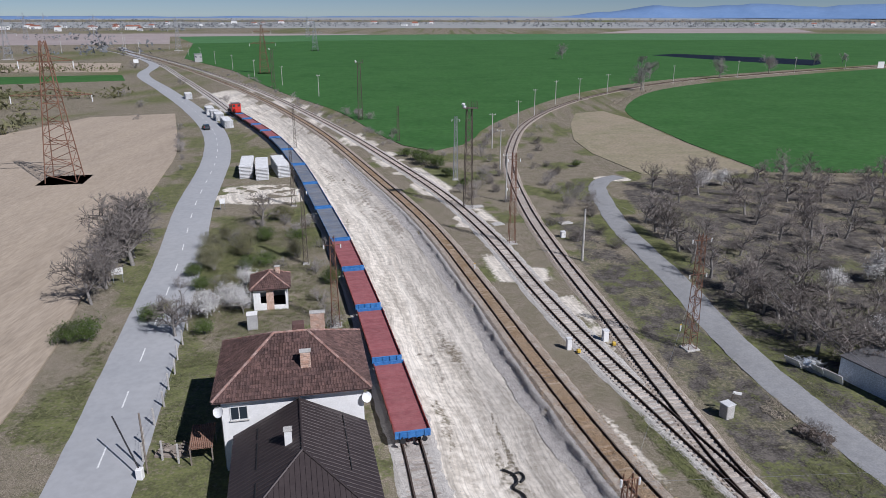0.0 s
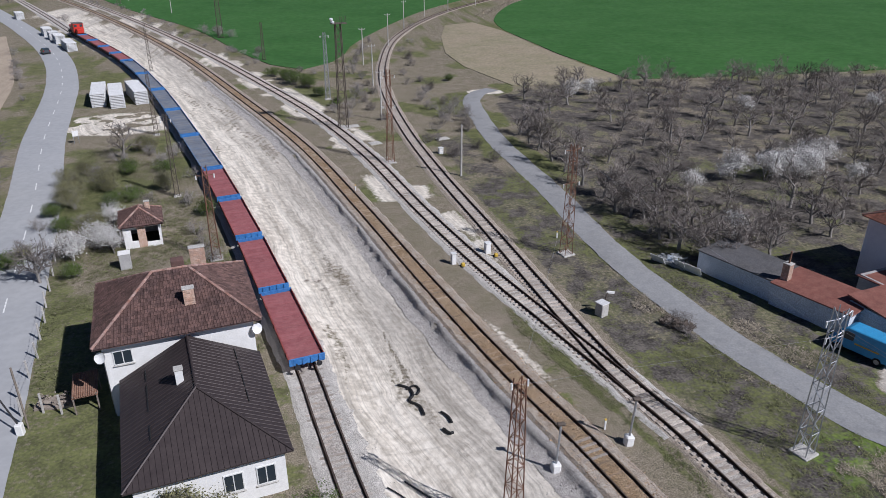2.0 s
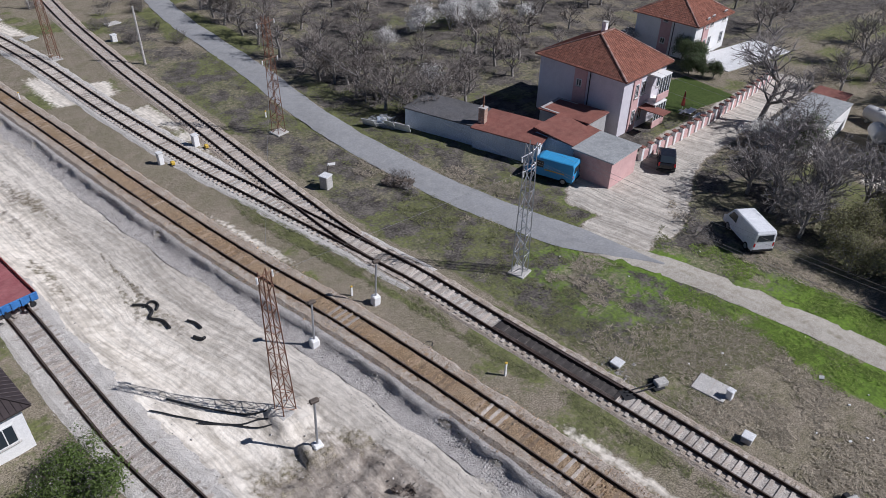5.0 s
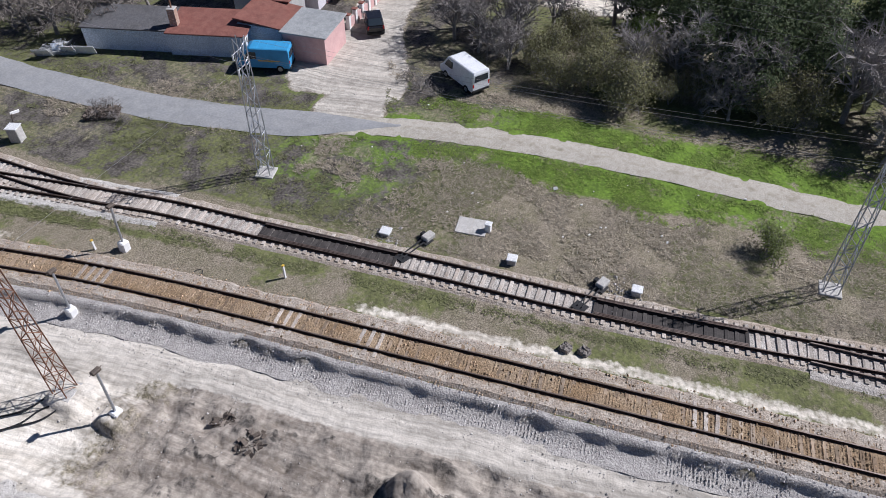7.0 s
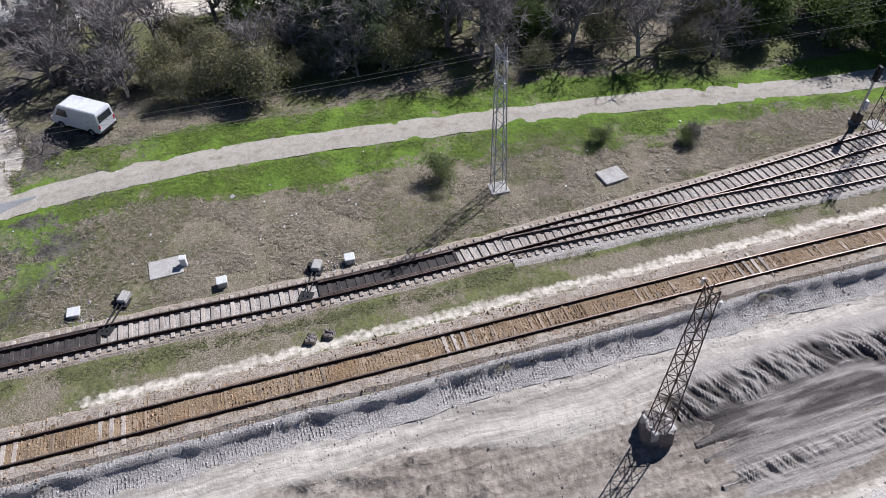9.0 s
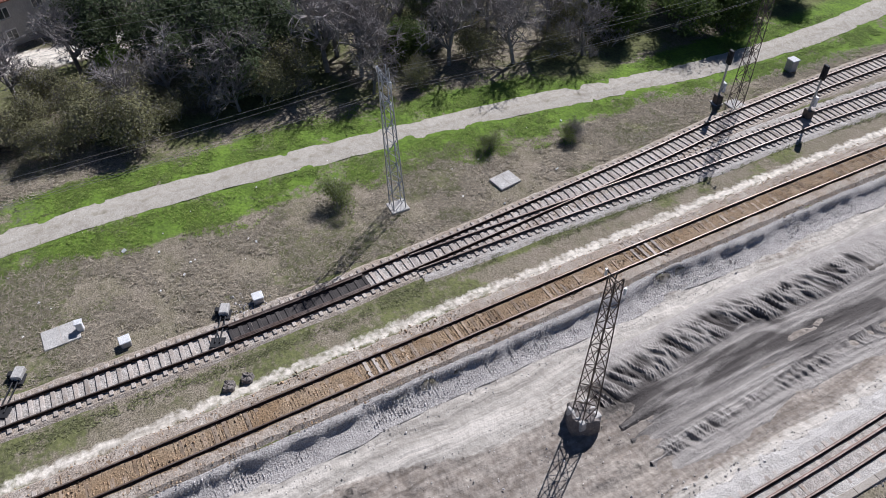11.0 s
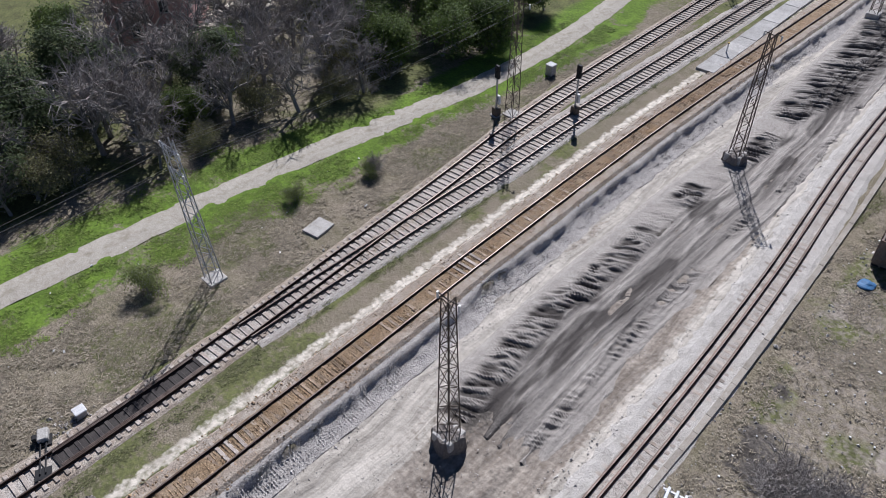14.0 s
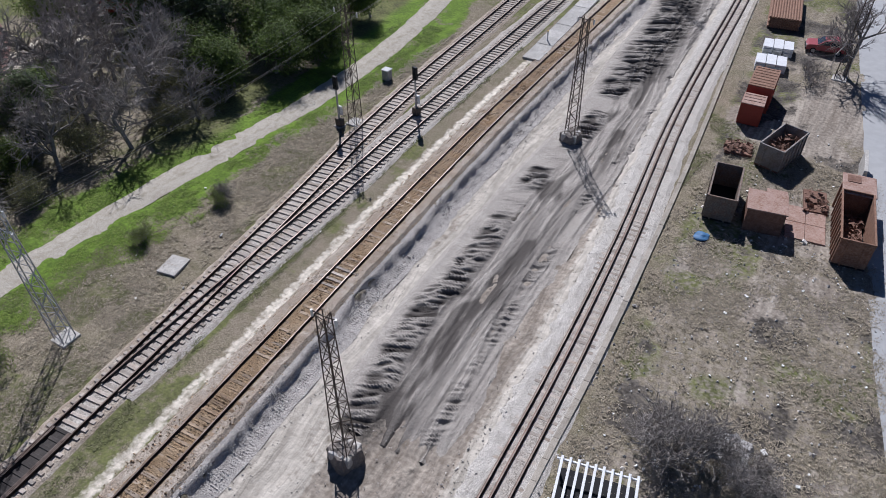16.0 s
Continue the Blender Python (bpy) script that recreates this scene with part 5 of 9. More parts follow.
# ---- grass tufts ----
def grass(name, label, n, region, mat, seed, length=0.32, keep=None, tries=3):
    rng = np.random.default_rng(seed)
    x, y = rng.uniform(region[0], region[1], n * tries), rng.uniform(region[2], region[3], n * tries)
    d1, d2, d3, d4 = (np.abs(side_of(coarse(p), x, y)) for p in (MAIN, CURVE, TRACKWAY, LANE))
    dmain, dwag = -side_of(coarse(MAIN), x, y), -side_of(coarse(WAGON), x, y)
    clump = fbm(x, y, 2.6, 3)
    ok = (d1 > 2.4) & (d2 > 2.0) & (d3 > 1.7) & (d4 > 1.9) & ((dmain > 4.0) | (dwag < -2.6)) & (rng.random(len(x)) < ramp(clump, 0.30, 0.60))
    if keep is not None:
        ok &= keep(x, y)
    ok &= np.abs(side_of(coarse(ROAD), x, y)) > 3.7
    ok &= ~((x > 40.5) & (y > 29 + (x - 41) * 0.6) & (y < 48))
    x, y = x[ok][:n], y[ok][:n]
    # five blades a tuft, bent over so that most lie near the ground
    x, y = np.repeat(x, 5), np.repeat(y, 5)
    k = len(x)
    x, y = x + rng.normal(0, 0.1, k), y + rng.normal(0, 0.1, k)
    a, L = rng.uniform(0, math.tau, k), length * rng.uniform(0.5, 1.4, k)
    ca, sa, w = np.cos(a), np.sin(a), 0.03
    rise = rng.uniform(0.08, 0.4, k) * L
    one = np.stack([x - sa * w, y + ca * w, np.full(k, 0.03)], 1)
    two = np.stack([x + sa * w, y - ca * w, np.full(k, 0.03)], 1)
    tip = np.stack([x + ca * L, y + sa * L, 0.05 + rise], 1)
    V = np.stack([one, two, tip], 1).reshape(-1, 3)
    F = np.arange(3 * k).reshape(-1, 3)
    return tagged(pymesh(name, V, F, M[mat]), label, "grass", kind="stuff")


def lush_turf(x, y):
    """Where the green turf beside the dirt track grows."""
    return (np.abs(side_of(coarse(TRACKWAY), x, y)) + 4.5 * (fbm(x, y, 9.0) - 0.5) + 2.5 * (fbm(x + 40, y, 2.2) - 0.5) < 5.6 - 2.6 * ramp(y, -18, -32) - 2.0 * ramp(y, 8, 22)) & (y < 30)


grass("dry_grass", "matted tufts of dry straw-coloured grass", 21000, (28, 50, -62, 62), "straw", 1, 0.3, lambda x, y: ~lush_turf(x, y) & (side_of(coarse(CURVE), x, y) < 0) & ((y < 25) | (fbm(x, y, 5.0) > 0.56)))
grass("green_grass", "tufts of short green grass", 9000, (32, 57, -60, 40), "blade", 2, 0.2, lush_turf, 8)
grass("turf", "short dull green turf between the tracks", 16000, (16, 44, -62, 60), "turf", 5, 0.16, lambda x, y: side_of(coarse(CURVE), x, y) > 2.0, 6)
grass("turf", "patches of dull green grass in the dry strip", 8000, (28, 46, -62, 70), "turf", 6, 0.22, lambda x, y: (side_of(coarse(CURVE), x, y) < -2.0) & (fbm(x, y, 9.0) + 0.5 * (fbm(x + 40, y, 2.2) - 0.5) > 0.52), 6)
grass("dry_grass", "thin dry grass over littered ground", 12000, (-6, 15, -60, -12), "straw", 3, 0.26)
grass("green_grass", "garden grass and weeds by the road", 9000, (-36, -3, 50, 118), "turf", 4, 0.3)


# ---- buildings ----
def tile_mesh(mat):
    bm = bmesh.new()
    # a tile with a raised roll on one side
    xs, zs = (-0.115, -0.05, 0.03, 0.075, 0.115), (0.0, 0.0, 0.005, 0.045, 0.01)
    lo = [bm.verts.new((x, -0.19, z + 0.035)) for x, z in zip(xs, zs)]
    hi = [bm.verts.new((x, 0.19, z)) for x, z in zip(xs, zs)]
    bt = [bm.verts.new((x, -0.19, z)) for x, z in zip(xs, zs)]
    for i in range(4):
        bm.faces.new((lo[i], lo[i + 1], hi[i + 1], hi[i]))
        bm.faces.new((bt[i], bt[i + 1], lo[i + 1], lo[i]))
    me = bpy.data.meshes.new("tile")
    bm.to_mesh(me)
    bm.free()
    me.materials.append(mat)
    return me


TILE = {k: tile_mesh(M[k]) for k in ("tile_dark", "tile_red")}


def tiled_plane(a, b, c, d, key, roof, singles, seed):
    """Tiles on the slope with eave a-b and top d-c. singles: how many become parts of their own."""
    a, b, c, d = (Vector(p) for p in (a, b, c, d))
    rng = random.Random(seed)
    u = (b - a).normalized()
    nrm = (b - a).cross(d - a).normalized()
    if nrm.z < 0:
        nrm = -nrm
    v = nrm.cross(u)
    if v.z < 0:
        v = -v
    H = (d - a).dot(v)
    m3 = Matrix((u, v, nrm)).transposed()
    V, F = [], []
    src = TILE[key]
    co = [p.co.copy() for p in src.vertices]
    fc = [tuple(f.vertices) for f in src.polygons]
    rows = int(H / 0.33)
    count = 0
    for r in range(rows):
        t = (r + 0.4) * 0.33
        k = t / H
        x0 = (a.lerp(d, k) - a).dot(u) + 0.06
        x1 = (b.lerp(c, k) - a).dot(u) - 0.06
        n = int((x1 - x0) / 0.225)
        for i in range(n):
            p = a + u * (x0 + (i + 0.5) * (x1 - x0) / max(n, 1)) + v * t + nrm * 0.03
            rot = m3 @ Matrix.Rotation(rng.gauss(0, 0.015), 3, "Z") @ Matrix.Rotation(rng.gauss(0, 0.02), 3, "X")
            m = Matrix.Translation(p) @ rot.to_4x4()
            count += 1
            if count <= singles:
                o = new("tile", src)
                o.parent = roof
                o.matrix_basis = m
            else:
                b0 = len(V)
                V += [m @ q for q in co]
                F += [tuple(b0 + j for j in f) for f in fc]
    if V:
        tagged(pymesh("tiles", V, F, M[key + "_j"], roof), kind="stuff")


def ridge_line(a, b, roof, mat, step=0.36):
    a, b = Vector(a), Vector(b)
    n = max(2, int((b - a).length / step))
    d = (b - a) / n
    me = None
    for i in range(n):
        p, q = a + d * i, a + d * (i + 1.12)
        if me is None:
            bm = bmesh.new()
            L = (q - p).length
            ring = [[bm.verts.new((x, math.cos(t) * r, math.sin(t) * r * 0.8)) for t in (-0.3, 0.5, 1.57, 2.64, 3.44)] for x, r in ((0, 0.13), (L, 0.105))]
            for k in range(4):
                bm.faces.new((ring[0][k], ring[0][k + 1], ring[1][k + 1], ring[1][k]))
            me = bpy.data.meshes.new("ridge_tile")
            bm.to_mesh(me)
            bm.free()
            me.materials.append(mat)
        o = new("ridge_tile", me)
        o.parent = roof
        o.matrix_basis = Matrix.Translation(p) @ d.to_track_quat("X", "Z").to_matrix().to_4x4()


def window(parent, x, y, z, w, h, face, frame_mat="frame", bars=1):
    """A window set in a wall: frame, panes, sill. face: 0 front (-y), 1 right (+x), 2 back (+y), 3 left (-x)."""
    m = Matrix.Translation((x, y, z)) @ Matrix.Rotation(face * math.pi / 2, 4, "Z")
    bm = bmesh.new()
    t = 0.07
    for lo, hi in (((-w / 2, -0.05, 0), (-w / 2 + t, 0.04, h)), ((w / 2 - t, -0.05, 0), (w / 2, 0.04, h)), ((-w / 2 + t, -0.05, 0), (w / 2 - t, 0.04, t)), ((-w / 2 + t, -0.05, h - t), (w / 2 - t, 0.04, h))):
        box(bm, lo, hi)
    for k in range(bars):
        cx = -w / 2 + w * (k + 1) / (bars + 1)
        box(bm, (cx - 0.03, -0.045, t), (cx + 0.03, 0.035, h - t))
    bm.transform(m)
    win = part("window", bm, M[frame_mat], parent)
    for k in range(bars + 1):
        c0 = -w / 2 + t + (w - 2 * t) * k / (bars + 1)
        c1 = -w / 2 + t + (w - 2 * t) * (k + 1) / (bars + 1)
        g = boxbm((c0, -0.025, t), (c1, -0.012, h - t))
        g.transform(m)
        part("pane", g, M["glass"], win)
    s = boxbm((-w / 2 - 0.08, -0.14, -0.06), (w / 2 + 0.08, 0.0, -0.005), 0.01)
    s.transform(m)
    part("sill", s, M["concrete"], win)
    return win


def walls(parent, L, W, h, mat, t=0.3):
    """Four walls round a plan L by W, butted end to end."""
    for lo, hi in (((-L / 2, -W / 2, -0.3), (L / 2, -W / 2 + t, h)), ((L / 2 - t, -W / 2 + t, -0.3), (L / 2, W / 2 - t, h)), ((-L / 2, W / 2 - t, -0.3), (L / 2, W / 2, h)), ((-L / 2, -W / 2 + t, -0.3), (-L / 2 + t, W / 2 - t, h))):
        part("wall", boxbm(lo, hi), mat, parent)


def chimney(parent, x, y, z0, z1, w=0.7, d=0.5, mat="brick", cap="concrete"):
    c = part("chimney", boxbm((x - w / 2, y - d / 2, z0), (x + w / 2, y + d / 2, z1), 0.015), M[mat], parent)
    part("chimney_cap", boxbm((x - w / 2 - 0.05, y - d / 2 - 0.05, z1), (x + w / 2 + 0.05, y + d / 2 + 0.05, z1 + 0.09), 0.02), M[cap], c)
    if mat == "brick":
        rng = random.Random(int(z1 * 10))
        n = int((z1 - z0) / 0.16)
        bw = boxbm((-0.115, -0.012, -0.06), (0.115, 0.012, 0.06), 0.006)
        me = bpy.data.meshes.new("brick")
        bw.to_mesh(me)
        bw.free()
        me.materials.append(M["brick"])
        for r in range(n):
            for k in range(int(w / 0.25)):
                o = new("brick", me)
                o.parent = c
                o.matrix_basis = Matrix.Translation((x - w / 2 + 0.13 + 0.25 * k + (0.04 if r % 2 else -0.02), y - d / 2 - 0.004, z0 + 0.09 + r * 0.16))


def hip_roof(parent, L, W, z0, z1, ridge, mat_key, over=0.55, singles=0, along="x", seed=1, sheet=None):
    """A hipped roof on the plan L by W: slopes, tiles, ridge tiles, soffit."""
    l, w, r = L / 2 + over, W / 2 + over, ridge / 2
    P = [(-l, -w, z0), (l, -w, z0), (l, w, z0), (-l, w, z0)]
    R = [(-r, 0, z1), (r, 0, z1)] if along == "x" else [(0, -r, z1), (0, r, z1)]
    if along == "x":
        planes = [(P[0], P[1], R[1], R[0]), (P[1], P[2], R[1], R[1]), (P[2], P[3], R[0], R[1]), (P[3], P[0], R[0], R[0])]
        hips = [(P[0], R[0]), (P[1], R[1]), (P[2], R[1]), (P[3], R[0])]
    else:
        planes = [(P[0], P[1], R[0], R[0]), (P[1], P[2], R[1], R[0]), (P[2], P[3], R[1], R[1]), (P[3], P[0], R[0], R[1])]
        hips = [(P[0], R[0]), (P[1], R[0]), (P[2], R[1]), (P[3], R[1])]
    bm = bmesh.new()
    for pl in planes:
        pts = list(dict.fromkeys(pl))
        bm.faces.new([bm.verts.new(p) for p in pts])
    bm.faces.new([bm.verts.new((x, y, z - 0.12)) for x, y, z in P[::-1]])
    for i in range(4):
        a, b = P[i], P[(i + 1) % 4]
        bm.faces.new([bm.verts.new(p) for p in ((a[0], a[1], a[2] - 0.12), (b[0], b[1], b[2] - 0.12), b, a)])
    roof = part("roof", bm, sheet or M[mat_key], parent)
    if mat_key:
        for i, pl in enumerate(planes):
            tiled_plane(*pl, mat_key, roof, singles if i == 0 else 0, seed + i)
        for a, b in hips + [(R[0], R[1])]:
            if (Vector(a) - Vector(b)).length > 0.4:
                ridge_line((a[0], a[1], a[2] + 0.04), (b[0], b[1], b[2] + 0.06), roof, M["ridge_tile"])
    return roof


def gutter(parent, a, b, mat="frame"):
    part("gutter", barbm(a, b, 0.06, 6), M[mat], parent)


def station_house():
    h = thing("station_house", "two-storey white railway house with an old dark hipped tile roof", "house", pose(-12.15, 51.9, 0, 0, 0, 11.6))
    L, W = 10.5, 9.4
    walls(h, L, W, 6.2, M["render_white"])
    roof = hip_roof(h, L, W, 6.2, 8.95, 2.6, "tile_dark", 0.58, 290, seed=3)
    chimney(h, 1.05, -3.0, 6.6, 8.6, 0.78, 0.5)
    chimney(h, 2.2, 3.2, 7.0, 9.1, 1.2, 0.5)
    # a dormer-like hatch and a patch of roofing felt
    part("roof_hatch", boxbm((-0.5, -0.4, 0), (0.5, 0.4, 0.5), 0.03, Matrix.Translation((0.6, 2.6, 8.1))), M["tile_dark"], h)
    part("roof_patch", boxbm((-0.9, -0.5, 0), (0.9, 0.5, 0.05), 0.01, Matrix.Translation((3.1, 1.6, 7.55)) @ Matrix.Rotation(0.55, 4, "Y")), M["felt_dark"], h)
    for z in (1.2, 4.3):
        window(h, -4.0, -W / 2 - 0.006, z, 1.3, 1.15, 0)
        for yy in (-2.4, 0.6, 3.0):
            window(h, L / 2 + 0.006, yy, z, 1.0, 1.4, 1)
            window(h, -L / 2 - 0.006, yy, z, 1.0, 1.4, 3)
    part("drainpipe", barbm((-L / 2 - 0.05, -W / 2 + 0.3, 0), (-L / 2 - 0.05, -W / 2 + 0.3, 6.0), 0.05, 6), M["steel_grey"], h)
    for sx, nm in ((-1, "satellite_dish"), (1, "satellite_dish")):
        bm = bmesh.new()
        for ring in range(4):
            r, z = 0.14 * ring, 0.03 * ring * ring * 0.5
            for k in range(12):
                bm.verts.new((r * math.cos(k * math.tau / 12), r * math.sin(k * math.tau / 12), z))
        bm.verts.ensure_lookup_table()
        for ring in range(3):
            for k in range(12):
                bm.faces.new([bm.verts[q] for q in (ring * 12 + k, ring * 12 + (k + 1) % 12, (ring + 1) * 12 + (k + 1) % 12, (ring + 1) * 12 + k)])
        bm.transform(Matrix.Translation((sx * (L / 2 + 0.15), -W / 2 - 0.15, 5.2)) @ Matrix.Rotation(1.1, 4, "X") @ Matrix.Rotation(sx * 0.4, 4, "Y"))
        part(nm, bm, M["porcelain"], h, "round satellite dish")


def station_annex():
    h = thing("station_annex", "single-storey white annex with a brown ribbed sheet-metal roof", "building", pose(-9.35, 41.0, 0, 0, 0, 12.6))
    L, W = 8.9, 11.4
    walls(h, L, W, 3.35, M["render_white"])
    l, w, z0, z1 = L / 2 + 0.5, W / 2 + 0.5, 3.4, 6.0
    back, apex = Vector((0, w - 0.3, z1)), Vector((0, -0.9, z1))
    bm = bmesh.new()
    for pl in (((-l, -w, z0), (l, -w, z0), apex), ((l, -w, z0), (l, w - 0.3, z0), back, apex), ((-l, w - 0.3, z0), (-l, -w, z0), apex, back), ((-l, w - 0.3, z0), back, (l, w - 0.3, z0)), ((-l, -w, z0 - 0.1), (-l, w - 0.3, z0 - 0.1), (l, w - 0.3, z0 - 0.1), (l, -w, z0 - 0.1))):
        bm.faces.new([bm.verts.new(p) for p in pl])
    for a, b in (((-l, -w), (l, -w)), ((l, -w), (l, w - 0.3)), ((-l, w - 0.3), (-l, -w))):
        bm.faces.new([bm.verts.new(p) for p in ((*a, z0 - 0.1), (*b, z0 - 0.1), (*b, z0), (*a, z0))])
    roof = part("roof", bm, M["sheet_brown"], h)
    rib = 0
    for s in (-1, 1):
        y = -w + 0.25
        while y < w - 0.4:
            top_k = 1.0 if y > -0.9 else (y + w) / (w - 0.9)
            a, b = Vector((s * l, y, z0 + 0.02)), Vector((s * l * (1 - top_k), y, z0 + (z1 - z0) * top_k + 0.02))
            part("roof_rib", barbm(a, b, 0.022, 4), M["sheet_brown"], roof)
            y += 0.42
            rib += 1
    x = -l + 0.3
    while x < l:
        k = 1 - abs(x) / l
        part("roof_rib", barbm((x, -w, z0 + 0.02), (x, -w + (w - 0.9) * k, z0 + (z1 - z0) * k + 0.02), 0.022, 4), M["sheet_brown"], roof)
        x += 0.34
    for a, b in ((back, apex), (apex, Vector((-l, -w, z0))), (apex, Vector((l, -w, z0)))):
        part("ridge_cap", barbm(a + Vector((0, 0, 0.03)), b + Vector((0, 0, 0.03)), 0.085, 6), M["sheet_brown"], roof)
    rng = random.Random(4)
    for s, y in ((-1, 4.2), (-1, 2.2), (-1, 0.6), (-1, -2.4), (1, 4.6), (1, 2.8), (1, 1.0), (1, -0.8)):
        xm = s * l * 0.62
        zm = z0 + (z1 - z0) * 0.38 + 0.03
        ang = math.atan2(z1 - z0, l) * s
        part("snow_stop", boxbm((-0.03, -0.75, 0), (0.03, 0.75, 0.06), 0.0, Matrix.Translation((xm, y, zm)) @ Matrix.Rotation(ang, 4, "Y")), M["wagon_under"], roof)
    chimney(h, -0.9, 0.9, 5.0, 6.5, 0.5, 0.5, "render_white")
    for y in (-3.5, 0, 3.5):
        window(h, L / 2 + 0.006, y, 1.0, 1.1, 1.4, 1)
        window(h, -L / 2 - 0.006, y, 1.0, 1.1, 1.4, 3)
    for x in (-2.5, 1.2, 3.2):
        window(h, x, -W / 2 - 0.006, 1.0, 1.2, 1.4, 0)
    door = part("door", boxbm((L / 2, -2.3, 0), (L / 2 + 0.05, -1.3, 2.1), 0.01), M["wood_old"], h)
    part("handle", boxbm((L / 2 + 0.05, -1.45, 1.0), (L / 2 + 0.09, -1.38, 1.05)), M["chrome"], door)


def ruined_hut():
    h = thing("ruined_hut", "small derelict hut with a broken front and dark tile roof", "hut", pose(-20.6, 79.6, 0, 0, 0, 12))
    L, W, H = 3.9, 4.6, 2.7
    part("wall", boxbm((-L / 2, W / 2 - 0.25, -0.3), (L / 2, W / 2, H)), M["render_white"], h)
    for s in (-1, 1):
        lo, hi = sorted((s * L / 2, s * (L / 2 - 0.25)))
        part("wall", boxbm((lo, -W / 2, -0.3), (hi, W / 2 - 0.25, H)), M["render_white"], h)
    for x0, x1, z0, z1 in ((-L / 2 + 0.25, -L / 2 + 0.8, -0.3, H), (-0.5, 0.35, -0.3, H), (-L / 2 + 0.8, -0.5, -0.3, 0.8), (0.35, L / 2 - 0.25, -0.3, 0.5), (-L / 2 + 0.8, -0.5, 2.2, H), (0.35, L / 2 - 0.25, 2.4, H)):
        part("wall", boxbm((x0, -W / 2, z0), (x1, -W / 2 + 0.25, z1), 0.02), M["render_white"] if x0 != -0.5 else M["brick"], h)
    # the floor is blackened to stand for the unlit room
    part("floor", boxbm((-L / 2 + 0.25, -W / 2 + 0.25, -0.1), (L / 2 - 0.25, W / 2 - 0.25, 0.05)), M["shade_black"], h)
    hip_roof(h, L, W, H, 4.0, 0.7, "tile_dark", 0.35, 40, "y", 9)
    chimney(h, 0.9, 0.6, 3.2, 4.3, 0.55, 0.4)
    s = thing("white_shed_door", "white-painted sheet box standing in the garden", "box", pose(-21.0, 72.2, 0, 0, 0, 12))
    part("body", boxbm((-0.55, -0.5, -0.1), (0.55, 0.5, 1.7), 0.03), M["render_grey"], s)
    part("lid", boxbm((-0.6, -0.55, 1.7), (0.6, 0.55, 1.78), 0.02), M["render_white"], s)


def villa(x, y, rot, L, W, eave, top, label, wall="render_lilac", singles=0, seed=5, balcony=True):
    h = thing("villa", label, "house", pose(x, y, 0, 0, 0, rot))
    walls(h, L, W, eave, M[wall])
    hip_roof(h, L, W, eave, top, 2.5, "tile_red", 0.5, singles, seed=seed)
    chimney(h, 1.2, 1.2, top - 1.2, top + 0.5, 0.5, 0.5, "render_white")
    # pink bays up two sides
    part("bay", boxbm((-L / 2 - 0.12, -0.9, -0.2), (-L / 2, 0.7, eave - 0.1)), M["render_pink"], h)
    part("bay", boxbm((-L * 0.28, -W / 2 - 0.12, -0.2), (-L * 0.12, -W / 2, eave - 0.1)), M["render_pink"], h)
    part("drainpipe", barbm((-L / 2 - 0.08, -1.3, 0), (-L / 2 - 0.08, -1.3, eave), 0.06, 6), M["wagon_under"], h)
    for z in (1.0, 3.9):
        window(h, -L / 2 - 0.126, 0.0, z + 0.4, 0.7, 0.8, 3)
        window(h, -L * 0.2, -W / 2 - 0.126, z, 0.6, 1.5, 0)
        window(h, -L * 0.02, -W / 2 - 0.006, z, 0.8, 1.5, 0)
        window(h, L * 0.36, -W / 2 - 0.006, z, 0.9, 1.5, 0)
        window(h, L / 2 + 0.006, 1.0, z, 1.2, 1.4, 1)
    if balcony:
        for z in (0.0, 3.1):
            b = part("balcony", boxbm((L * 0.05, -W / 2 - 1.5, z + 2.75), (L * 0.34, -W / 2 - 0.002, z + 2.9), 0.02), M["render_white"], h)
            for k in range(5):
                xx = L * 0.06 + k * L * 0.065
                part("glazing_bar", boxbm((xx, -W / 2 - 1.48, z + 0.15), (xx + 0.09, -W / 2 - 1.4, z + 2.75)), M["frame"], b)
            part("glazing", boxbm((L * 0.06, -W / 2 - 1.44, z + 0.95), (L * 0.32, -W / 2 - 1.42, z + 2.7)), M["glass"], b)
            part("parapet", boxbm((L * 0.05, -W / 2 - 1.5, z + 0.1), (L * 0.34, -W / 2 - 1.38, z + 0.9), 0.02), M["render_pink"], b)
        part("awning", boxbm((-L * 0.1, -W / 2 - 3.2, 2.5), (L * 0.1, -W / 2 - 0.1, 2.58), 0.0, Matrix.Rotation(0.0, 4, "X")), M["sheet_red"], h)
    return h


def flat_building(name, label, cx, cy, rot, L, W, h, wall, roofm, over=0.2, slope=0.0, front_windows=(), category="shed"):
    b = thing(name, label, category, pose(cx, cy, 0, 0, 0, rot))
    walls(b, L, W, h, M[wall], 0.22)
    bm = boxbm((-L / 2 - over, -W / 2 - over, h + 0.003), (L / 2 + over, W / 2 + over, h + 0.14), 0.03)
    for v in bm.verts:
        v.co.z += slope * (v.co.y + W / 2)
    part("roof", bm, M[roofm], b)
    for x, z, w, hh in front_windows:
        window(b, x, -W / 2 - 0.006, z, w, hh, 0)
    return b


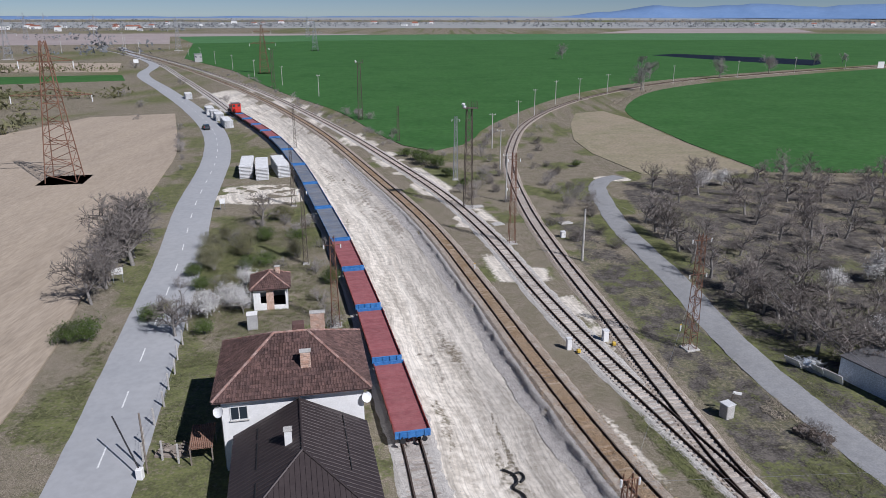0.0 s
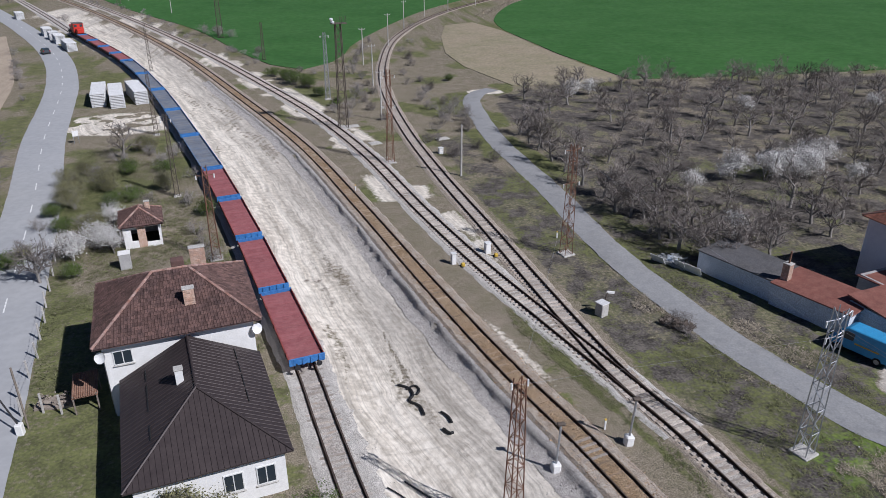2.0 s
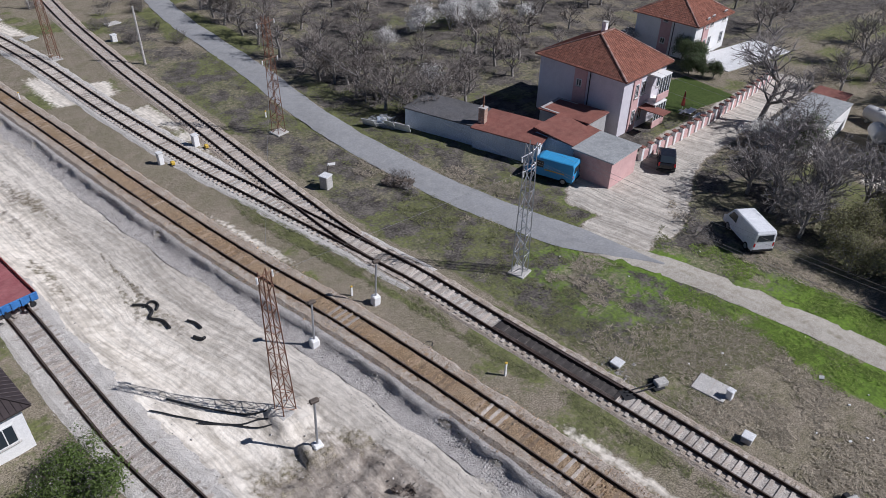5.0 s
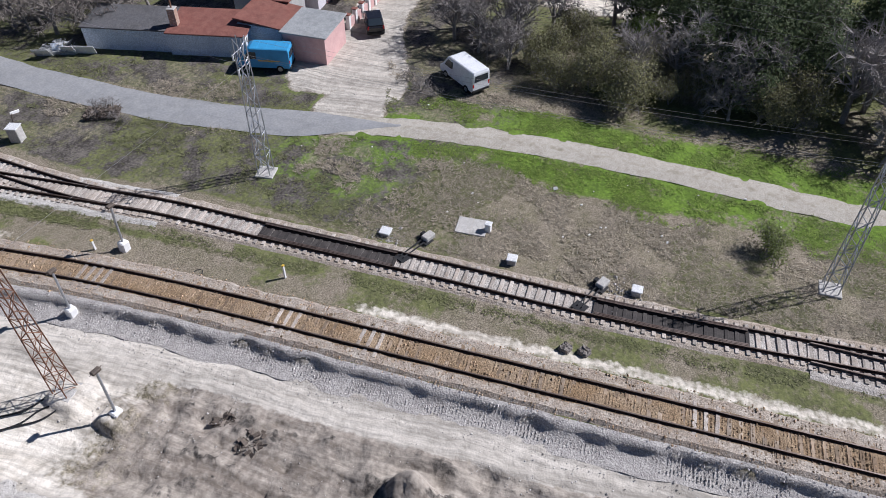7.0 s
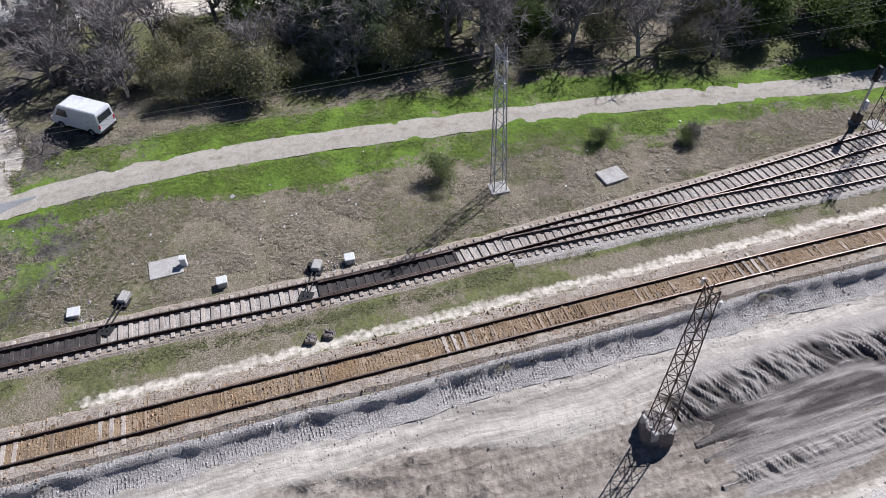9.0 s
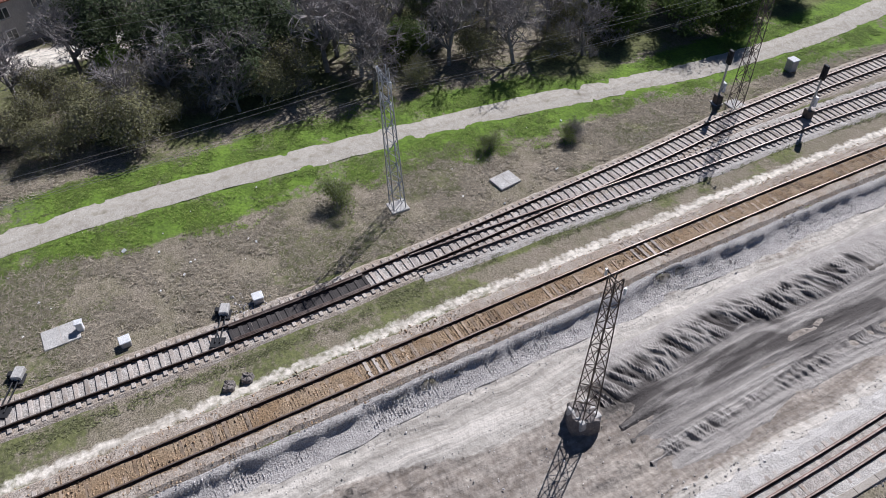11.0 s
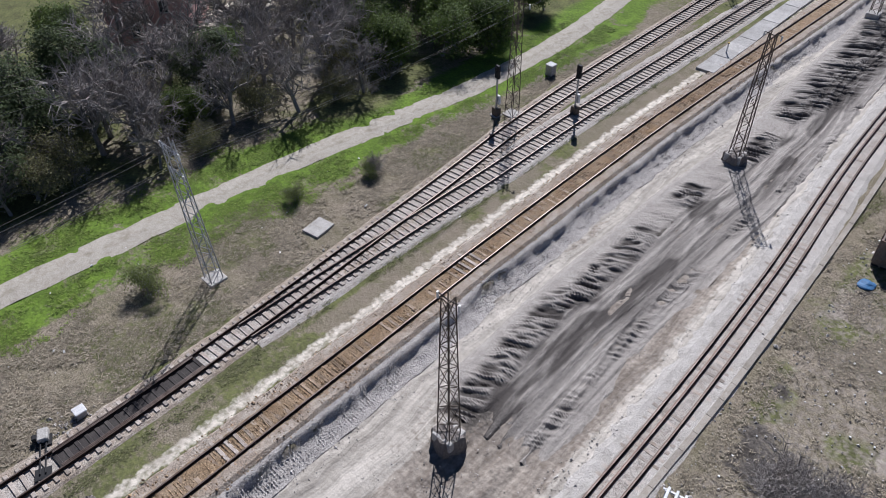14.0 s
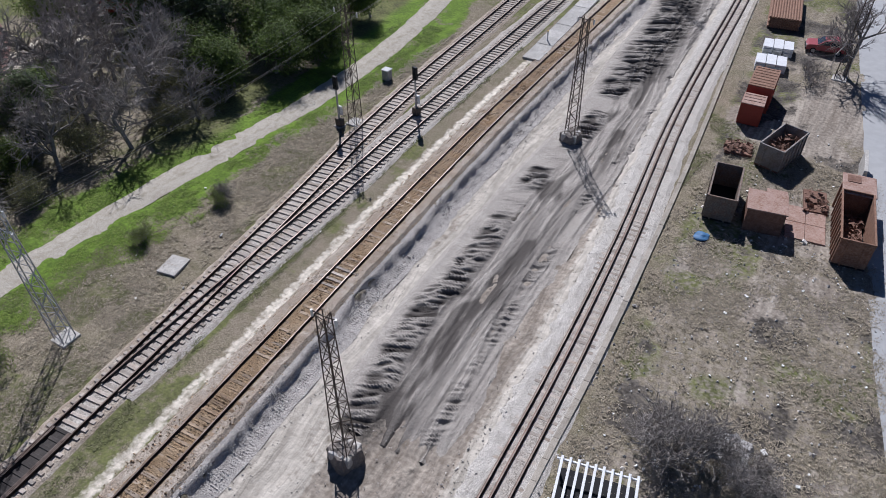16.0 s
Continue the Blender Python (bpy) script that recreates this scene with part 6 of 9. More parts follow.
station_house()
station_annex()
ruined_hut()
villa(58.4, 52.5, 10, 8.3, 11.0, 6.5, 9.3, "two-storey lilac and pink villa with a red tile roof", singles=280)
villa(84.5, 62.5, 10, 9.0, 9.0, 4.8, 7.4, "white house with a red tile roof behind the villa", "render_white", 0, 15, False)
g = flat_building("garage", "pink rendered garage with a cracked grey flat roof", 48.4, 41.6, 13, 4.8, 4.2, 2.75, "render_pink", "felt_grey", 0.25, category="garage")
part("garage_door", boxbm((2.4, -1.4, 0), (2.45, 1.2, 2.2), 0.01), M["render_pink"], g)
# the long row of sheds behind the pale wall
r1 = flat_building("shed_row", "long low shed with pale blue walls and dark felt roof", 41.4, 58.1, -66, 8.4, 4.2, 2.15, "render_blue", "felt_dark", 0.15, 0.06)
r2 = flat_building("shed_row", "low shed with faded red-brown sheet roof and pale blue front", 44.4, 50.6, -66, 7.4, 4.4, 2.2, "render_blue", "sheet_red", 0.2, 0.07)
chimney(r2, -3.3, -0.8, 2.2, 4.0, 0.7, 0.7)
part("chimney_pipe", barbm((-3.3, -0.8, 4.0), (-3.3, -0.8, 5.3), 0.09, 8), M["steel_rust"], r2)
r3 = flat_building("lean_to", "lean-to with brown sheet roof and a glazed front", 48.0, 46.6, 13, 4.6, 4.6, 2.5, "render_blue", "sheet_red", 0.2, 0.10, ((-1.0, 1.2, 1.4, 0.7), (0.8, 1.2, 1.4, 0.7)))
flat_building("outbuilding", "dark low outbuilding roof between villa and sheds", 51.6, 49.6, 13, 3.6, 6.0, 2.9, "render_grey", "sheet_red", 0.2, -0.04)
flat_building("shed", "long grey flat-roofed shed with a white parapet", 72.6, 35.0, 12, 11.5, 4.4, 2.8, "render_white", "felt_grey", 0.1)
flat_building("hut", "small brown hut at the end of the long shed", 80.5, 37.5, 12, 3.2, 3.4, 2.3, "wood_old", "sheet_red", 0.2, category="hut")
v3 = thing("house", "grey unplastered two-storey house with a red tile roof", "house", pose(79.6, 24.4, 0, 0, 0, -56))
walls(v3, 9.5, 8.6, 4.7, M["render_grey"])
hip_roof(v3, 9.5, 8.6, 4.7, 7.2, 2.0, "tile_red", 0.45, seed=25)
for z in (0.7, 2.9):
    for x in (-3.2, 0.2, 3.0):
        window(v3, x, -4.306, z, 1.1, 1.1, 0)
part("skylight", boxbm((0.9, -2.6, 5.95), (1.7, -1.8, 6.1), 0.03, Matrix.Identity(4)), M["glass"], v3)
v4 = thing("house", "two-storey house with a pale wall and red roof beyond the wood", "house", pose(84, -18, 0, 0, 0, -30))
walls(v4, 10, 9, 5.6, M["render_pink"])
hip_roof(v4, 10, 9, 5.6, 8.0, 2.5, "tile_red", 0.5, seed=35)
for z in (0.9, 3.6):
    for x in (-3.4, -0.4, 2.6):
        window(v4, x, -4.506, z, 1.0, 1.4, 0)
    for y in (-2.0, 1.6):
        window(v4, -5.006, y, z, 1.0, 1.4, 3)
v5 = thing("house", "red brick house among the trees", "house", pose(90, -42, 0, 0, 0, -20))
walls(v5, 10, 9, 5.0, M["container_red"])
hip_roof(v5, 10, 9, 5.0, 7.4, 2.5, "tile_red", 0.5, seed=45)
for x in (-3, 0, 3):
    window(v5, x, -4.506, 2.6, 1.0, 1.3, 0)
# pale slab yard and white wall behind the villa
part("paving", boxbm((82, 52, -0.1), (96, 58, 0.09), 0.02), M["concrete_new"], tagged(thing("paved_yard", "pale concrete paved yard beside the white house", "paving", kind="structure")))
t = thing("garden_lawn", "clipped green lawn in the villa's garden", "lawn", kind="structure")
part("turf", boxbm((66, 46.5, -0.1), (76, 54, 0.07), 0.03), M["leaf_fresh"], t)


def pillar_fence():
    f = thing("garden_wall", "low wall with white pillars and red coping along the drive", "wall")
    pos, d = spline([(53.6, 41.4), (63.2, 42.6), (78, 45.6), (86, 47.6)], 1.45)
    pm = bpy.data.meshes.new("pillar")
    bm = boxbm((-0.2, -0.2, -0.1), (0.2, 0.2, 1.45), 0.03)
    bm.to_mesh(pm)
    bm.free()
    pm.materials.append(M["render_white"])
    for p, q in zip(pos, d):
        o = new("pillar", pm)
        o.parent = f
        o.matrix_basis = Matrix.Translation((p[0], p[1], 0)) @ Matrix.Rotation(math.atan2(q[1], q[0]), 4, "Z")
        cap = boxbm((-0.28, -0.28, 1.45), (0.28, 0.28, 1.56), 0.03)
        cap.transform(o.matrix_basis)
        part("coping", cap, M["sheet_red"], f)
    for a, b in zip(pos[:-1], pos[1:]):
        e = (b - a) / np.linalg.norm(b - a)
        m = Matrix.Translation((*((a + b) / 2), 0)) @ Matrix.Rotation(math.atan2(e[1], e[0]), 4, "Z")
        part("panel", boxbm((-0.52, -0.08, -0.1), (0.52, 0.08, 0.95), 0.01, m), M["render_pink"], f)


pillar_fence()


# ---- wagons and the locomotive ----
def along_wagons():
    pos, d = spline(WAGON, 0.25)
    i0 = int(np.argmin(np.abs(pos[:, 1] - 49.0)))
    return pos[:i0 + 1][::-1], d[:i0 + 1][::-1]


wag_pos, wag_dir = along_wagons()


def on_siding(s):
    i = min(int(s / 0.25), len(wag_pos) - 1)
    p, q = wag_pos[i], wag_dir[i]
    return Matrix.Translation((p[0], p[1], 0.28)) @ Matrix.Rotation(math.atan2(q[1], q[0]), 4, "Z")


def flat_wagon(label, L, floor, ends, sides, group):
    w = thing("flat_wagon", label, "railway wagon", group=group)
    hw = 1.4
    part("floor", boxbm((-L / 2, -hw, 0.92), (L / 2, hw, 1.02), 0.01), M[floor], w)
    n = int(L / 0.55)
    pl = boxbm((-0.24, -hw + 0.08, 1.02), (0.24, hw - 0.08, 1.045), 0.008)
    me = bpy.data.meshes.new("floor_plank")
    pl.to_mesh(me)
    pl.free()
    me.materials.append(M[floor])
    for i in range(n):
        o = new("floor_plank", me)
        o.parent = w
        o.location = (-L / 2 + (i + 0.5) * L / n, 0, 0)
    for s in (-1, 1):
        k = max(4, int(L / 2.4))
        for i in range(k):
            x0, x1 = -L / 2 + i * L / k + 0.03, -L / 2 + (i + 1) * L / k - 0.03
            lo, hi = sorted((s * hw, s * (hw + 0.05)))
            flap = part("side_board", boxbm((x0, lo, 0.95), (x1, hi, 1.3), 0.01), M[sides], w)
            part("hinge", boxbm(((x0 + x1) / 2 - 0.05, min(s * (hw + 0.05), s * (hw + 0.09)), 0.9), ((x0 + x1) / 2 + 0.05, max(s * (hw + 0.05), s * (hw + 0.09)), 1.3)), M["wagon_under"], flap)
        part("side_sill", boxbm((-L / 2, min(s * (hw - 0.16), s * hw), 0.62), (L / 2, max(s * (hw - 0.16), s * hw), 0.915), 0.01), M["wagon_under"], w)
        e = s * L / 2
        lo, hi = sorted((e, e + s * 0.1))
        end = part("end_board", boxbm((lo, -hw - 0.05, 0.72), (hi, hw + 0.05, 1.36), 0.015), M[ends], w)
        for yy in (-1.0, -0.33, 0.33, 1.0):
            l2, h2 = sorted((e + s * 0.1, e + s * 0.17))
            part("end_post", boxbm((l2, yy - 0.07, 0.72), (h2, yy + 0.07, 1.36), 0.01), M[ends], end)
        for yy in (-0.87, 0.87):
            b = part("buffer", barbm((e + s * 0.1, yy, 0.78), (e + s * 0.5, yy, 0.78), 0.09, 8), M["wagon_under"], w)
            part("buffer_head", barbm((e + s * 0.5, yy, 0.78), (e + s * 0.56, yy, 0.78), 0.23, 12), M["wagon_under"], b)
        part("coupling", barbm((e + s * 0.1, 0, 0.75), (e + s * 0.5, 0, 0.55), 0.06, 6), M["wagon_under"], w)
    for x in ((-L * 0.32, L * 0.32) if L < 15 else (-L * 0.36 - 0.9, -L * 0.36 + 0.9, L * 0.36 - 0.9, L * 0.36 + 0.9)):
        ax = part("axle", barbm((x, -1.0, 0.43), (x, 1.0, 0.43), 0.08, 8), M["wagon_under"], w)
        for s in (-1, 1):
            part("wheel", barbm((x, s * 0.70, 0.43), (x, s * 0.82, 0.43), 0.43, 16), M["rail_rust"], ax)
            part("axle_box", boxbm((x - 0.35, s * 1.0 - 0.1, 0.35), (x + 0.35, s * 1.0 + 0.1, 0.62), 0.02), M["wagon_under"], ax)
    return w


red_w = flat_wagon("flat railway wagon with red floor and blue end boards", 12.1, "wagon_floor", "wagon_blue", "wagon_red", "train of flat wagons")
blue_w = flat_wagon("long flat railway wagon with worn blue floor and bright blue ends", 18.2, "wagon_floor_blue", "wagon_blue", "wagon_blue", "train of flat wagons")
s = 6.3
red_w.matrix_basis = on_siding(s)
for i in range(3):
    s += 13.35
    copy_thing(red_w, on_siding(s))
s += 6.4 + 9.6
blue_w.matrix_basis = on_siding(s)
for i in range(4):
    s += 19.3
    copy_thing(blue_w, on_siding(s))
s += 9.6 + 6.6
for i in range(4):
    c = copy_thing(red_w, on_siding(s))
    s += 13.35


def locomotive(m):
    t = thing("locomotive", "red diesel shunting locomotive at the head of the wagons", "locomotive", m)
    part("frame", boxbm((-6.5, -1.45, 0.75), (6.5, 1.45, 1.25), 0.05), M["wagon_under"], t)
    part("bonnet", boxbm((-6.0, -0.95, 1.25), (0.8, 0.95, 2.9), 0.15), M["loco_red"], t)
    part("rear_bonnet", boxbm((3.6, -0.95, 1.25), (6.0, 0.95, 2.6), 0.15), M["loco_red"], t)
    cab = part("cab", boxbm((0.8, -1.45, 1.25), (3.6, 1.45, 4.0), 0.12), M["loco_red"], t)
    part("roof", boxbm((0.6, -1.5, 4.0), (3.8, 1.5, 4.15), 0.06), M["skip_grey"], t)
    for s in (-1, 1):
        part("cab_window", boxbm((1.1, s * 1.455 - 0.01, 2.7), (3.3, s * 1.455 + 0.01, 3.6)), M["glass"], cab)
        for y in (-0.8, 0.8):
            part("cab_window", boxbm((0.785 if s < 0 else 3.605, y - 0.4, 3.0), (0.795 if s < 0 else 3.615, y + 0.4, 3.7)), M["glass"], cab)
    part("stripe", boxbm((-6.03, -0.97, 2.0), (0.79, 0.97, 2.18)), M["frame"], t)
    part("exhaust", barbm((-3.0, 0, 2.9), (-3.0, 0, 3.3), 0.18, 10), M["wagon_under"], t)
    for x in (-4.8, -2.6, 2.6, 4.8):
        part("axle", barbm((x, -1.0, 0.5), (x, 1.0, 0.5), 0.5, 14), M["wagon_under"], t)


locomotive(on_siding(s + 0.6))


# ---- concrete sleeper stacks ----
def sleeper_stack(x, y, rot, layers, deep, label):
    """Sleepers lie across; those of the front and the top are single pieces, the core is joined."""
    t = thing("sleeper_stack", label, "stack of sleepers", pose(x, y, 0, 0, 0, rot), "sleeper stacks beside the siding")
    bm = boxbm((-1.3, -0.14, 0), (1.3, 0.14, 0.2), 0.025)
    for v in bm.verts:
        if v.co.z > 0.1 and abs(v.co.x) < 0.6:
            v.co.z -= 0.05
    me = bpy.data.meshes.new("concrete_sleeper")
    bm.to_mesh(me)
    bm.free()
    me.materials.append(M["concrete_new"])
    rng = random.Random(int(x))
    V, F = [], []
    for k in range(layers):
        for i in range(deep):
            p = Vector((rng.uniform(-0.08, 0.08), i * 0.34, 0.05 + k * 0.3))
            if i == 0 or k == layers - 1:
                o = new("concrete_sleeper", me)
                o.parent = t
                o.location = p
            else:
                b = len(V)
                V += [p + Vector((sx * 1.3, sy * 0.14, sz)) for sz in (0, 0.2) for sx, sy in ((-1, -1), (1, -1), (1, 1), (-1, 1))]
                F += [tuple(b + q for q in f) for f in ((4, 5, 6, 7), (0, 1, 5, 4), (1, 2, 6, 5), (2, 3, 7, 6), (3, 0, 4, 7))]
        if k < layers - 1:
            for xx in (-0.8, 0.8):
                part("batten", boxbm((xx - 0.05, -0.1, 0.25 + k * 0.3), (xx + 0.05, deep * 0.34, 0.35 + k * 0.3)), M["wood_old"], t)
    tagged(pymesh("stack_core", V, F, M["concrete_new"], t), kind="stuff")


for x, y, r in ((-41.5, 147.5, 12), (-37.6, 145.8, 14), (-33.6, 148.5, 20)):
    sleeper_stack(x, y, r, 9, 36, "long stack of new pale concrete sleepers")
for x, y, n in ((-64.8, 217, 30), (-72, 232, 20), (-80, 248, 20), (-103, 294, 20), (-76, 240, 12)):
    sleeper_stack(x, y, 24, 8, n, "farther stack of pale concrete sleepers by the road")


# ---- masts, pylons and posts ----
def lattice(name, label, category, x, y, h, w0, w1, mat, rot=0.0, z=None, r=0.045, arms=(), block=True, panels=None, lean=(0, 0), group="", brace_r=None):
    z = gz(x, y) if z is None else z
    t = thing(name, label, category, Matrix.Translation((x, y, z)) @ Matrix.Rotation(radians(rot), 4, "Z") @ Matrix.Rotation(radians(lean[0]), 4, "X") @ Matrix.Rotation(radians(lean[1]), 4, "Y"), group)
    cor = ((-1, -1), (1, -1), (1, 1), (-1, 1))
    wd = lambda k: w0 + (w1 - w0) * k
    for cx, cy in cor:
        part("leg", barbm((cx * w0 / 2, cy * w0 / 2, -0.2), (cx * w1 / 2, cy * w1 / 2, h), r), M[mat], t)
    n = panels or max(6, int(h / ((w0 + w1) / 2 * 1.15)))
    for side in range(4):
        a, b = cor[side], cor[(side + 1) % 4]
        bm = bmesh.new()
        for i in range(n):
            k0, k1 = i / n, (i + 1) / n
            p, q = (a, b) if (i + side) % 2 else (b, a)
            bar(bm, (p[0] * wd(k0) / 2, p[1] * wd(k0) / 2, h * k0), (q[0] * wd(k1) / 2, q[1] * wd(k1) / 2, h * k1), brace_r or r * 0.62)
            if i % 2 == 0:
                bar(bm, (a[0] * wd(k0) / 2, a[1] * wd(k0) / 2, h * k0), (b[0] * wd(k0) / 2, b[1] * wd(k0) / 2, h * k0), brace_r or r * 0.55)
        part("lattice_bracing", bm, M[mat], t)
    for az, length, drop in arms:
        for s in (-1, 1):
            arm = part("crossarm", barbm((0, 0, az), (s * length, 0, az + drop), r * 0.9), M[mat], t)
            part("insulator", barbm((s * length, 0, az + drop + 0.02), (s * length, 0, az + drop - 0.4), 0.07, 8), M["porcelain"], arm)
    if block:
        part("footing", boxbm((-w0 * 0.75, -w0 * 0.75, -0.6), (w0 * 0.75, w0 * 0.75, 0.12), 0.04), M["concrete"], t)
    return t


# rusty lattice masts in the yard
yard_masts = "lattice masts of the yard"
lattice("lattice_mast", "rusty orange lattice mast among dug earth and cables", "mast", 9.6, 31.0, 10.9, 0.95, 0.5, "steel_rust", 12, arms=((10.7, 0.5, 0.05),), group=yard_masts, z=-0.35)
lattice("lattice_mast", "brown lattice mast on a cut block of earth", "mast", 18.9, -12.6, 11.2, 0.95, 0.5, "steel_brown", 12, arms=((11.0, 0.7, 0.1),), group=yard_masts, z=0.25)
lattice("lattice_mast", "brown lattice mast on a cut block of earth", "mast", 27.6, -49.8, 11.2, 0.95, 0.5, "steel_brown", 12, arms=((11.0, 0.7, 0.1),), group=yard_masts, z=0.25)
lattice("lattice_mast", "brown lattice mast on a cut block of earth", "mast", 37.2, -88, 11.2, 0.95, 0.5, "steel_brown", 12, group=yard_masts, z=0.0)
lattice("lattice_mast", "rusty lattice mast between the siding and the garden", "mast", -11.9, 72.8, 10.4, 0.9, 0.45, "steel_rust", 12, arms=((9.4, 0.9, 0.1),), group=yard_masts)
lattice("lattice_mast", "slim brown lattice mast behind the wagons", "mast", -19.0, 93.5, 11.0, 0.6, 0.35, "steel_brown", 12, arms=((10.2, 0.6, 0.1),), group=yard_masts)
lattice("lattice_mast", "slim brown lattice mast behind the wagons", "mast", -38.5, 185, 11.0, 0.7, 0.35, "steel_brown", 12, group=yard_masts)
lattice("lattice_mast", "slim brown lattice mast behind the wagons", "mast", -27, 125, 11.0, 0.7, 0.35, "steel_brown", 12, group=yard_masts)
# catenary-like masts east of the curve
east = "lattice masts beside the curving line"
lattice("lattice_mast", "slim galvanised lattice mast with switchgear and cross-arms", "mast", 31.0, 33.6, 11.4, 0.95, 0.6, "steel_grey", 20, arms=((10.6, 1.3, 0.2), (9.3, 0.9, 0.15)), group=east)
lattice("lattice_mast", "grey lattice mast with insulators leaning slightly in the grass", "mast", 39.5, -6.5, 11.6, 0.95, 0.55, "steel_grey", 10, arms=((10.9, 1.2, 0.2), (9.2, 0.8, 0.1)), group=east, lean=(-1.0, 2.5))
lattice("lattice_mast", "dark lattice mast standing beside a signal", "mast", 44.6, -38.4, 11.6, 0.95, 0.55, "steel_brown", 10, arms=((10.9, 1.2, 0.2),), group=east)
lattice("lattice_mast", "dark lattice mast beside the far tracks", "mast", 56.5, -84, 11.6, 0.95, 0.55, "steel_brown", 10, arms=((10.9, 1.2, 0.2),), group=east)
lattice("lattice_mast", "brown lattice mast with a cross-arm beside the lane", "mast", 25.6, 67.2, 12.4, 1.0, 0.5, "steel_rust", 18, arms=((11.7, 1.1, 0.2), (8.2, 1.0, 0.0)), group=east)
lattice("lattice_mast", "rusty slim lattice mast beside the curve", "mast", 10.4, 103, 13.8, 1.0, 0.5, "steel_rust", 8, arms=((12.8, 0.9, 0.1), (8.6, 0.9, 0.0)), group=east)
lattice("lattice_mast", "grey slim lattice mast by the field edge", "mast", 2.6, 146.5, 13.2, 0.9, 0.45, "steel_grey", 8, arms=((12.4, 0.8, 0.1),), group=east)
lattice("lattice_mast", "thin lattice mast by the green field", "mast", -12.2, 194, 9.5, 0.7, 0.4, "steel_brown", 8, group=east)
lattice("lattice_mast", "lattice mast beside the service road", "mast", 12.2, -77.5, 11.6, 0.95, 0.55, "steel_brown", 10, arms=((10.9, 1.2, 0.2),))


def flood_tower(x, y, h, label):
    t = lattice("floodlight_tower", label, "floodlight tower", x, y, h, 1.5, 0.9, "steel_brown", 10, r=0.07)
    part("platform", boxbm((-1.2, -0.8, h), (1.4, 0.8, h + 0.08)), M["steel_brown"], t)
    for i, yy in enumerate((-0.6, 0.0, 0.6)):
        part("railing", barbm((1.3, -0.7, h + 0.4 + i * 0.35), (1.3, 0.7, h + 0.4 + i * 0.35), 0.03), M["steel_brown"], t)
    for xx in (-0.2, 0.55, 1.3):
        for yy in (-0.7, 0.7):
            part("railing_post", barbm((xx, yy, h), (xx, yy, h + 1.1), 0.03), M["steel_brown"], t)
    for i in range(4):
        m = Matrix.Translation((-1.1 - 0.1 * (i % 2), -0.6 + 0.4 * i, h + 0.35 + 0.35 * (i % 2))) @ Matrix.Rotation(1.9, 4, "Y")
        bm = bmesh.new()
        bar(bm, (0, 0, 0), (0, 0, 0.35), 0.14, 10, 0.3)
        bm.transform(m)
        part("floodlight", bm, M["porcelain"], t)
    return t


flood_tower(4.5, 124, 17.6, "tall brown lattice floodlight tower with lamps and platform")
flood_tower(-27.1, 236, 18.0, "tall lattice floodlight tower at the field edge")
flood_tower(-79.7, 343, 17.0, "tall lattice floodlight tower farther down the line")


def power_pylon(x, y, h, rot, w, label, mat="steel_rust"):
    t = lattice("power_pylon", label, "pylon", x, y, h, w, w * 0.16, mat, rot, r=0.11, arms=(), panels=14, block=True, brace_r=0.07)
    for az, le in ((h * 0.62, h * 0.27), (h * 0.86, h * 0.18)):
        for s in (-1, 1):
            bm = bmesh.new()
            for yy in (-0.3, 0.3):
                bar(bm, (0, yy, az), (s * le, 0, az + 0.1), 0.07)
                bar(bm, (0, yy, az + 1.3), (s * le, 0, az + 0.15), 0.06)
            for k in range(1, 6):
                bar(bm, (s * le * k / 6, 0.2 * (1 - k / 6), az + 0.1), (s * le * (k - 0.5) / 6, 0, az + 1.3 * (1 - k / 6)), 0.045)
            arm = part("crossarm", bm, M[mat], t)
            part("insulator", barbm((s * le, 0, az), (s * le, 0, az - 1.4), 0.1, 8), M["porcelain"], arm)
    return t


power_pylon(-78.6, 145.5, 28.0, 12, 6.0, "tall rusty power pylon standing in the ploughed field")
for x, y, h in ((-104, 427, 27), (-120, 695, 26), (-330, 560, 30), (-250, 700, 30), (-420, 900, 32), (-560, 1000, 34), (-200, 1100, 30), (-640, 1200, 34)):
    power_pylon(x, y, h, 20, 5.5, "distant grey power pylon above the fields", "steel_grey" if h != 27 else "steel_rust")


def post(name, label, category, x, y, h, r=0.14, mat="concrete", group="", arm=0.0, r2=None):
    t = thing(name, label, category, Matrix.Translation((x, y, gz(x, y))), group)
    part("shaft", barbm((0, 0, -0.3), (0, 0, h), r, 8, r2 or r * 0.7), M[mat], t)
    if arm:
        a = part("crossarm", barbm((-arm, 0, h - 0.4), (arm, 0, h - 0.4), 0.06), M[mat], t)
        for s in (-1, 1):
            part("insulator", barbm((s * arm, 0, h - 0.38), (s * arm, 0, h - 0.1), 0.06, 8), M["porcelain"], a)
    return t


post("concrete_pole", "plain round concrete pole beside the curve", "pole", 19.6, 95, 7.4, 0.17)
line_poles = "poles along the curving line"
for x, y, h in ((11.6, 128, 9), (12.7, 157, 9), (12.6, 183, 9), (22.0, 211, 9), (31, 245, 9), (43, 277.5, 9), (54, 288, 9), (69.5, 308, 9), (91, 331, 9), (114, 362, 9), (160, 398, 9), (206, 430, 9), (250, 457, 9)):
    post("line_pole", "slim pale concrete line pole beside the railway", "pole", x, y, h, 0.15, "concrete", line_poles, 0.7)
for k in range(9):
    x, y = -52 - 26 * k, 304 + 50 * k
    post("line_pole", "slim line pole beside the main railway", "pole", x, y, 9, 0.15, "concrete", "poles along the main line", 0.7)
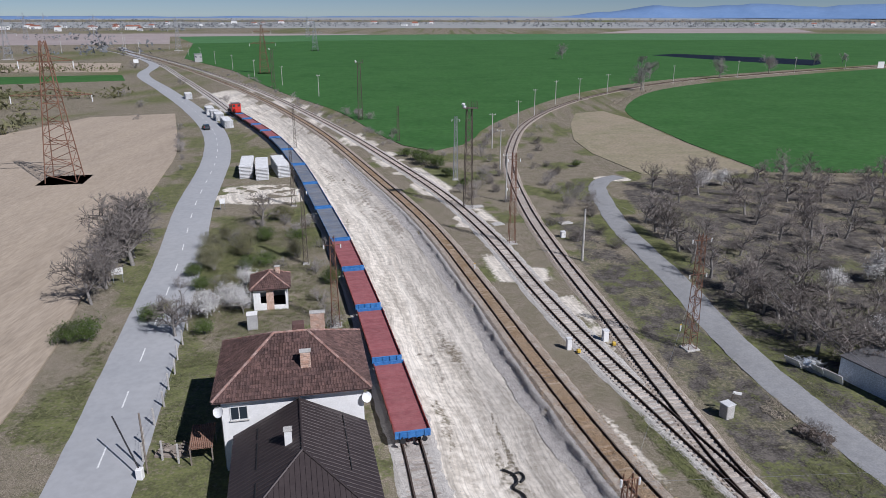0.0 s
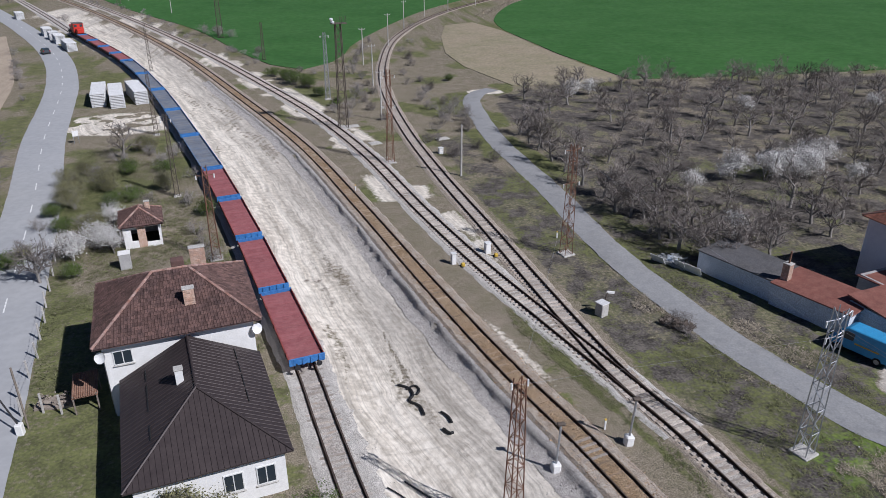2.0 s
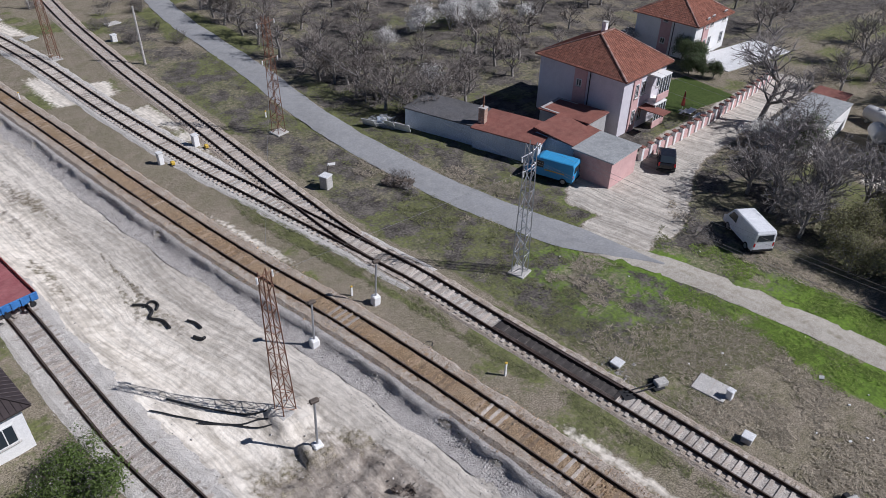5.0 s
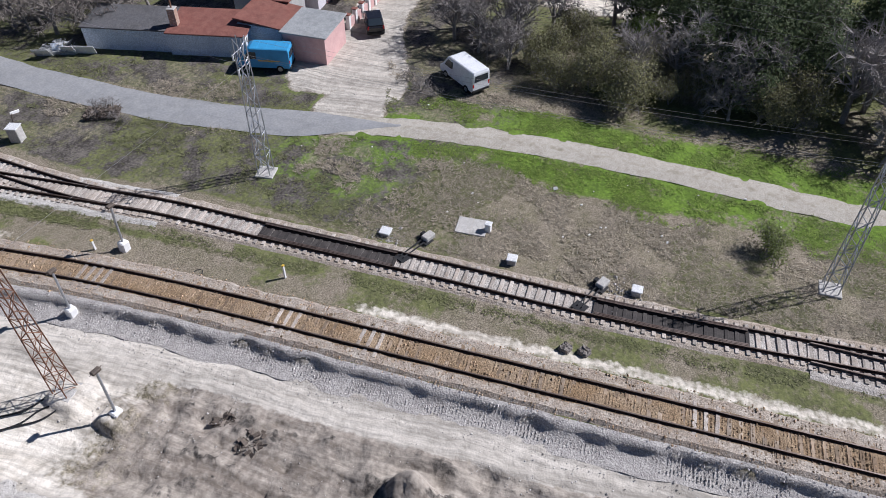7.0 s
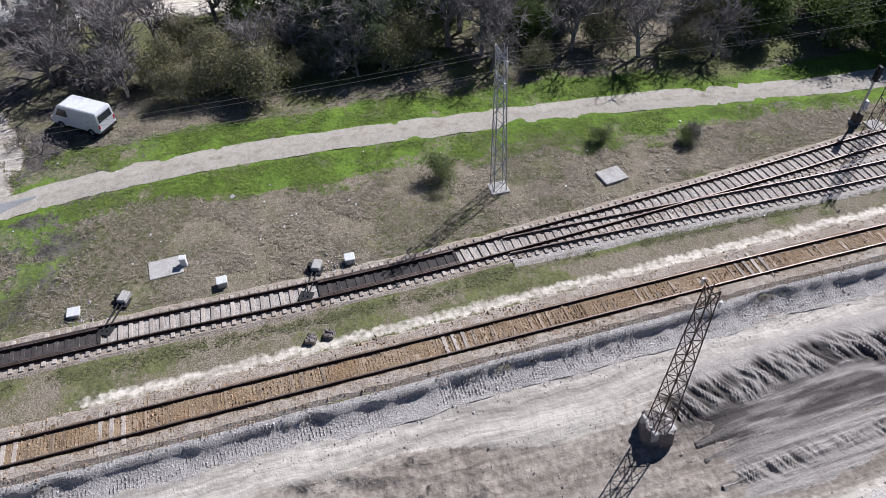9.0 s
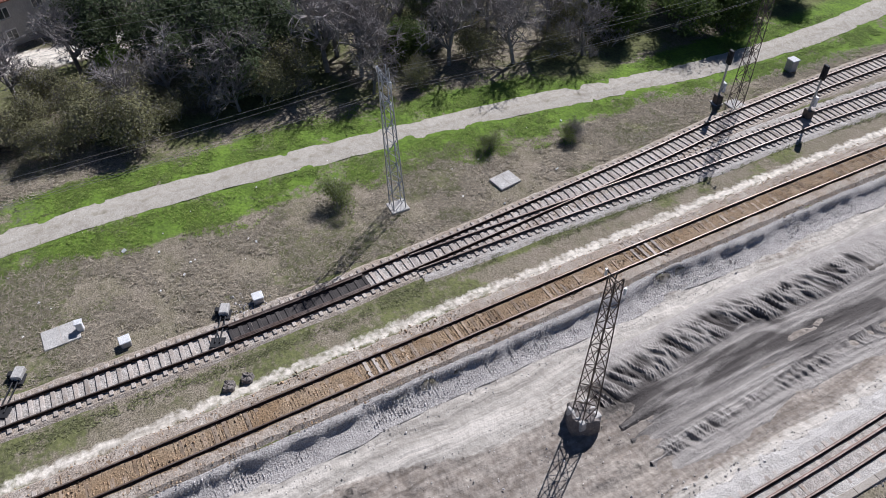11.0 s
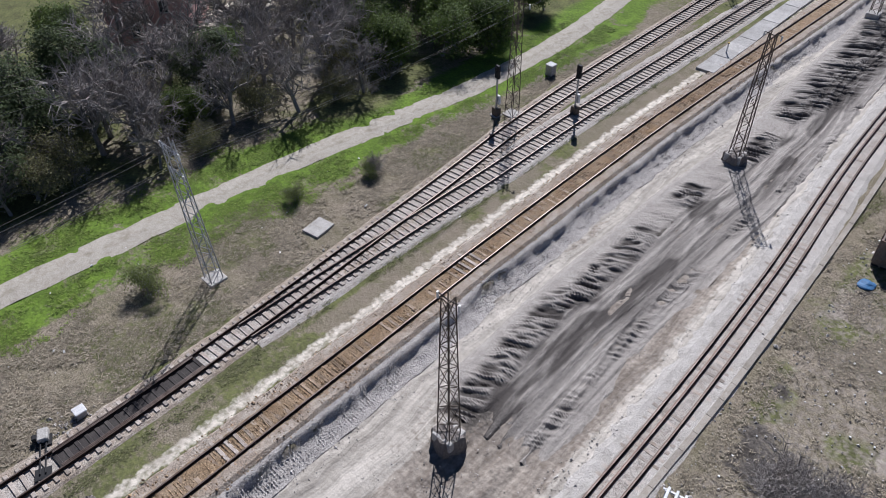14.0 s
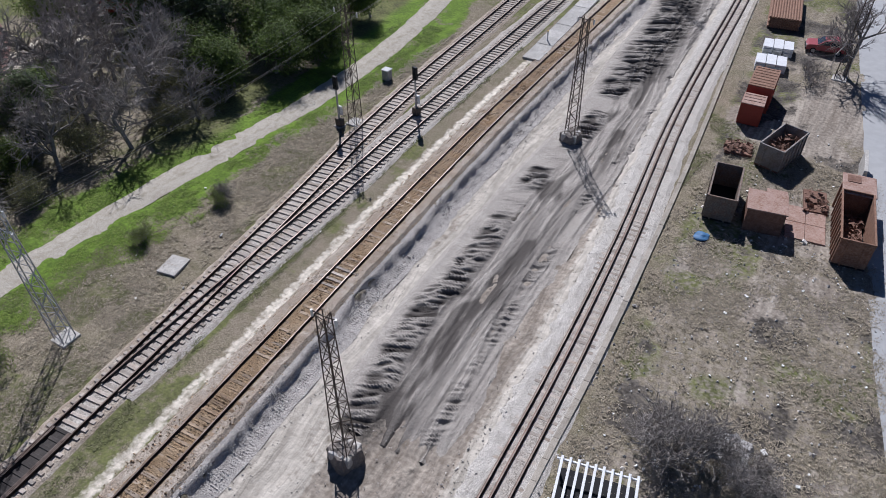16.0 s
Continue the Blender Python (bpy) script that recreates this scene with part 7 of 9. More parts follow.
for x, y in ((-300, 700), (-330, 640), (-230, 560), (-345, 800)):
    post("line_pole", "tall pale pole by the distant road", "pole", x, y, 14, 0.25, "concrete", "poles by the distant road", 1.0)


def small_post(x, y, h, lean, label):
    """A signal-wire post: steel stem in a white concrete foot with a head box."""
    t = thing("lamp_post", label, "post", Matrix.Translation((x, y, gz(x, y))) @ Matrix.Rotation(radians(lean), 4, "Y"), "short steel posts in white feet")
    f = boxbm((-0.3, -0.3, -0.6), (0.3, 0.3, 0.75), 0.08)
    part("foot", f, M["render_white"], t)
    part("stem", barbm((0, 0, 0.7), (0, 0, h), 0.08, 8), M["steel_grey"], t)
    hd = part("head", boxbm((-0.28, -0.16, h), (0.28, 0.16, h + 0.22), 0.05), M["steel_brown"], t)
    part("bracket", barbm((-0.4, 0, h + 0.1), (0.4, 0, h + 0.16), 0.03), M["steel_brown"], hd)


small_post(13.9, 35.6, 3.9, 2, "grey post with a lamp head in a white concrete foot")
small_post(19.5, 36.6, 3.7, 3, "grey post with a lamp head in a white concrete foot")
small_post(9.9, 27.2, 4.2, 2, "grey post with a lamp head on a grassy remnant")


def strand(pts, r, mat, parent):
    """One wire through the points, a single tube."""
    V, F = [], []
    for i, p in enumerate(pts):
        d = (pts[min(i + 1, len(pts) - 1)] - pts[max(i - 1, 0)]).normalized()
        u = d.orthogonal().normalized()
        u = Vector((-d.y, d.x, 0)).normalized()
        w = d.cross(u)
        V += [p + (u * math.cos(k * math.tau / 3) + w * math.sin(k * math.tau / 3)) * r for k in range(3)]
        if i:
            F += [(3 * i - 3 + k, 3 * i - 3 + (k + 1) % 3, 3 * i + (k + 1) % 3, 3 * i + k) for k in range(3)]
    return pymesh("wire", V, F, mat, parent)


def wires():
    lines = thing("overhead_wires", "thin bright overhead wires sagging between the masts", "wires")
    tops = [(31.0, 33.6), (39.5, -6.5), (44.6, -38.4), (56.5, -84)]
    for off, z in ((-1.2, 11.0), (0.0, 11.4), (1.2, 11.0), (0.8, 9.5)):
        for (x0, y0), (x1, y1) in zip(tops[:-1], tops[1:]):
            strand([Vector((x0 + (x1 - x0) * k / 12 + off, y0 + (y1 - y0) * k / 12, z - 2.0 * k / 12 * (1 - k / 12))) for k in range(13)], 0.009, M["wire"], lines)
    # high line over the wood and the tracks
    for x0, z in ((53, 12.5), (55, 12.8), (57, 12.5)):
        strand([Vector((x0 - 9 + 22 * k / 20, 36 - 150 * k / 20, z - 4.8 * k / 20 * (1 - k / 20))) for k in range(21)], 0.009, M["wire"], lines)
    for a, b in (((9.6, 31.0, 10.2), (31.0, 33.6, 9.3)), ((9.6, 31.0, 10.2), (25.6, 67.2, 8.2)), ((31.0, 33.6, 9.3), (25.6, 67.2, 11.5)), ((25.6, 67.2, 11.5), (10.4, 103, 12.8))):
        strand([Vector(a), Vector(b)], 0.008, M["wire"], lines)


wires()


# ---- signals and trackside equipment ----
def signal(x, y, h, label):
    t = thing("railway_signal", label, "railway signal", Matrix.Translation((x, y, 0)), "railway signals")
    part("post", barbm((0, 0, -0.2), (0, 0, h), 0.09, 8), M["steel_grey"], t)
    hd = part("signal_head", boxbm((-0.26, -0.14, h - 0.2), (0.26, 0.14, h + 1.1), 0.05), M["wagon_under"], t)
    for k in range(3):
        part("signal_lens", barbm((0, 0.13, h + 0.05 + 0.38 * k), (0, 0.24, h + 0.05 + 0.38 * k), 0.13, 10), M["wagon_under"], hd)
    part("relay_box", boxbm((-0.4, -0.3, 0.0), (0.3, 0.3, 0.9), 0.05), M["steel_brown"], t)
    part("cabinet", boxbm((-0.25, -0.35, 1.2), (0.25, -0.1, 2.1), 0.04), M["render_white"], t)
    part("footing", boxbm((-0.45, -0.45, -0.3), (0.45, 0.45, 0.12), 0.04), M["concrete"], t)


signal(41.1, -43.2, 4.0, "black-headed railway signal between the tracks")
signal(45.3, -37.0, 4.1, "black-headed railway signal beside the switch")


def cabinet(x, y, s, h, rot, label, mat="concrete", cat="cabinet"):
    t = thing("relay_cabinet", label, cat, Matrix.Translation((x, y, 0)) @ Matrix.Rotation(radians(rot), 4, "Z"))
    part("body", boxbm((-s / 2, -s / 2, -0.1), (s / 2, s / 2, h), 0.05), M[mat], t)
    part("lid", boxbm((-s / 2 - 0.05, -s / 2 - 0.05, h), (s / 2 + 0.05, s / 2 + 0.05, h + 0.08), 0.03), M["concrete_new"], t)
    return t


cabinet(31.5, 12.8, 0.62, 0.42, 15, "squat pale concrete cable box in the grass")
cabinet(32.9, 4.5, 0.62, 0.42, 10, "squat pale concrete cable box in the grass")
cabinet(29.7, 21.8, 0.7, 0.28, 10, "low pale concrete cable box by the rails")
cabinet(33.5, 15.6, 0.4, 0.7, 5, "small white marker box on a slab", "render_white")
cabinet(48.4, -46.7, 0.8, 1.1, 10, "grey equipment cabinet in the grass", "concrete")
cabinet(24.4, 53.9, 0.9, 1.3, 25, "grey concrete cabinet beside the switch", "concrete")
cabinet(17.2, 69, 0.6, 1.2, 10, "white trackside relay cabinet on the gravel", "render_white")
cabinet(13.0, 67, 0.5, 1.2, 10, "white trackside relay cabinet on the gravel", "render_white")
cabinet(18.6, 106, 0.7, 0.9, 10, "white trackside relay cabinet on the gravel", "render_white")
for x, y in ((17.9, 67.9), (13.9, 66.2)):
    t = thing("switch_lamp", "small yellow-hooded switch lamp", "switch lamp", Matrix.Translation((x, y, 0)))
    part("body", boxbm((-0.2, -0.2, -0.05), (0.2, 0.2, 0.4), 0.08), M["yellow"], t)
    part("foot", boxbm((-0.3, -0.3, -0.1), (0.3, 0.3, 0.06)), M["wagon_under"], t)
t = thing("level_post", "short signal arm post with a white top beside the lane", "post", Matrix.Translation((24.6, 54.4, 0)) @ Matrix.Rotation(0.2, 4, "Y"))
part("stem", barbm((0, 0, -0.1), (0, 0, 2.1), 0.06, 8), M["steel_brown"], t)
part("plate", boxbm((-0.1, -0.04, 2.0), (0.7, 0.04, 2.25), 0.02), M["render_white"], t)


def switch_machine(x, y, rot):
    t = thing("switch_machine", "oily black point machine with rods beside the rails", "switch machine", Matrix.Translation((x, y, 0.1)) @ Matrix.Rotation(radians(rot), 4, "Z"), "switch machines")
    part("casing", boxbm((1.0, -0.3, 0), (1.9, 0.3, 0.4), 0.06), M["concrete"], t)
    part("motor", boxbm((1.2, 0.3, 0), (1.6, 0.6, 0.35), 0.05), M["wagon_under"], t)
    for yy in (-0.15, 0.15):
        part("rod", barbm((-1.2, yy, 0.16), (1.1, yy, 0.16), 0.045, 6), M["wagon_under"], t)
    for xx in (-1.15, 1.15):
        part("tie_plate", boxbm((xx - 0.4, -0.45, 0.02), (xx + 0.4, 0.45, 0.1), 0.02), M["wagon_under"], t)


switch_machine(29.25, 19.2, -13)
switch_machine(31.0, 7.0, -13)


def oiled_bay(y0, y1, label):
    """Where points have been greased: black sleepers and tongues between the running rails."""
    pos, d = spline(CURVE, 0.62)
    sel = [i for i in range(len(pos)) if y0 < pos[i][1] < y1]
    t = thing("switch_blades", label, "railway switch", kind="structure")
    me = sleeper_data("oiled_sleeper", M["sleeper_oiled"], 1.3)
    for i in sel:
        o = new("oiled_sleeper", me)
        o.parent = t
        o.matrix_basis = Matrix.Translation((pos[i][0], pos[i][1], 0.108)) @ Matrix.Rotation(math.atan2(d[i][1], d[i][0]) + math.pi / 2, 4, "Z")
    nrm = np.stack([-d[sel][:, 1], d[sel][:, 0]], 1)
    k = len(sel)
    V = np.concatenate([np.column_stack([pos[sel] + nrm * o, np.full(k, z)]) for o, z in ((-0.70, 0.12), (-0.35, 0.15), (0, 0.155), (0.35, 0.15), (0.70, 0.12))])
    pymesh("greased_bed", V, [(j * k + i + 1, j * k + i, (j + 1) * k + i, (j + 1) * k + i + 1) for j in range(4) for i in range(k - 1)], M["sleeper_oiled"], t)
    for off in (-0.56, 0.56, -0.66, 0.62):
        rail_mesh("switch_tongue", pos[sel], d[sel], off, M["rail_rust"], 0.19, t)


oiled_bay(19.5, 29.5, "greased black switch tongues and sleepers")
oiled_bay(-3.0, 6.8, "greased black switch tongues and sleepers")


def slab(x, y, w, d, rot, label):
    t = thing("concrete_slab", label, "slab", Matrix.Translation((x, y, 0)) @ Matrix.Rotation(radians(rot), 4, "Z"))
    part("plate", boxbm((-w / 2, -d / 2, -0.1), (w / 2, d / 2, 0.13), 0.03), M["concrete"], t)
    part("crack_joint", boxbm((-w / 2 + 0.05, -0.02, 0.13), (w / 2 - 0.05, 0.02, 0.134)), M["sleeper_grey"], t)


slab(33.3, 16.8, 1.7, 2.2, 15, "cracked pale concrete slab lying in the grass")
slab(40.2, -15.3, 1.6, 2.0, 20, "cracked pale concrete slab lying in the grass")
slab(9.0, 113.2, 2.0, 1.6, 20, "pale concrete cover slab beside the tracks")
slab(20.3, 113.9, 2.2, 1.4, 20, "pale concrete cover slab beside the curve")
slab(6.0, 124.5, 2.4, 1.6, 10, "concrete base at the tower's foot")


def white_marker(x, y, h, label):
    t = thing("marker_post", label, "marker post", Matrix.Translation((x, y, gz(x, y))))
    part("stem", boxbm((-0.07, -0.05, -0.1), (0.07, 0.05, h), 0.01), M["render_white"], t)
    part("head", boxbm((-0.09, -0.07, h), (0.09, 0.07, h + 0.1), 0.01), M["yellow"], t)


white_marker(22.8, 25.3, 1.1, "short white marker post with a yellow top")
white_marker(26.0, 71.5, 0.7, "short white marker post")
white_marker(18.5, 38.4, 0.8, "short white marker post by a dug hole")
white_marker(4.3, 91.0, 0.9, "short white marker post beside the main line")
white_marker(40.6, -65, 1.3, "short white marker post on the far platform")

# cable ring and small rubble beside the main line
t = thing("wire_loop", "loop of dark wire on the white gravel", "wire loop", Matrix.Translation((20.2, 30.6, 0.06)))
bm = bmesh.new()
for k in range(14):
    a, b = k * math.tau / 14, (k + 1) * math.tau / 14
    bar(bm, (0.35 * math.cos(a), 0.3 * math.sin(a), 0.03), (0.35 * math.cos(b), 0.3 * math.sin(b), 0.03), 0.03, 4)
part("loop", bm, M["black_cable"], t)


# loose rail in the siding
pos, d = spline(WAGON, 1.0)
sel = (pos[:, 1] < 16) & (pos[:, 1] > -100)
t = thing("loose_rails", "rusty loose rail lying inside the siding", "rail")
rail_mesh("rail", pos[sel], d[sel], 0.18, M["rust"], 0.14, t)


# platform kerb
def kerb():
    k = thing("platform_kerb", "long pale concrete platform kerb", "kerb", kind="structure")
    pos, d = spline(KERB, 1.6)
    bm = boxbm((-0.797, -0.2, -0.2), (0.797, 0.2, 0.16), 0.02)
    me = bpy.data.meshes.new("kerb_stone")
    bm.to_mesh(me)
    bm.free()
    me.materials.append(M["kerb_stone"])
    rng = random.Random(2)
    for p, q in zip(pos, d):
        o = new("kerb_stone", me)
        o.parent = k
        o.matrix_basis = Matrix.Translation((p[0], p[1], rng.uniform(-0.02, 0.02))) @ Matrix.Rotation(math.atan2(q[1], q[0]) + rng.uniform(-0.01, 0.01), 4, "Z")


kerb()
t = thing("far_platform", "pale concrete island platform between the far tracks", "platform", kind="structure")
pos, d = spline([(39.6, -61), (41.5, -70), (43.6, -80), (47.5, -100)], 2.0)
bm = boxbm((-1.0, -1.0, -0.1), (1.0, 1.0, 0.25), 0.02)
me = bpy.data.meshes.new("platform_slab")
bm.to_mesh(me)
bm.free()
me.materials.append(M["platform_worn"])
for p, q in zip(pos, d):
    o = new("platform_slab", me)
    o.parent = t
    o.matrix_basis = Matrix.Translation((*p, -0.02 * (len(t.children) % 3))) @ Matrix.Rotation(math.atan2(q[1], q[0]) + 0.012 * (len(t.children) % 4 - 1.5), 4, "Z")


# ---- vehicles ----
def vehicle(name, label, x, y, rot, L, W, H, paint, profile, windows, wheel_r=0.33, category="car"):
    """Body from a side profile, rounded; wheels, glass and lamps as parts. x runs forward."""
    t = thing(name, label, category, Matrix.Translation((x, y, 0.1)) @ Matrix.Rotation(radians(rot), 4, "Z"))
    bm = bmesh.new()
    rows = []
    ys = ((-W / 2, 0.0), (-W / 2 + 0.10, 0.06), (W / 2 - 0.10, 0.06), (W / 2, 0.0))
    n = len(profile)
    for yy, grow in ys:
        row = []
        for px, pz in profile:
            tuck = 0.10 * max(0.0, (pz - 0.55 * H) / (0.45 * H)) if pz > 0.55 * H else 0.0
            row.append(bm.verts.new((px * (1 if grow else 0.985), yy * (1 - tuck), pz + (grow if pz > 0.8 * H else 0.0))))
        rows.append(row)
    for a, b in zip(rows[:-1], rows[1:]):
        for i in range(n):
            bm.faces.new((a[i], a[(i + 1) % n], b[(i + 1) % n], b[i]))
    bm.faces.new(rows[0][::-1])
    bm.faces.new(rows[-1])
    bmesh.ops.recalc_face_normals(bm, faces=bm.faces)
    body = part("body", bm, paint, t)
    for x0, z0, x1, z1, slant in windows:
        for s in (-1, 1):
            wt = 0.10 * max(0.0, (z1 - 0.55 * H) / (0.45 * H))
            wb = 0.10 * max(0.0, (z0 - 0.55 * H) / (0.45 * H))
            g = bmesh.new()
            pts = [(x0, s * (W / 2 * (1 - wb) + 0.012), z0), (x1, s * (W / 2 * (1 - wb) + 0.012), z0), (x1 - slant, s * (W / 2 * (1 - wt) + 0.012), z1), (x0, s * (W / 2 * (1 - wt) + 0.012), z1)]
            q = [g.verts.new(p) for p in pts] + [g.verts.new((p[0], p[1] - s * 0.03, p[2])) for p in pts]
            for f in ((0, 1, 2, 3), (7, 6, 5, 4), (0, 4, 5, 1), (1, 5, 6, 2), (2, 6, 7, 3), (3, 7, 4, 0)):
                g.faces.new([q[i] for i in f])
            part("side_window", g, M["glass"], body)
    front, rear = max(p[0] for p in profile), min(p[0] for p in profile)
    for s in (-1, 1):
        part("headlight", boxbm((front - 0.06, s * W * 0.36 - 0.14, 0.62), (front + 0.015, s * W * 0.36 + 0.14, 0.8), 0.02), M["lamp_clear"], body)
        part("tail_light", boxbm((rear - 0.015, s * W * 0.43 - 0.07, 0.75), (rear + 0.05, s * W * 0.43 + 0.07, 1.1), 0.01), M["lamp_red"], body)
        for wx in (-L * 0.31, L * 0.31):
            wh = part("wheel", barbm((wx, s * (W / 2 - 0.2), wheel_r - 0.1), (wx, s * (W / 2 + 0.01), wheel_r - 0.1), wheel_r, 16), M["rubber"], t)
            part("rim", barbm((wx, s * (W / 2 + 0.005), wheel_r - 0.1), (wx, s * (W / 2 + 0.025), wheel_r - 0.1), wheel_r * 0.6, 12), M["chrome"], wh)
    part("front_bumper", boxbm((front - 0.1, -W * 0.48, 0.25), (front + 0.06, W * 0.48, 0.48), 0.04), M["rubber"], t)
    part("rear_bumper", boxbm((rear - 0.06, -W * 0.48, 0.25), (rear + 0.1, W * 0.48, 0.48), 0.04), M["rubber"], t)
    return t, body


def screens(body, W, quads):
    for pts in quads:
        g = bmesh.new()
        top = [g.verts.new(p) for p in pts]
        low = [g.verts.new((p[0] + (-0.03 if p[0] > 0 else 0.03), p[1], p[2] - 0.02)) for p in pts]
        g.faces.new(top)
        g.faces.new(low[::-1])
        for i in range(4):
            g.faces.new((top[i], low[i], low[(i + 1) % 4], top[(i + 1) % 4]))
        bmesh.ops.recalc_face_normals(g, faces=g.faces)
        part("windscreen" if pts[0][0] > 0 else "rear_window", g, M["glass"], body)


def panel_van(x, y, rot, label, paint):
    prof = [(-2.5, 0.35), (2.45, 0.35), (2.5, 0.85), (2.1, 1.1), (1.45, 1.95), (1.1, 2.12), (-2.4, 2.12), (-2.5, 1.9)]
    t, b = vehicle("van", label, x, y, rot, 5.0, 1.95, 2.12, paint, prof, ((0.55, 1.2, 1.75, 1.85, 0.45),), 0.36, "van")
    screens(b, 1.95, [((2.1, -0.8, 1.14), (2.1, 0.8, 1.14), (1.5, 0.72, 1.94), (1.5, -0.72, 1.94)), ((-2.52, -0.75, 1.25), (-2.52, 0.75, 1.25), (-2.52, 0.68, 1.85), (-2.52, -0.68, 1.85))])
    for k in range(4):
        part("roof_rib", boxbm((-2.1 + k * 0.85, -0.7, 2.17), (-2.05 + k * 0.85, 0.7, 2.2), 0.01), paint, b)
    return t


def small_car(name, label, x, y, rot, paint):
    prof = [(-2.05, 0.3), (2.05, 0.3), (2.1, 0.7), (1.9, 0.85), (0.95, 0.95), (0.3, 1.4), (-1.2, 1.45), (-1.85, 1.0), (-2.1, 0.9)]
    t, b = vehicle(name, label, x, y, rot, 4.2, 1.75, 1.45, paint, prof, ((-1.3, 0.95, -0.3, 1.35, 0.0), (-0.22, 0.95, 0.75, 1.35, 0.5)))
    screens(b, 1.75, [((0.98, -0.75, 0.97), (0.98, 0.75, 0.97), (0.33, 0.65, 1.44), (0.33, -0.65, 1.44)), ((-1.86, -0.7, 1.06), (-1.86, 0.7, 1.06), (-1.24, 0.62, 1.5), (-1.24, -0.62, 1.5))])
    return t


panel_van(50.4, 26.5, 64, "white panel van parked nose-first in the scrub", M["car_white"])
bv = panel_van(43.6, 43.8, 115, "sky-blue panel van parked by the sheds", M["car_blue"])
part("stripe", boxbm((-1.6, 0.985, 1.0), (0.4, 1.0, 1.12)), M["yellow"], bv)
small_car("car", "black car parked at the garage corner", 55.0, 39.3, 40, M["car_black"])
small_car("car", "dark grey car on the country road", -71.0, 214.5, 118, M["car_grey"])
small_car("car", "dull red car parked by the scrap yard", 15.6, -83.0, 20, M["car_red"])


# ---- scrap yard ----
def open_skip(x, y, rot, L, W, H, label, mat, inside, ribs=6, group="scrap containers", fill=None):
    t = thing("open_container", label, "container", Matrix.Translation((x, y, 0)) @ Matrix.Rotation(radians(rot), 4, "Z"), group)
    part("floor", boxbm((-L / 2, -W / 2, 0.1), (L / 2, W / 2, 0.25)), M[inside], t)
    for lo, hi in (((-L / 2, -W / 2, 0.25), (L / 2, -W / 2 + 0.08, H)), ((-L / 2, W / 2 - 0.08, 0.25), (L / 2, W / 2, H)), ((-L / 2, -W / 2 + 0.08, 0.25), (-L / 2 + 0.08, W / 2 - 0.08, H)), ((L / 2 - 0.08, -W / 2 + 0.08, 0.25), (L / 2, W / 2 - 0.08, H))):
        part("side", boxbm(lo, hi, 0.01), M[mat], t)
    for s in (-1, 1):
        for k in range(ribs):
            xx = -L / 2 + (k + 0.5) * L / ribs
            lo, hi = sorted((s * W / 2, s * (W / 2 + 0.09)))
            part("rib", boxbm((xx - 0.06, lo, 0.15), (xx + 0.06, hi, H - 0.1)), M[mat], t)
        part("rim", boxbm((-L / 2 - 0.03, s * (W / 2 - 0.02) - 0.07, H), (L / 2 + 0.03, s * (W / 2 - 0.02) + 0.07, H + 0.1), 0.02), M[mat], t)
        part("rim", boxbm((s * (L / 2 - 0.02) - 0.07, -W / 2 + 0.1, H), (s * (L / 2 - 0.02) + 0.07, W / 2 - 0.1, H + 0.1), 0.02), M[mat], t)
        for k in (-0.5, 0.5):
            lo, hi = sorted((s * L / 2, s * (L / 2 + 0.08)))
            part("end_rib", boxbm((lo, k * W * 0.5 - 0.06, 0.15), (hi, k * W * 0.5 + 0.06, H - 0.1)), M[mat], t)
    if fill:
        heap(x, y, rot, L - 0.3, W - 0.3, 0.26, H * fill, "tangled rusty scrap filling the container")
    return t


def heap(x, y, rot, L, W, z0, top, label, n=140, mats=("rust", "steel_brown", "rust_orange"), white=0.04):
    """Loose scrap: many bent bars and plates piled up, in one mesh."""
    rng = random.Random(int(abs(x * 31 + y * 7)))
    bm = bmesh.new()
    for i in range(n):
        px, py = rng.uniform(-L / 2, L / 2) * 0.9, rng.uniform(-W / 2, W / 2) * 0.9
        hz = z0 + (top - z0) * (1 - (abs(px) / L) ** 2) * rng.uniform(0.2, 1.0)
        a = rng.uniform(0, 6.28)
        le = rng.uniform(0.2, 0.9)
        if rng.random() < 0.6:
            bar(bm, (px, py, hz), (px + math.cos(a) * le * 0.5, py + math.sin(a) * le * 0.5, hz + rng.uniform(-0.15, 0.2)), rng.uniform(0.02, 0.05), 4)
        else:
            box(bm, (-0.2, -0.14, -0.02), (0.2, 0.14, 0.02), 0, Matrix.Translation((px, py, hz)) @ Euler((rng.gauss(0, 0.5), rng.gauss(0, 0.5), a)).to_matrix().to_4x4())
    box(bm, (-L * 0.45, -W * 0.45, z0), (L * 0.45, W * 0.45, z0 + (top - z0) * 0.35), 0)
    bm.transform(Matrix.Translation((x, y, 0)) @ Matrix.Rotation(radians(rot), 4, "Z"))
    return tagged(part("scrap_heap", bm, M[mats[0]], None), label, "scrap", kind="stuff")


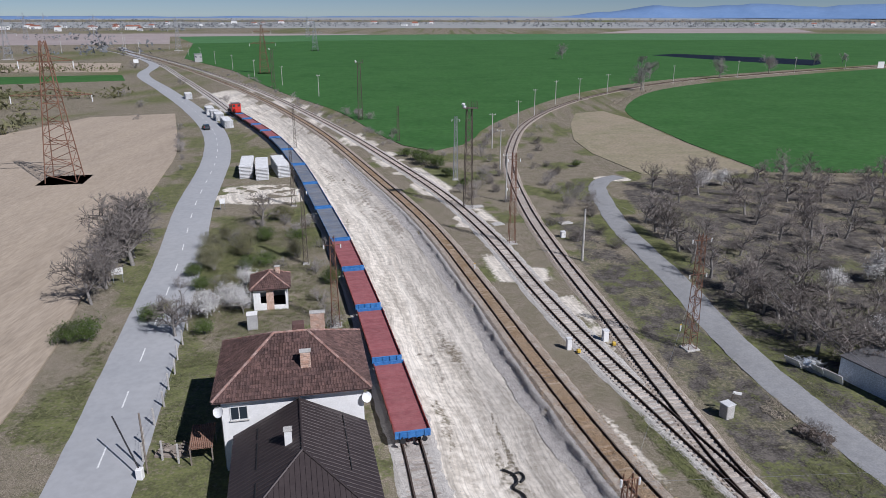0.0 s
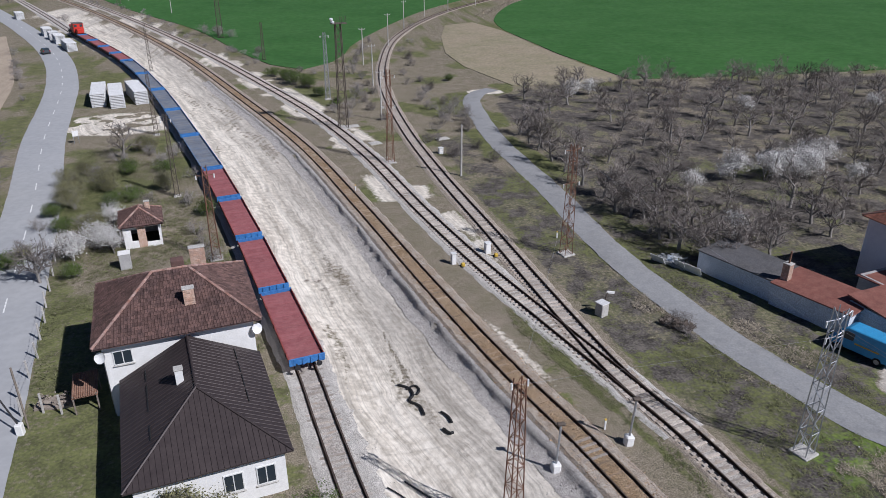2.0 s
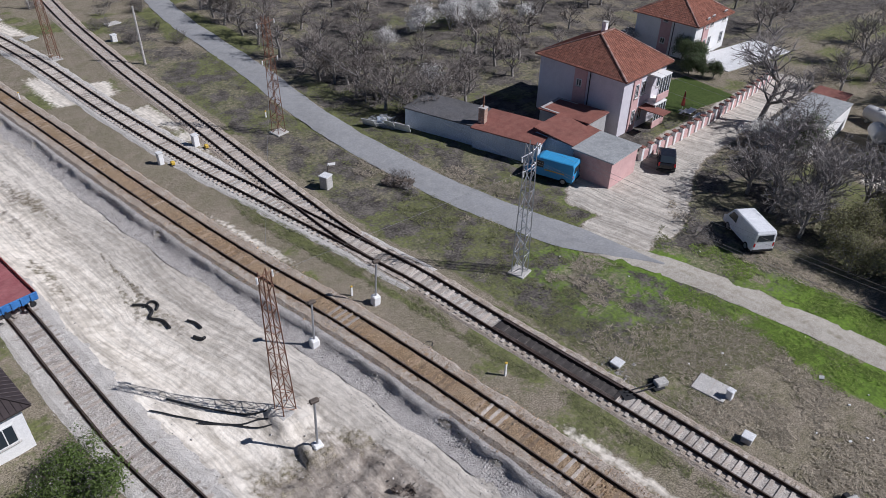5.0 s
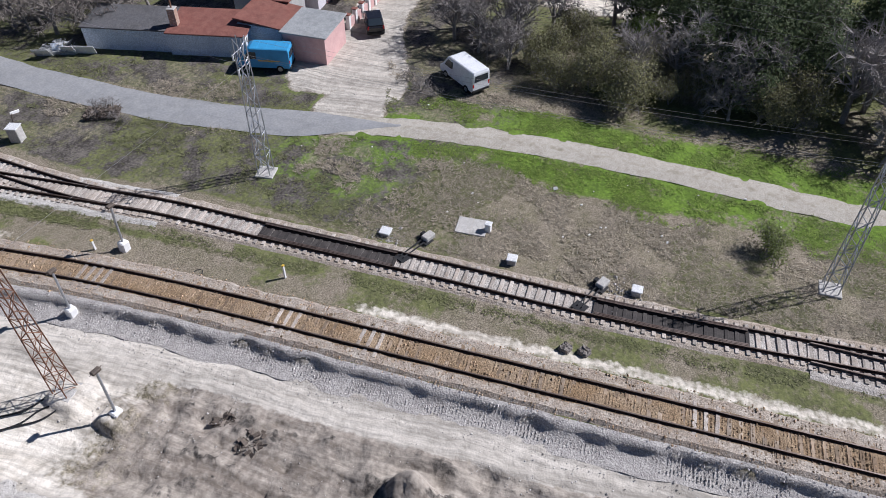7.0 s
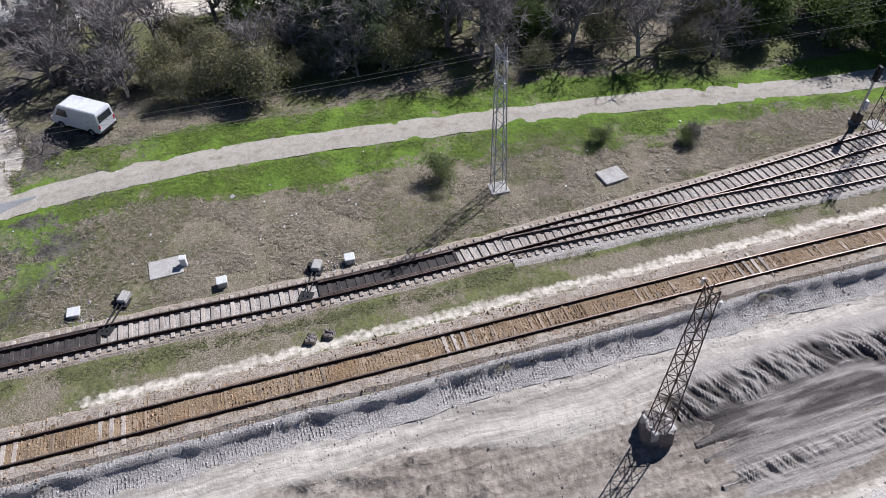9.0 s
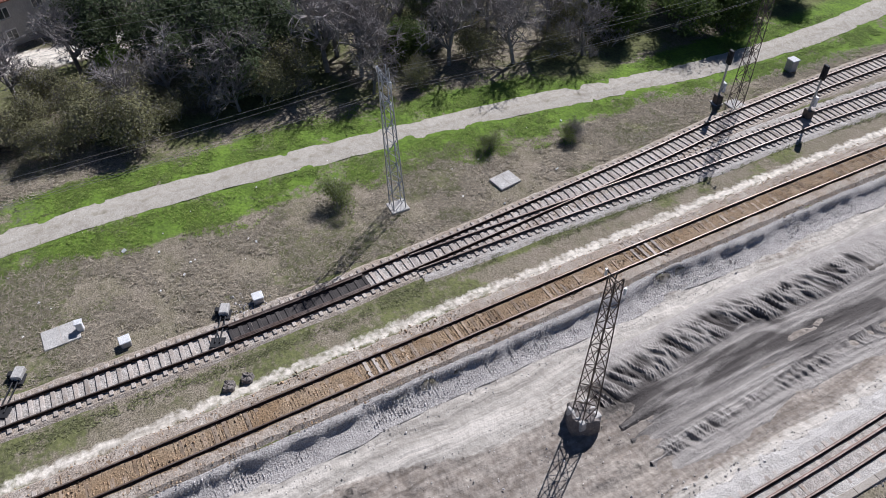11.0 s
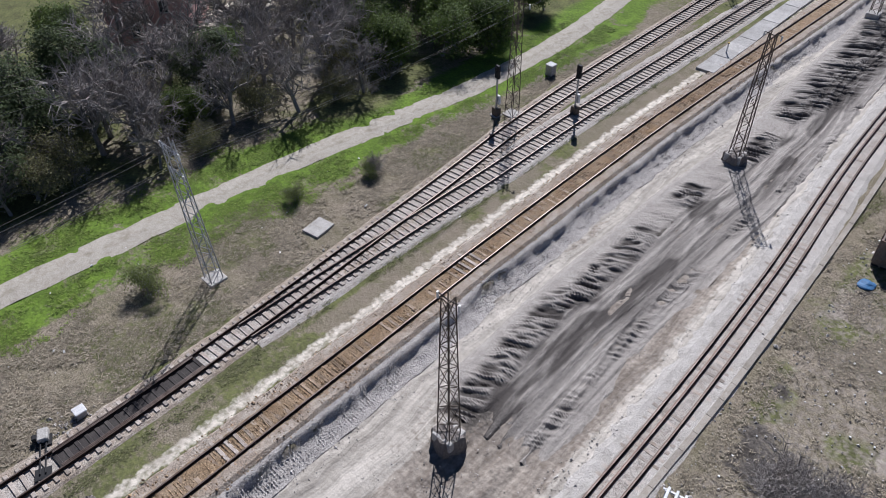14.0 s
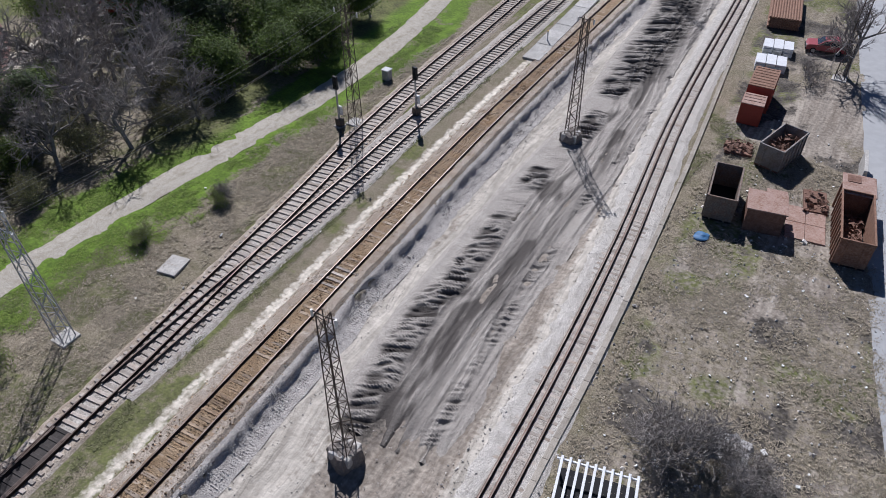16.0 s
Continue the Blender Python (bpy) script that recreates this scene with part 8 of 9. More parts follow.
# a dark inside here is shade painted on the container's floor
open_skip(12.5, -48.8, 107, 5.0, 2.2, 2.3, "empty open-topped rusty container with a dark inside", "skip_worn", "shade_black")
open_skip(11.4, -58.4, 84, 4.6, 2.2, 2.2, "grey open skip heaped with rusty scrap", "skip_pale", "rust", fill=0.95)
open_skip(3.0, -50.6, 107, 6.6, 2.3, 2.5, "long rusty open container holding white scrap", "rust_orange", "shade_black", 9, fill=0.4)
t = thing("steel_cabin", "faded red steel cabin with an open dark front", "cabin", Matrix.Translation((9.0, -48.6, 0)) @ Matrix.Rotation(radians(20), 4, "Z"))
for lo, hi in (((-1.3, 1.3, 0), (1.3, 1.4, 2.1)), ((-1.4, -1.2, 0), (-1.3, 1.4, 2.1)), ((1.3, -1.2, 0), (1.4, 1.4, 2.1))):
    part("side", boxbm(lo, hi), M["rust"], t)
part("roof", boxbm((-1.5, -1.3, 2.1), (1.5, 1.5, 2.2), 0.02), M["rust_pink"], t)
part("awning", boxbm((-1.5, -2.1, 1.9), (0.1, -1.3, 1.98), 0.01), M["rust_pink"], t)
t = thing("steel_plate", "faded red steel plates laid on the ground", "steel plate", Matrix.Translation((6.2, -50.6, 0)) @ Matrix.Rotation(radians(18), 4, "Z"))
for i in range(2):
    for j in range(2):
        part("plate", boxbm((-1.5 + i * 1.52, -2.2 + j * 2.22, 0.02), (-0.02 + i * 1.5, -0.02 + j * 2.2, 0.12 + 0.02 * i), 0.01), M["rust_pink"], t)
t = thing("container_roof", "rusty pink steel lid lying over the long container's end", "lid", Matrix.Translation((4.2, -55.0, 0)) @ Matrix.Rotation(radians(17), 4, "Z"))
part("lid", boxbm((-1.25, -1.5, 2.3), (1.25, 1.5, 2.42), 0.05), M["rust_pink"], t)
part("hatch", boxbm((-0.1, -1.2, 2.42), (0.9, -0.2, 2.47), 0.02), M["rust"], t)
for s_ in (-1.2, 1.2):
    part("prop", boxbm((s_ - 0.08, -0.1, -0.1), (s_ + 0.08, 0.1, 2.3)), M["rust"], t)
t = thing("lorry_side", "leaning pale board beside the long container", "board", Matrix.Translation((5.0, -60.5, 0)) @ Matrix.Rotation(radians(15), 4, "Z"))
part("board", boxbm((-0.15, -1.8, -0.1), (0.15, 1.8, 1.6), 0.02), M["concrete"], t)


def closed_container(x, y, rot, L, W, H, label, mat, roofm):
    t = thing("steel_container", label, "container", Matrix.Translation((x, y, 0)) @ Matrix.Rotation(radians(rot), 4, "Z"), "scrap containers")
    part("body", boxbm((-L / 2, -W / 2, 0.1), (L / 2, W / 2, H), 0.03), M[mat], t)
    part("roof", boxbm((-L / 2 - 0.03, -W / 2 - 0.03, H), (L / 2 + 0.03, W / 2 + 0.03, H + 0.08), 0.02), M[roofm], t)
    for s in (-1, 1):
        for k in range(int(L / 0.5)):
            xx = -L / 2 + 0.25 + k * 0.5
            lo, hi = sorted((s * W / 2, s * (W / 2 + 0.05)))
            part("corrugation", boxbm((xx - 0.1, lo, 0.2), (xx + 0.1, hi, H - 0.1)), M[mat], t)
    for k in range(int(L / 0.6)):
        part("roof_rib", boxbm((-L / 2 + 0.3 + k * 0.6 - 0.06, -W / 2 + 0.1, H + 0.08), (-L / 2 + 0.3 + k * 0.6 + 0.06, W / 2 - 0.1, H + 0.12)), M[roofm], t)


closed_container(16.8, -67.1, 102, 4.3, 2.3, 2.7, "dull red steel container with a rusty roof", "container_red", "rust_orange")
closed_container(16.1, -63.2, 104, 2.2, 2.0, 2.2, "low rusted steel container", "container_red", "rust_pink")
for i, (x, y) in enumerate(((18.9, -75.4), (19.7, -79.6))):
    t = thing("white_pallet_stack", "stack of white boards and panels", "stack", Matrix.Translation((x, y, 0)) @ Matrix.Rotation(radians(18), 4, "Z"))
    rng = random.Random(i)
    for k in range(4):
        for j in range(3):
            part("board", boxbm((-1.6 + j * 1.05, -1.2 + rng.uniform(-0.1, 0.1), 0.0 + k * 0.24), (-0.62 + j * 1.05, 1.2 + rng.uniform(-0.1, 0.1), 0.2 + k * 0.24), 0.02), M["car_white"], t)
t = thing("pipe_stack", "long stack of rusty red-brown pipes", "pipe stack", Matrix.Translation((23.0, -90.4, 0)) @ Matrix.Rotation(radians(18), 4, "Z"))
for k in range(5):
    for j in range(12 - k % 2):
        part("pipe", barbm((-1.75 + j * 0.3 + 0.15 * (k % 2), -5, 0.2 + k * 0.27), (-1.75 + j * 0.3 + 0.15 * (k % 2), 5, 0.2 + k * 0.27), 0.145, 8), M["rust_orange"], t)
heap(14.7, -57.6, 20, 2.6, 2.2, 0.0, 0.7, "heap of tangled rusty rods on the ground", 90)
heap(6.6, -54.0, 20, 2.0, 3.4, 0.0, 0.6, "loose boards and scrap beside the container", 60)
t = thing("tarpaulin", "crumpled blue tarpaulin on the ground", "tarpaulin", Matrix.Translation((11.9, -44.0, 0)))
bm = bmesh.new()
bmesh.ops.create_icosphere(bm, subdivisions=3, radius=0.6)
for v in bm.verts:
    v.co *= 1 + 0.35 * (noise.noise(v.co * 2.3))
    v.co.z = max(-0.05, v.co.z * 0.4)
part("sheet", bm, M["tarp_blue"], t)


def litter(n, region, seed):
    rng = random.Random(seed)
    bm = bmesh.new()
    for i in range(n):
        x, y = rng.uniform(region[0], region[1]), rng.uniform(region[2], region[3])
        s = rng.uniform(0.02, 0.09) * (2.4 if rng.random() < 0.06 else 1)
        box(bm, (-s, -s * 0.7, -0.02), (s, s * 0.7, s * 0.5), 0, Matrix.Translation((x, y, 0.06)) @ Euler((rng.gauss(0, 0.3), rng.gauss(0, 0.3), rng.uniform(0, 6))).to_matrix().to_4x4())
    return tagged(part("litter", bm, M["render_white"], None), "scattered pale litter and rubble on the grass", "litter", kind="stuff")


litter(120, (-3, 9, -50, -22), 5)
litter(60, (0, 14, -66, -44), 6)
litter(60, (33, 47, -30, 40), 7)
heap(2.2, -27.0, 10, 2.6, 2.2, 0.0, 0.5, "dumped rubble and rubbish under the bush", 70, ("render_grey",))
# bright slatted pergola roof at the bottom of the view
t = thing("slatted_canopy", "white slatted canopy frame over a black slab that stands for a dark pit", "canopy", Matrix.Translation((5.55, -17.2, 0)) @ Matrix.Rotation(radians(22), 4, "Z"))
for k in range(10):
    part("slat", boxbm((-2.1 + k * 0.46, -3.6, 1.2), (-1.95 + k * 0.46, 0.1 - 0.08 * k, 1.34), 0.01), M["car_white"], t)
for xx in (-2.1, 2.2):
    for yy in (-3.4, -0.8):
        part("post", boxbm((xx - 0.06, yy - 0.06, -0.1), (xx + 0.06, yy + 0.06, 1.2)), M["car_white"], t)
part("beam", boxbm((-2.2, -3.5, 1.08), (2.4, -3.4, 1.2)), M["car_white"], t)
part("beam", boxbm((-2.2, -0.9, 1.08), (2.4, -0.8, 1.2)), M["car_white"], t)
# a low black slab stands in for the darkness of a pit
part("pit", boxbm((-2.0, -3.6, -0.05), (2.2, -0.5, 0.12)), M["shade_black"], t)


# ---- the dug yard: cables, lumps ----
def bent_pipe(pts, r, label):
    t = thing("black_pipe", label, "pipe")
    bm = bmesh.new()
    P = spline(pts, 0.25)[0]
    prev = None
    for x, y in P:
        p = Vector((x, y, gz(x, y) + r + 0.05))
        if prev is not None:
            bar(bm, prev, p, r, 6)
        prev = p
    part("pipe", bm, M["black_cable"], t)


bent_pipe([(4.6, 47.2), (5.4, 46.6), (5.6, 45.6), (5.2, 45.0), (5.9, 44.2), (6.1, 43.0)], 0.11, "bent black plastic pipe on the pale earth")
bent_pipe([(5.2, 46.5), (5.9, 46.9), (6.2, 46.2), (5.8, 45.6)], 0.09, "bent black plastic pipe on the pale earth")
bent_pipe([(7.4, 43.2), (7.8, 42.6), (8.0, 41.6)], 0.1, "short black pipe end sticking from the earth")
bent_pipe([(7.2, 41.2), (7.6, 40.6), (7.9, 40.7)], 0.12, "short black pipe end sticking from the earth")
bent_pipe([(9.0, 31.8), (7.6, 32.2), (6.6, 33.1), (5.2, 34.6), (3.6, 36.2)], 0.06, "black cables running from the mast's foot")
bent_pipe([(9.2, 30.4), (8.2, 31.4), (6.9, 31.7), (5.0, 33.2), (2.4, 35.4)], 0.05, "black cables running from the mast's foot")
bent_pipe([(8.6, 30.6), (7.6, 30.9), (6.2, 32.2), (4.6, 33.2)], 0.05, "black cables running from the mast's foot")
heap(12.4, 19.6, 0, 1.6, 1.4, -0.95, -0.5, "bundle of dug-out rusty reinforcing bars", 50, ("steel_brown",))
heap(12.8, 22.0, 0, 1.2, 1.2, -0.95, -0.7, "dug-out roots and wire", 30, ("steel_brown",))


def stones(n, seed, label, where, mat, size=(0.05, 0.16), lift=None):
    """Loose stones scattered over the earth, in one mesh."""
    rng = np.random.default_rng(seed)
    x, y = where(rng, n)
    dm, dw = -side_of(coarse(MAIN), x, y), -side_of(coarse(WAGON), x, y)
    z = yard_drop(x, y, dm, dw)
    if lift is not None:
        z = lift(x, y, dm)
    ico = np.array([(0, 0, 0.8), (0.9, 0.1, 0.1), (0.1, 0.8, 0), (-0.8, 0.1, 0.1), (0, -0.9, 0.05), (0.1, 0, -0.5)])
    fc = np.array([(0, 1, 2), (0, 2, 3), (0, 3, 4), (0, 4, 1), (5, 2, 1), (5, 3, 2), (5, 4, 3), (5, 1, 4)])
    n = len(x)
    s = rng.uniform(*size, n) * np.where(rng.random(n) < 0.04, 1.8, 1.0)
    a = rng.uniform(0, math.tau, n)
    q = ico[None] * (1 + 0.25 * rng.normal(size=(n, 6, 3))) * s[:, None, None]
    V = np.stack([x[:, None] + q[..., 0] * np.cos(a)[:, None] - q[..., 1] * np.sin(a)[:, None], y[:, None] + q[..., 0] * np.sin(a)[:, None] + q[..., 1] * np.cos(a)[:, None], z[:, None] + q[..., 2] + 0.02], -1).reshape(-1, 3)
    F = (fc[None] + 6 * np.arange(n)[:, None, None]).reshape(-1, 3)
    return tagged(pymesh("stones", V, F, mat), label, "stones", kind="stuff")


stone_mat = island_tint(material("loose_limestone", (0.50, 0.47, 0.44), (0.38, 0.35, 0.32), (0.6, 0.57, 0.53), 1.0, 0.95), 0.4)


def beside_main(lo, hi, y0, y1):
    pos, d = spline(MAIN, 0.2)
    m = (pos[:, 1] > y0) & (pos[:, 1] < y1)
    pos, d = pos[m], d[m]

    def f(rng, n):
        i = rng.integers(0, len(pos), n)
        o = rng.uniform(lo, hi, n)
        return pos[i, 0] + d[i, 1] * o, pos[i, 1] - d[i, 0] * o

    return f


def on_bank(x, y, dm):
    off, share = zip(*BANK)
    return 0.06 - 0.72 * bank_depth(y) * np.interp(-dm, off, share)


bank_stone = island_tint(material("broken_bank_stone", (0.44, 0.415, 0.39), (0.33, 0.31, 0.295), (0.53, 0.50, 0.475), 1.0, 0.95), 0.5)
orange_stone = island_tint(material("iron_stained_stone", (0.36, 0.25, 0.15), (0.28, 0.17, 0.09), (0.46, 0.37, 0.27), 0.8, 0.95), 0.55)
stones(15000, 1, "broken stones on the bank beside the main line", beside_main(2.2, 3.4, -80, 100), bank_stone, (0.022, 0.065), on_bank)
stones(2200, 11, "loose stones fallen from the bank", beside_main(3.2, 4.6, -80, 100), bank_stone, (0.02, 0.06))
stones(6500, 12, "iron-stained stones between the rails", beside_main(-0.66, 0.66, -70, 70), orange_stone, (0.035, 0.075), lambda x, y, dm: np.full(len(x), 0.15))
stones(9000, 13, "brown stones on the shoulders of the main line", beside_main(-1.9, 2.1, -70, 70), orange_stone, (0.035, 0.075), lambda x, y, dm: np.where(np.abs(np.abs(dm) - 0.75) < 0.13, 0.02, 0.165))
stones(1500, 7, "pale rubble and litter strewn over rough ground", lambda r, n: (r.uniform(-3, 14, n), r.uniform(-62, -13, n)), stone_mat, (0.04, 0.13))
stones(2200, 2, "clods and stones over the dug yard", lambda r, n: (r.uniform(8, 20, n), r.uniform(-30, 30, n)), stone_mat, (0.02, 0.06))
stones(2500, 3, "pale stones beside the siding", lambda r, n: ((lambda t, o: (np.interp(t, [-90, -38.7, -17, 10, 33, 49], [28.2, 15.8, 10.8, 5.5, 0.7, -2.4]) + o, t))(r.uniform(-90, 49, n), r.uniform(-2.2, 3.0, n))), stone_mat, (0.03, 0.07))


earth_dark = island_tint(material("moist_dark_earth", (0.19, 0.168, 0.15), (0.125, 0.11, 0.10), (0.27, 0.24, 0.215), 1.2, 0.95, bump=0.03, fine=0.3), 0.45)


def ridged(u, v, octaves=3):
    return 1 - 2 * np.abs(fbm(u, v, 1.0, octaves) - 0.5)


def churned_earth():
    """Dark earth scraped up into claw-like ridges along a crest, with wheel tracks running beside it."""
    pos, d = spline(SPOIL, 0.1)
    m = pos[:, 1] > -93
    pos, d = pos[m], d[m]
    right = np.stack([d[:, 1], -d[:, 0]], 1)
    k = len(pos)
    offs = np.arange(-2.4, 6.9, 0.1)
    run, o = np.meshgrid(np.arange(k) * 0.1, offs)
    x = pos[None, :, 0] + right[None, :, 0] * o
    y = pos[None, :, 1] + right[None, :, 1] * o
    wander = 1.3 * (fbm(run, run * 0, 5.0, 3) - 0.5)
    q = o - wander
    # the crest: short slanting ridges, broken by gaps
    strength = ramp(fbm(run, run * 0 + 9, 5.0, 3), 0.30, 0.52)
    south_end = ramp(run, 44, 56)
    crest = np.exp(-((q - 0.15 - 1.2 * south_end) / (1.05 + 1.5 * south_end)) ** 4) * np.maximum(strength, south_end * 0.9)
    skew = 0.5 * (fbm(run, o, 2.4, 2) - 0.5)
    across = run * 0.92 - q * 0.40 + skew
    along = run * 0.40 + q * 0.92
    claw = ridged(across / 0.55, along / 3.2 + 7, 3)
    lump = fbm(x, y, 0.9, 3) - 0.5
    # wheel tracks: long lines that drift slowly across
    drift = o + 1.6 * (fbm(run, o * 0.15, 14.0, 2) - 0.5)
    wheels = ridged(drift / 0.62, run / 18 + 3, 2)
    wheels2 = ridged((drift + run * 0.10) / 0.6, run / 9 + 30, 2)
    fine_lines = ridged((drift - run * 0.05) / 0.3, run / 8 + 50, 2)
    zone = ramp(q, 0.6, 1.6)
    fringe = np.exp(-((o - 5.2 + 0.8 * (fbm(run, run * 0 + 4, 3.0, 2) - 0.5)) / 0.5) ** 2) * ramp(fbm(run, run * 0 + 20, 4.0, 2), 0.42, 0.55)
    dm_, dw_ = -side_of(coarse(MAIN), x.ravel(), y.ravel()).reshape(x.shape), -side_of(coarse(WAGON), x.ravel(), y.ravel()).reshape(x.shape)
    edge = ramp(o, -2.4, -1.5) * ramp(o, 6.8, 5.9) * ramp(dw_, 2.2, 3.0) * ramp(run, 0, 3.0)
    z = yard_drop(x, y, dm_, dw_) - 0.12 + 0.30 * edge + 0.12 * crest + 0.62 * crest * (claw - 0.72) + 0.14 * lump * (crest + 0.3)
    z += zone * (0.20 * (wheels - 0.75) + 0.15 * (wheels2 - 0.75) + 0.09 * (fine_lines - 0.75)) + fringe * 0.4 * (claw - 0.75)
    # moist soil, plus shade painted into the hollows between ridges and ruts
    damp_shade = crest * (0.3 + 1.0 * ramp(claw, 0.88, 0.6)) + 0.75 * zone * ramp(fbm(run / 3, q, 1.6, 3), 0.46, 0.62) * ramp(q, 4.6, 3.0) + 0.45 * zone * ramp(np.minimum(np.minimum(wheels, wheels2 + 0.05), fine_lines + 0.1), 0.84, 0.66)
    pale = ramp(q, -0.7, -1.6) + ramp(o, 4.6, 5.8) * (1 - fringe)
    damp_shade = np.clip(damp_shade * (1 - 0.7 * np.clip(pale, 0, 1)), 0, 1)
    idx = np.arange(x.size).reshape(x.shape)
    F = np.stack([idx[:-1, :-1], idx[:-1, 1:], idx[1:, 1:], idx[1:, :-1]], -1).reshape(-1, 4)
    earth = material("churned_grey_earth", (0.37, 0.34, 0.305), (0.29, 0.262, 0.235), (0.47, 0.435, 0.39), 0.9, 0.95, bump=0.06, bump_scale=6.0, fine=0.42)
    n, l = earth.node_tree.nodes, earth.node_tree.links
    sock = n["Principled BSDF"].inputs["Base Color"]
    src = sock.links[0].from_socket
    att = n.new("ShaderNodeAttribute")
    att.attribute_name = "damp_shade"
    mx = n.new("ShaderNodeMix")
    mx.data_type = "RGBA"
    l.new(att.outputs["Fac"], mx.inputs[0])
    l.new(src, mx.inputs[6])
    mx.inputs[7].default_value = (0.085, 0.075, 0.068, 1)
    l.new(mx.outputs[2], sock)
    ob = pymesh("churned_earth", np.stack([x.ravel(), y.ravel(), z.ravel()], 1), F[:, ::-1], earth)
    at = ob.data.attributes.new("damp_shade", "FLOAT", "POINT")
    at.data.foreach_set("value", damp_shade.ravel().astype(np.float32))
    return tagged(ob, "dark earth scraped into claw-like ridges beside wheel tracks", "earth", kind="stuff")


churned_earth()


def earth_block(x, y, w, h, seed):
    """The block of earth left standing round a mast's foot when the yard was dug."""
    rng = np.random.default_rng(seed)
    V, F, k = [], [], 20
    for j, (q, s) in enumerate(((-0.15, 1.12), (0.1, 1.05), (0.4, 0.98), (0.75, 0.95), (0.95, 0.9), (1.0, 0.6), (1.02, 0.05))):
        for i in range(k):
            a = math.tau * i / k + 0.25
            r = w / max(abs(math.cos(a)), abs(math.sin(a))) ** 0.85 * s * (1 + rng.normal(0, 0.045))
            V.append((x + r * math.cos(a - 0.25), y + r * math.sin(a - 0.25), -0.72 + h * q + rng.normal(0, 0.04)))
    for j in range(6):
        F += [(j * k + i, j * k + (i + 1) % k, (j + 1) * k + (i + 1) % k, (j + 1) * k + i) for i in range(k)]
    F.append(tuple(6 * k + i for i in range(k)))
    return tagged(pymesh("earth_block", V, F, earth_dark), "chunky block of dark earth round a mast", "earth")


earth_block(18.9, -12.6, 0.85, 1.12, 1)
earth_block(27.6, -49.8, 0.85, 1.12, 2)


# ---- things in the yards by the villa ----
def water_tank(x, y, rot, r, L):
    t = thing("water_tank", "white cylindrical tank lying on two blocks", "tank", pose(x, y, 0, 0, 0, rot), "white tanks")
    bm = bmesh.new()
    n, rings = 16, ((-L / 2, 0.25), (-L / 2, 0.75), (-L / 2 + 0.12, 0.95), (-L / 2 + 0.25, 1.0), (L / 2 - 0.25, 1.0), (L / 2 - 0.12, 0.95), (L / 2, 0.75), (L / 2, 0.25))
    V = [[bm.verts.new((u, r * q * math.cos(k * math.tau / n), 0.25 + r + r * q * math.sin(k * math.tau / n))) for k in range(n)] for u, q in rings]
    for a, b in zip(V[:-1], V[1:]):
        for k in range(n):
            bm.faces.new((a[k], a[(k + 1) % n], b[(k + 1) % n], b[k]))
    bm.faces.new(V[0][::-1])
    bm.faces.new(V[-1])
    part("shell", bm, M["render_white"], t, smooth=True)
    for u in (-L * 0.3, L * 0.3):
        part("block", boxbm((u - 0.15, -r * 0.7, -0.05), (u + 0.15, r * 0.7, 0.42), 0.02), M["concrete"], t)
    part("hatch", barbm((0, 0, 0.2 + 2 * r), (0, 0, 0.36 + 2 * r), 0.22, 10), M["frame"], t)


water_tank(78.2, 30.2, 40, 0.85, 2.6)
water_tank(82.6, 32.4, 75, 0.8, 3.6)


def parasol(x, y):
    t = thing("parasol", "folded dark red garden parasol", "parasol", Matrix.Translation((x, y, 0)))
    part("pole", barbm((0, 0, 0), (0, 0, 2.5), 0.03, 6), M["frame"], t)
    part("foot", boxbm((-0.3, -0.3, -0.02), (0.3, 0.3, 0.1), 0.03), M["concrete"], t)
    part("canopy", barbm((0, 0, 0.75), (0, 0, 2.45), 0.24, 8, 0.05), M["container_red"], t, "folded dark red cloth")


parasol(66.9, 47.1)


def garden_table(x, y, rot):
    t = thing("garden_table", "pale wooden garden table with two benches", "table", pose(x, y, 0, 0, 0, rot))
    for k in range(4):
        part("board", boxbm((-0.9, -0.4 + 0.2 * k, 0.72), (0.9, -0.215 + 0.2 * k, 0.76), 0.008), M["concrete_new"], t)
    for u in (-0.7, 0.7):
        for v in (-0.3, 0.3):
            part("leg", boxbm((u - 0.05, v - 0.05, -0.02), (u + 0.05, v + 0.05, 0.72), 0.008), M["wood_old"], t)
        part("bearer", boxbm((u - 0.05, -0.95, 0.34), (u + 0.05, 0.95, 0.41), 0.008), M["wood_old"], t)
    for v in (-0.8, 0.8):
        part("bench", boxbm((-0.9, v - 0.15, 0.41), (0.9, v + 0.15, 0.45), 0.008), M["concrete_new"], t)


garden_table(66.4, 45.6, 14)


def junk_sheet(x, y, rot, w, h, tilt, mat, label):
    t = thing("sheet_panel", label, "panel", Matrix.Translation((x, y, 0.02)) @ Matrix.Rotation(radians(rot), 4, "Z") @ Matrix.Rotation(radians(tilt), 4, "X"))
    part("plate", boxbm((-w / 2, -0.03, 0), (w / 2, 0.03, h), 0.01), M[mat], t)
    for u in (-0.35, 0.0, 0.35):
        part("rib", boxbm((u * w - 0.03, -0.055, 0.02), (u * w + 0.03, -0.03, h - 0.02), 0.006), M[mat], t)


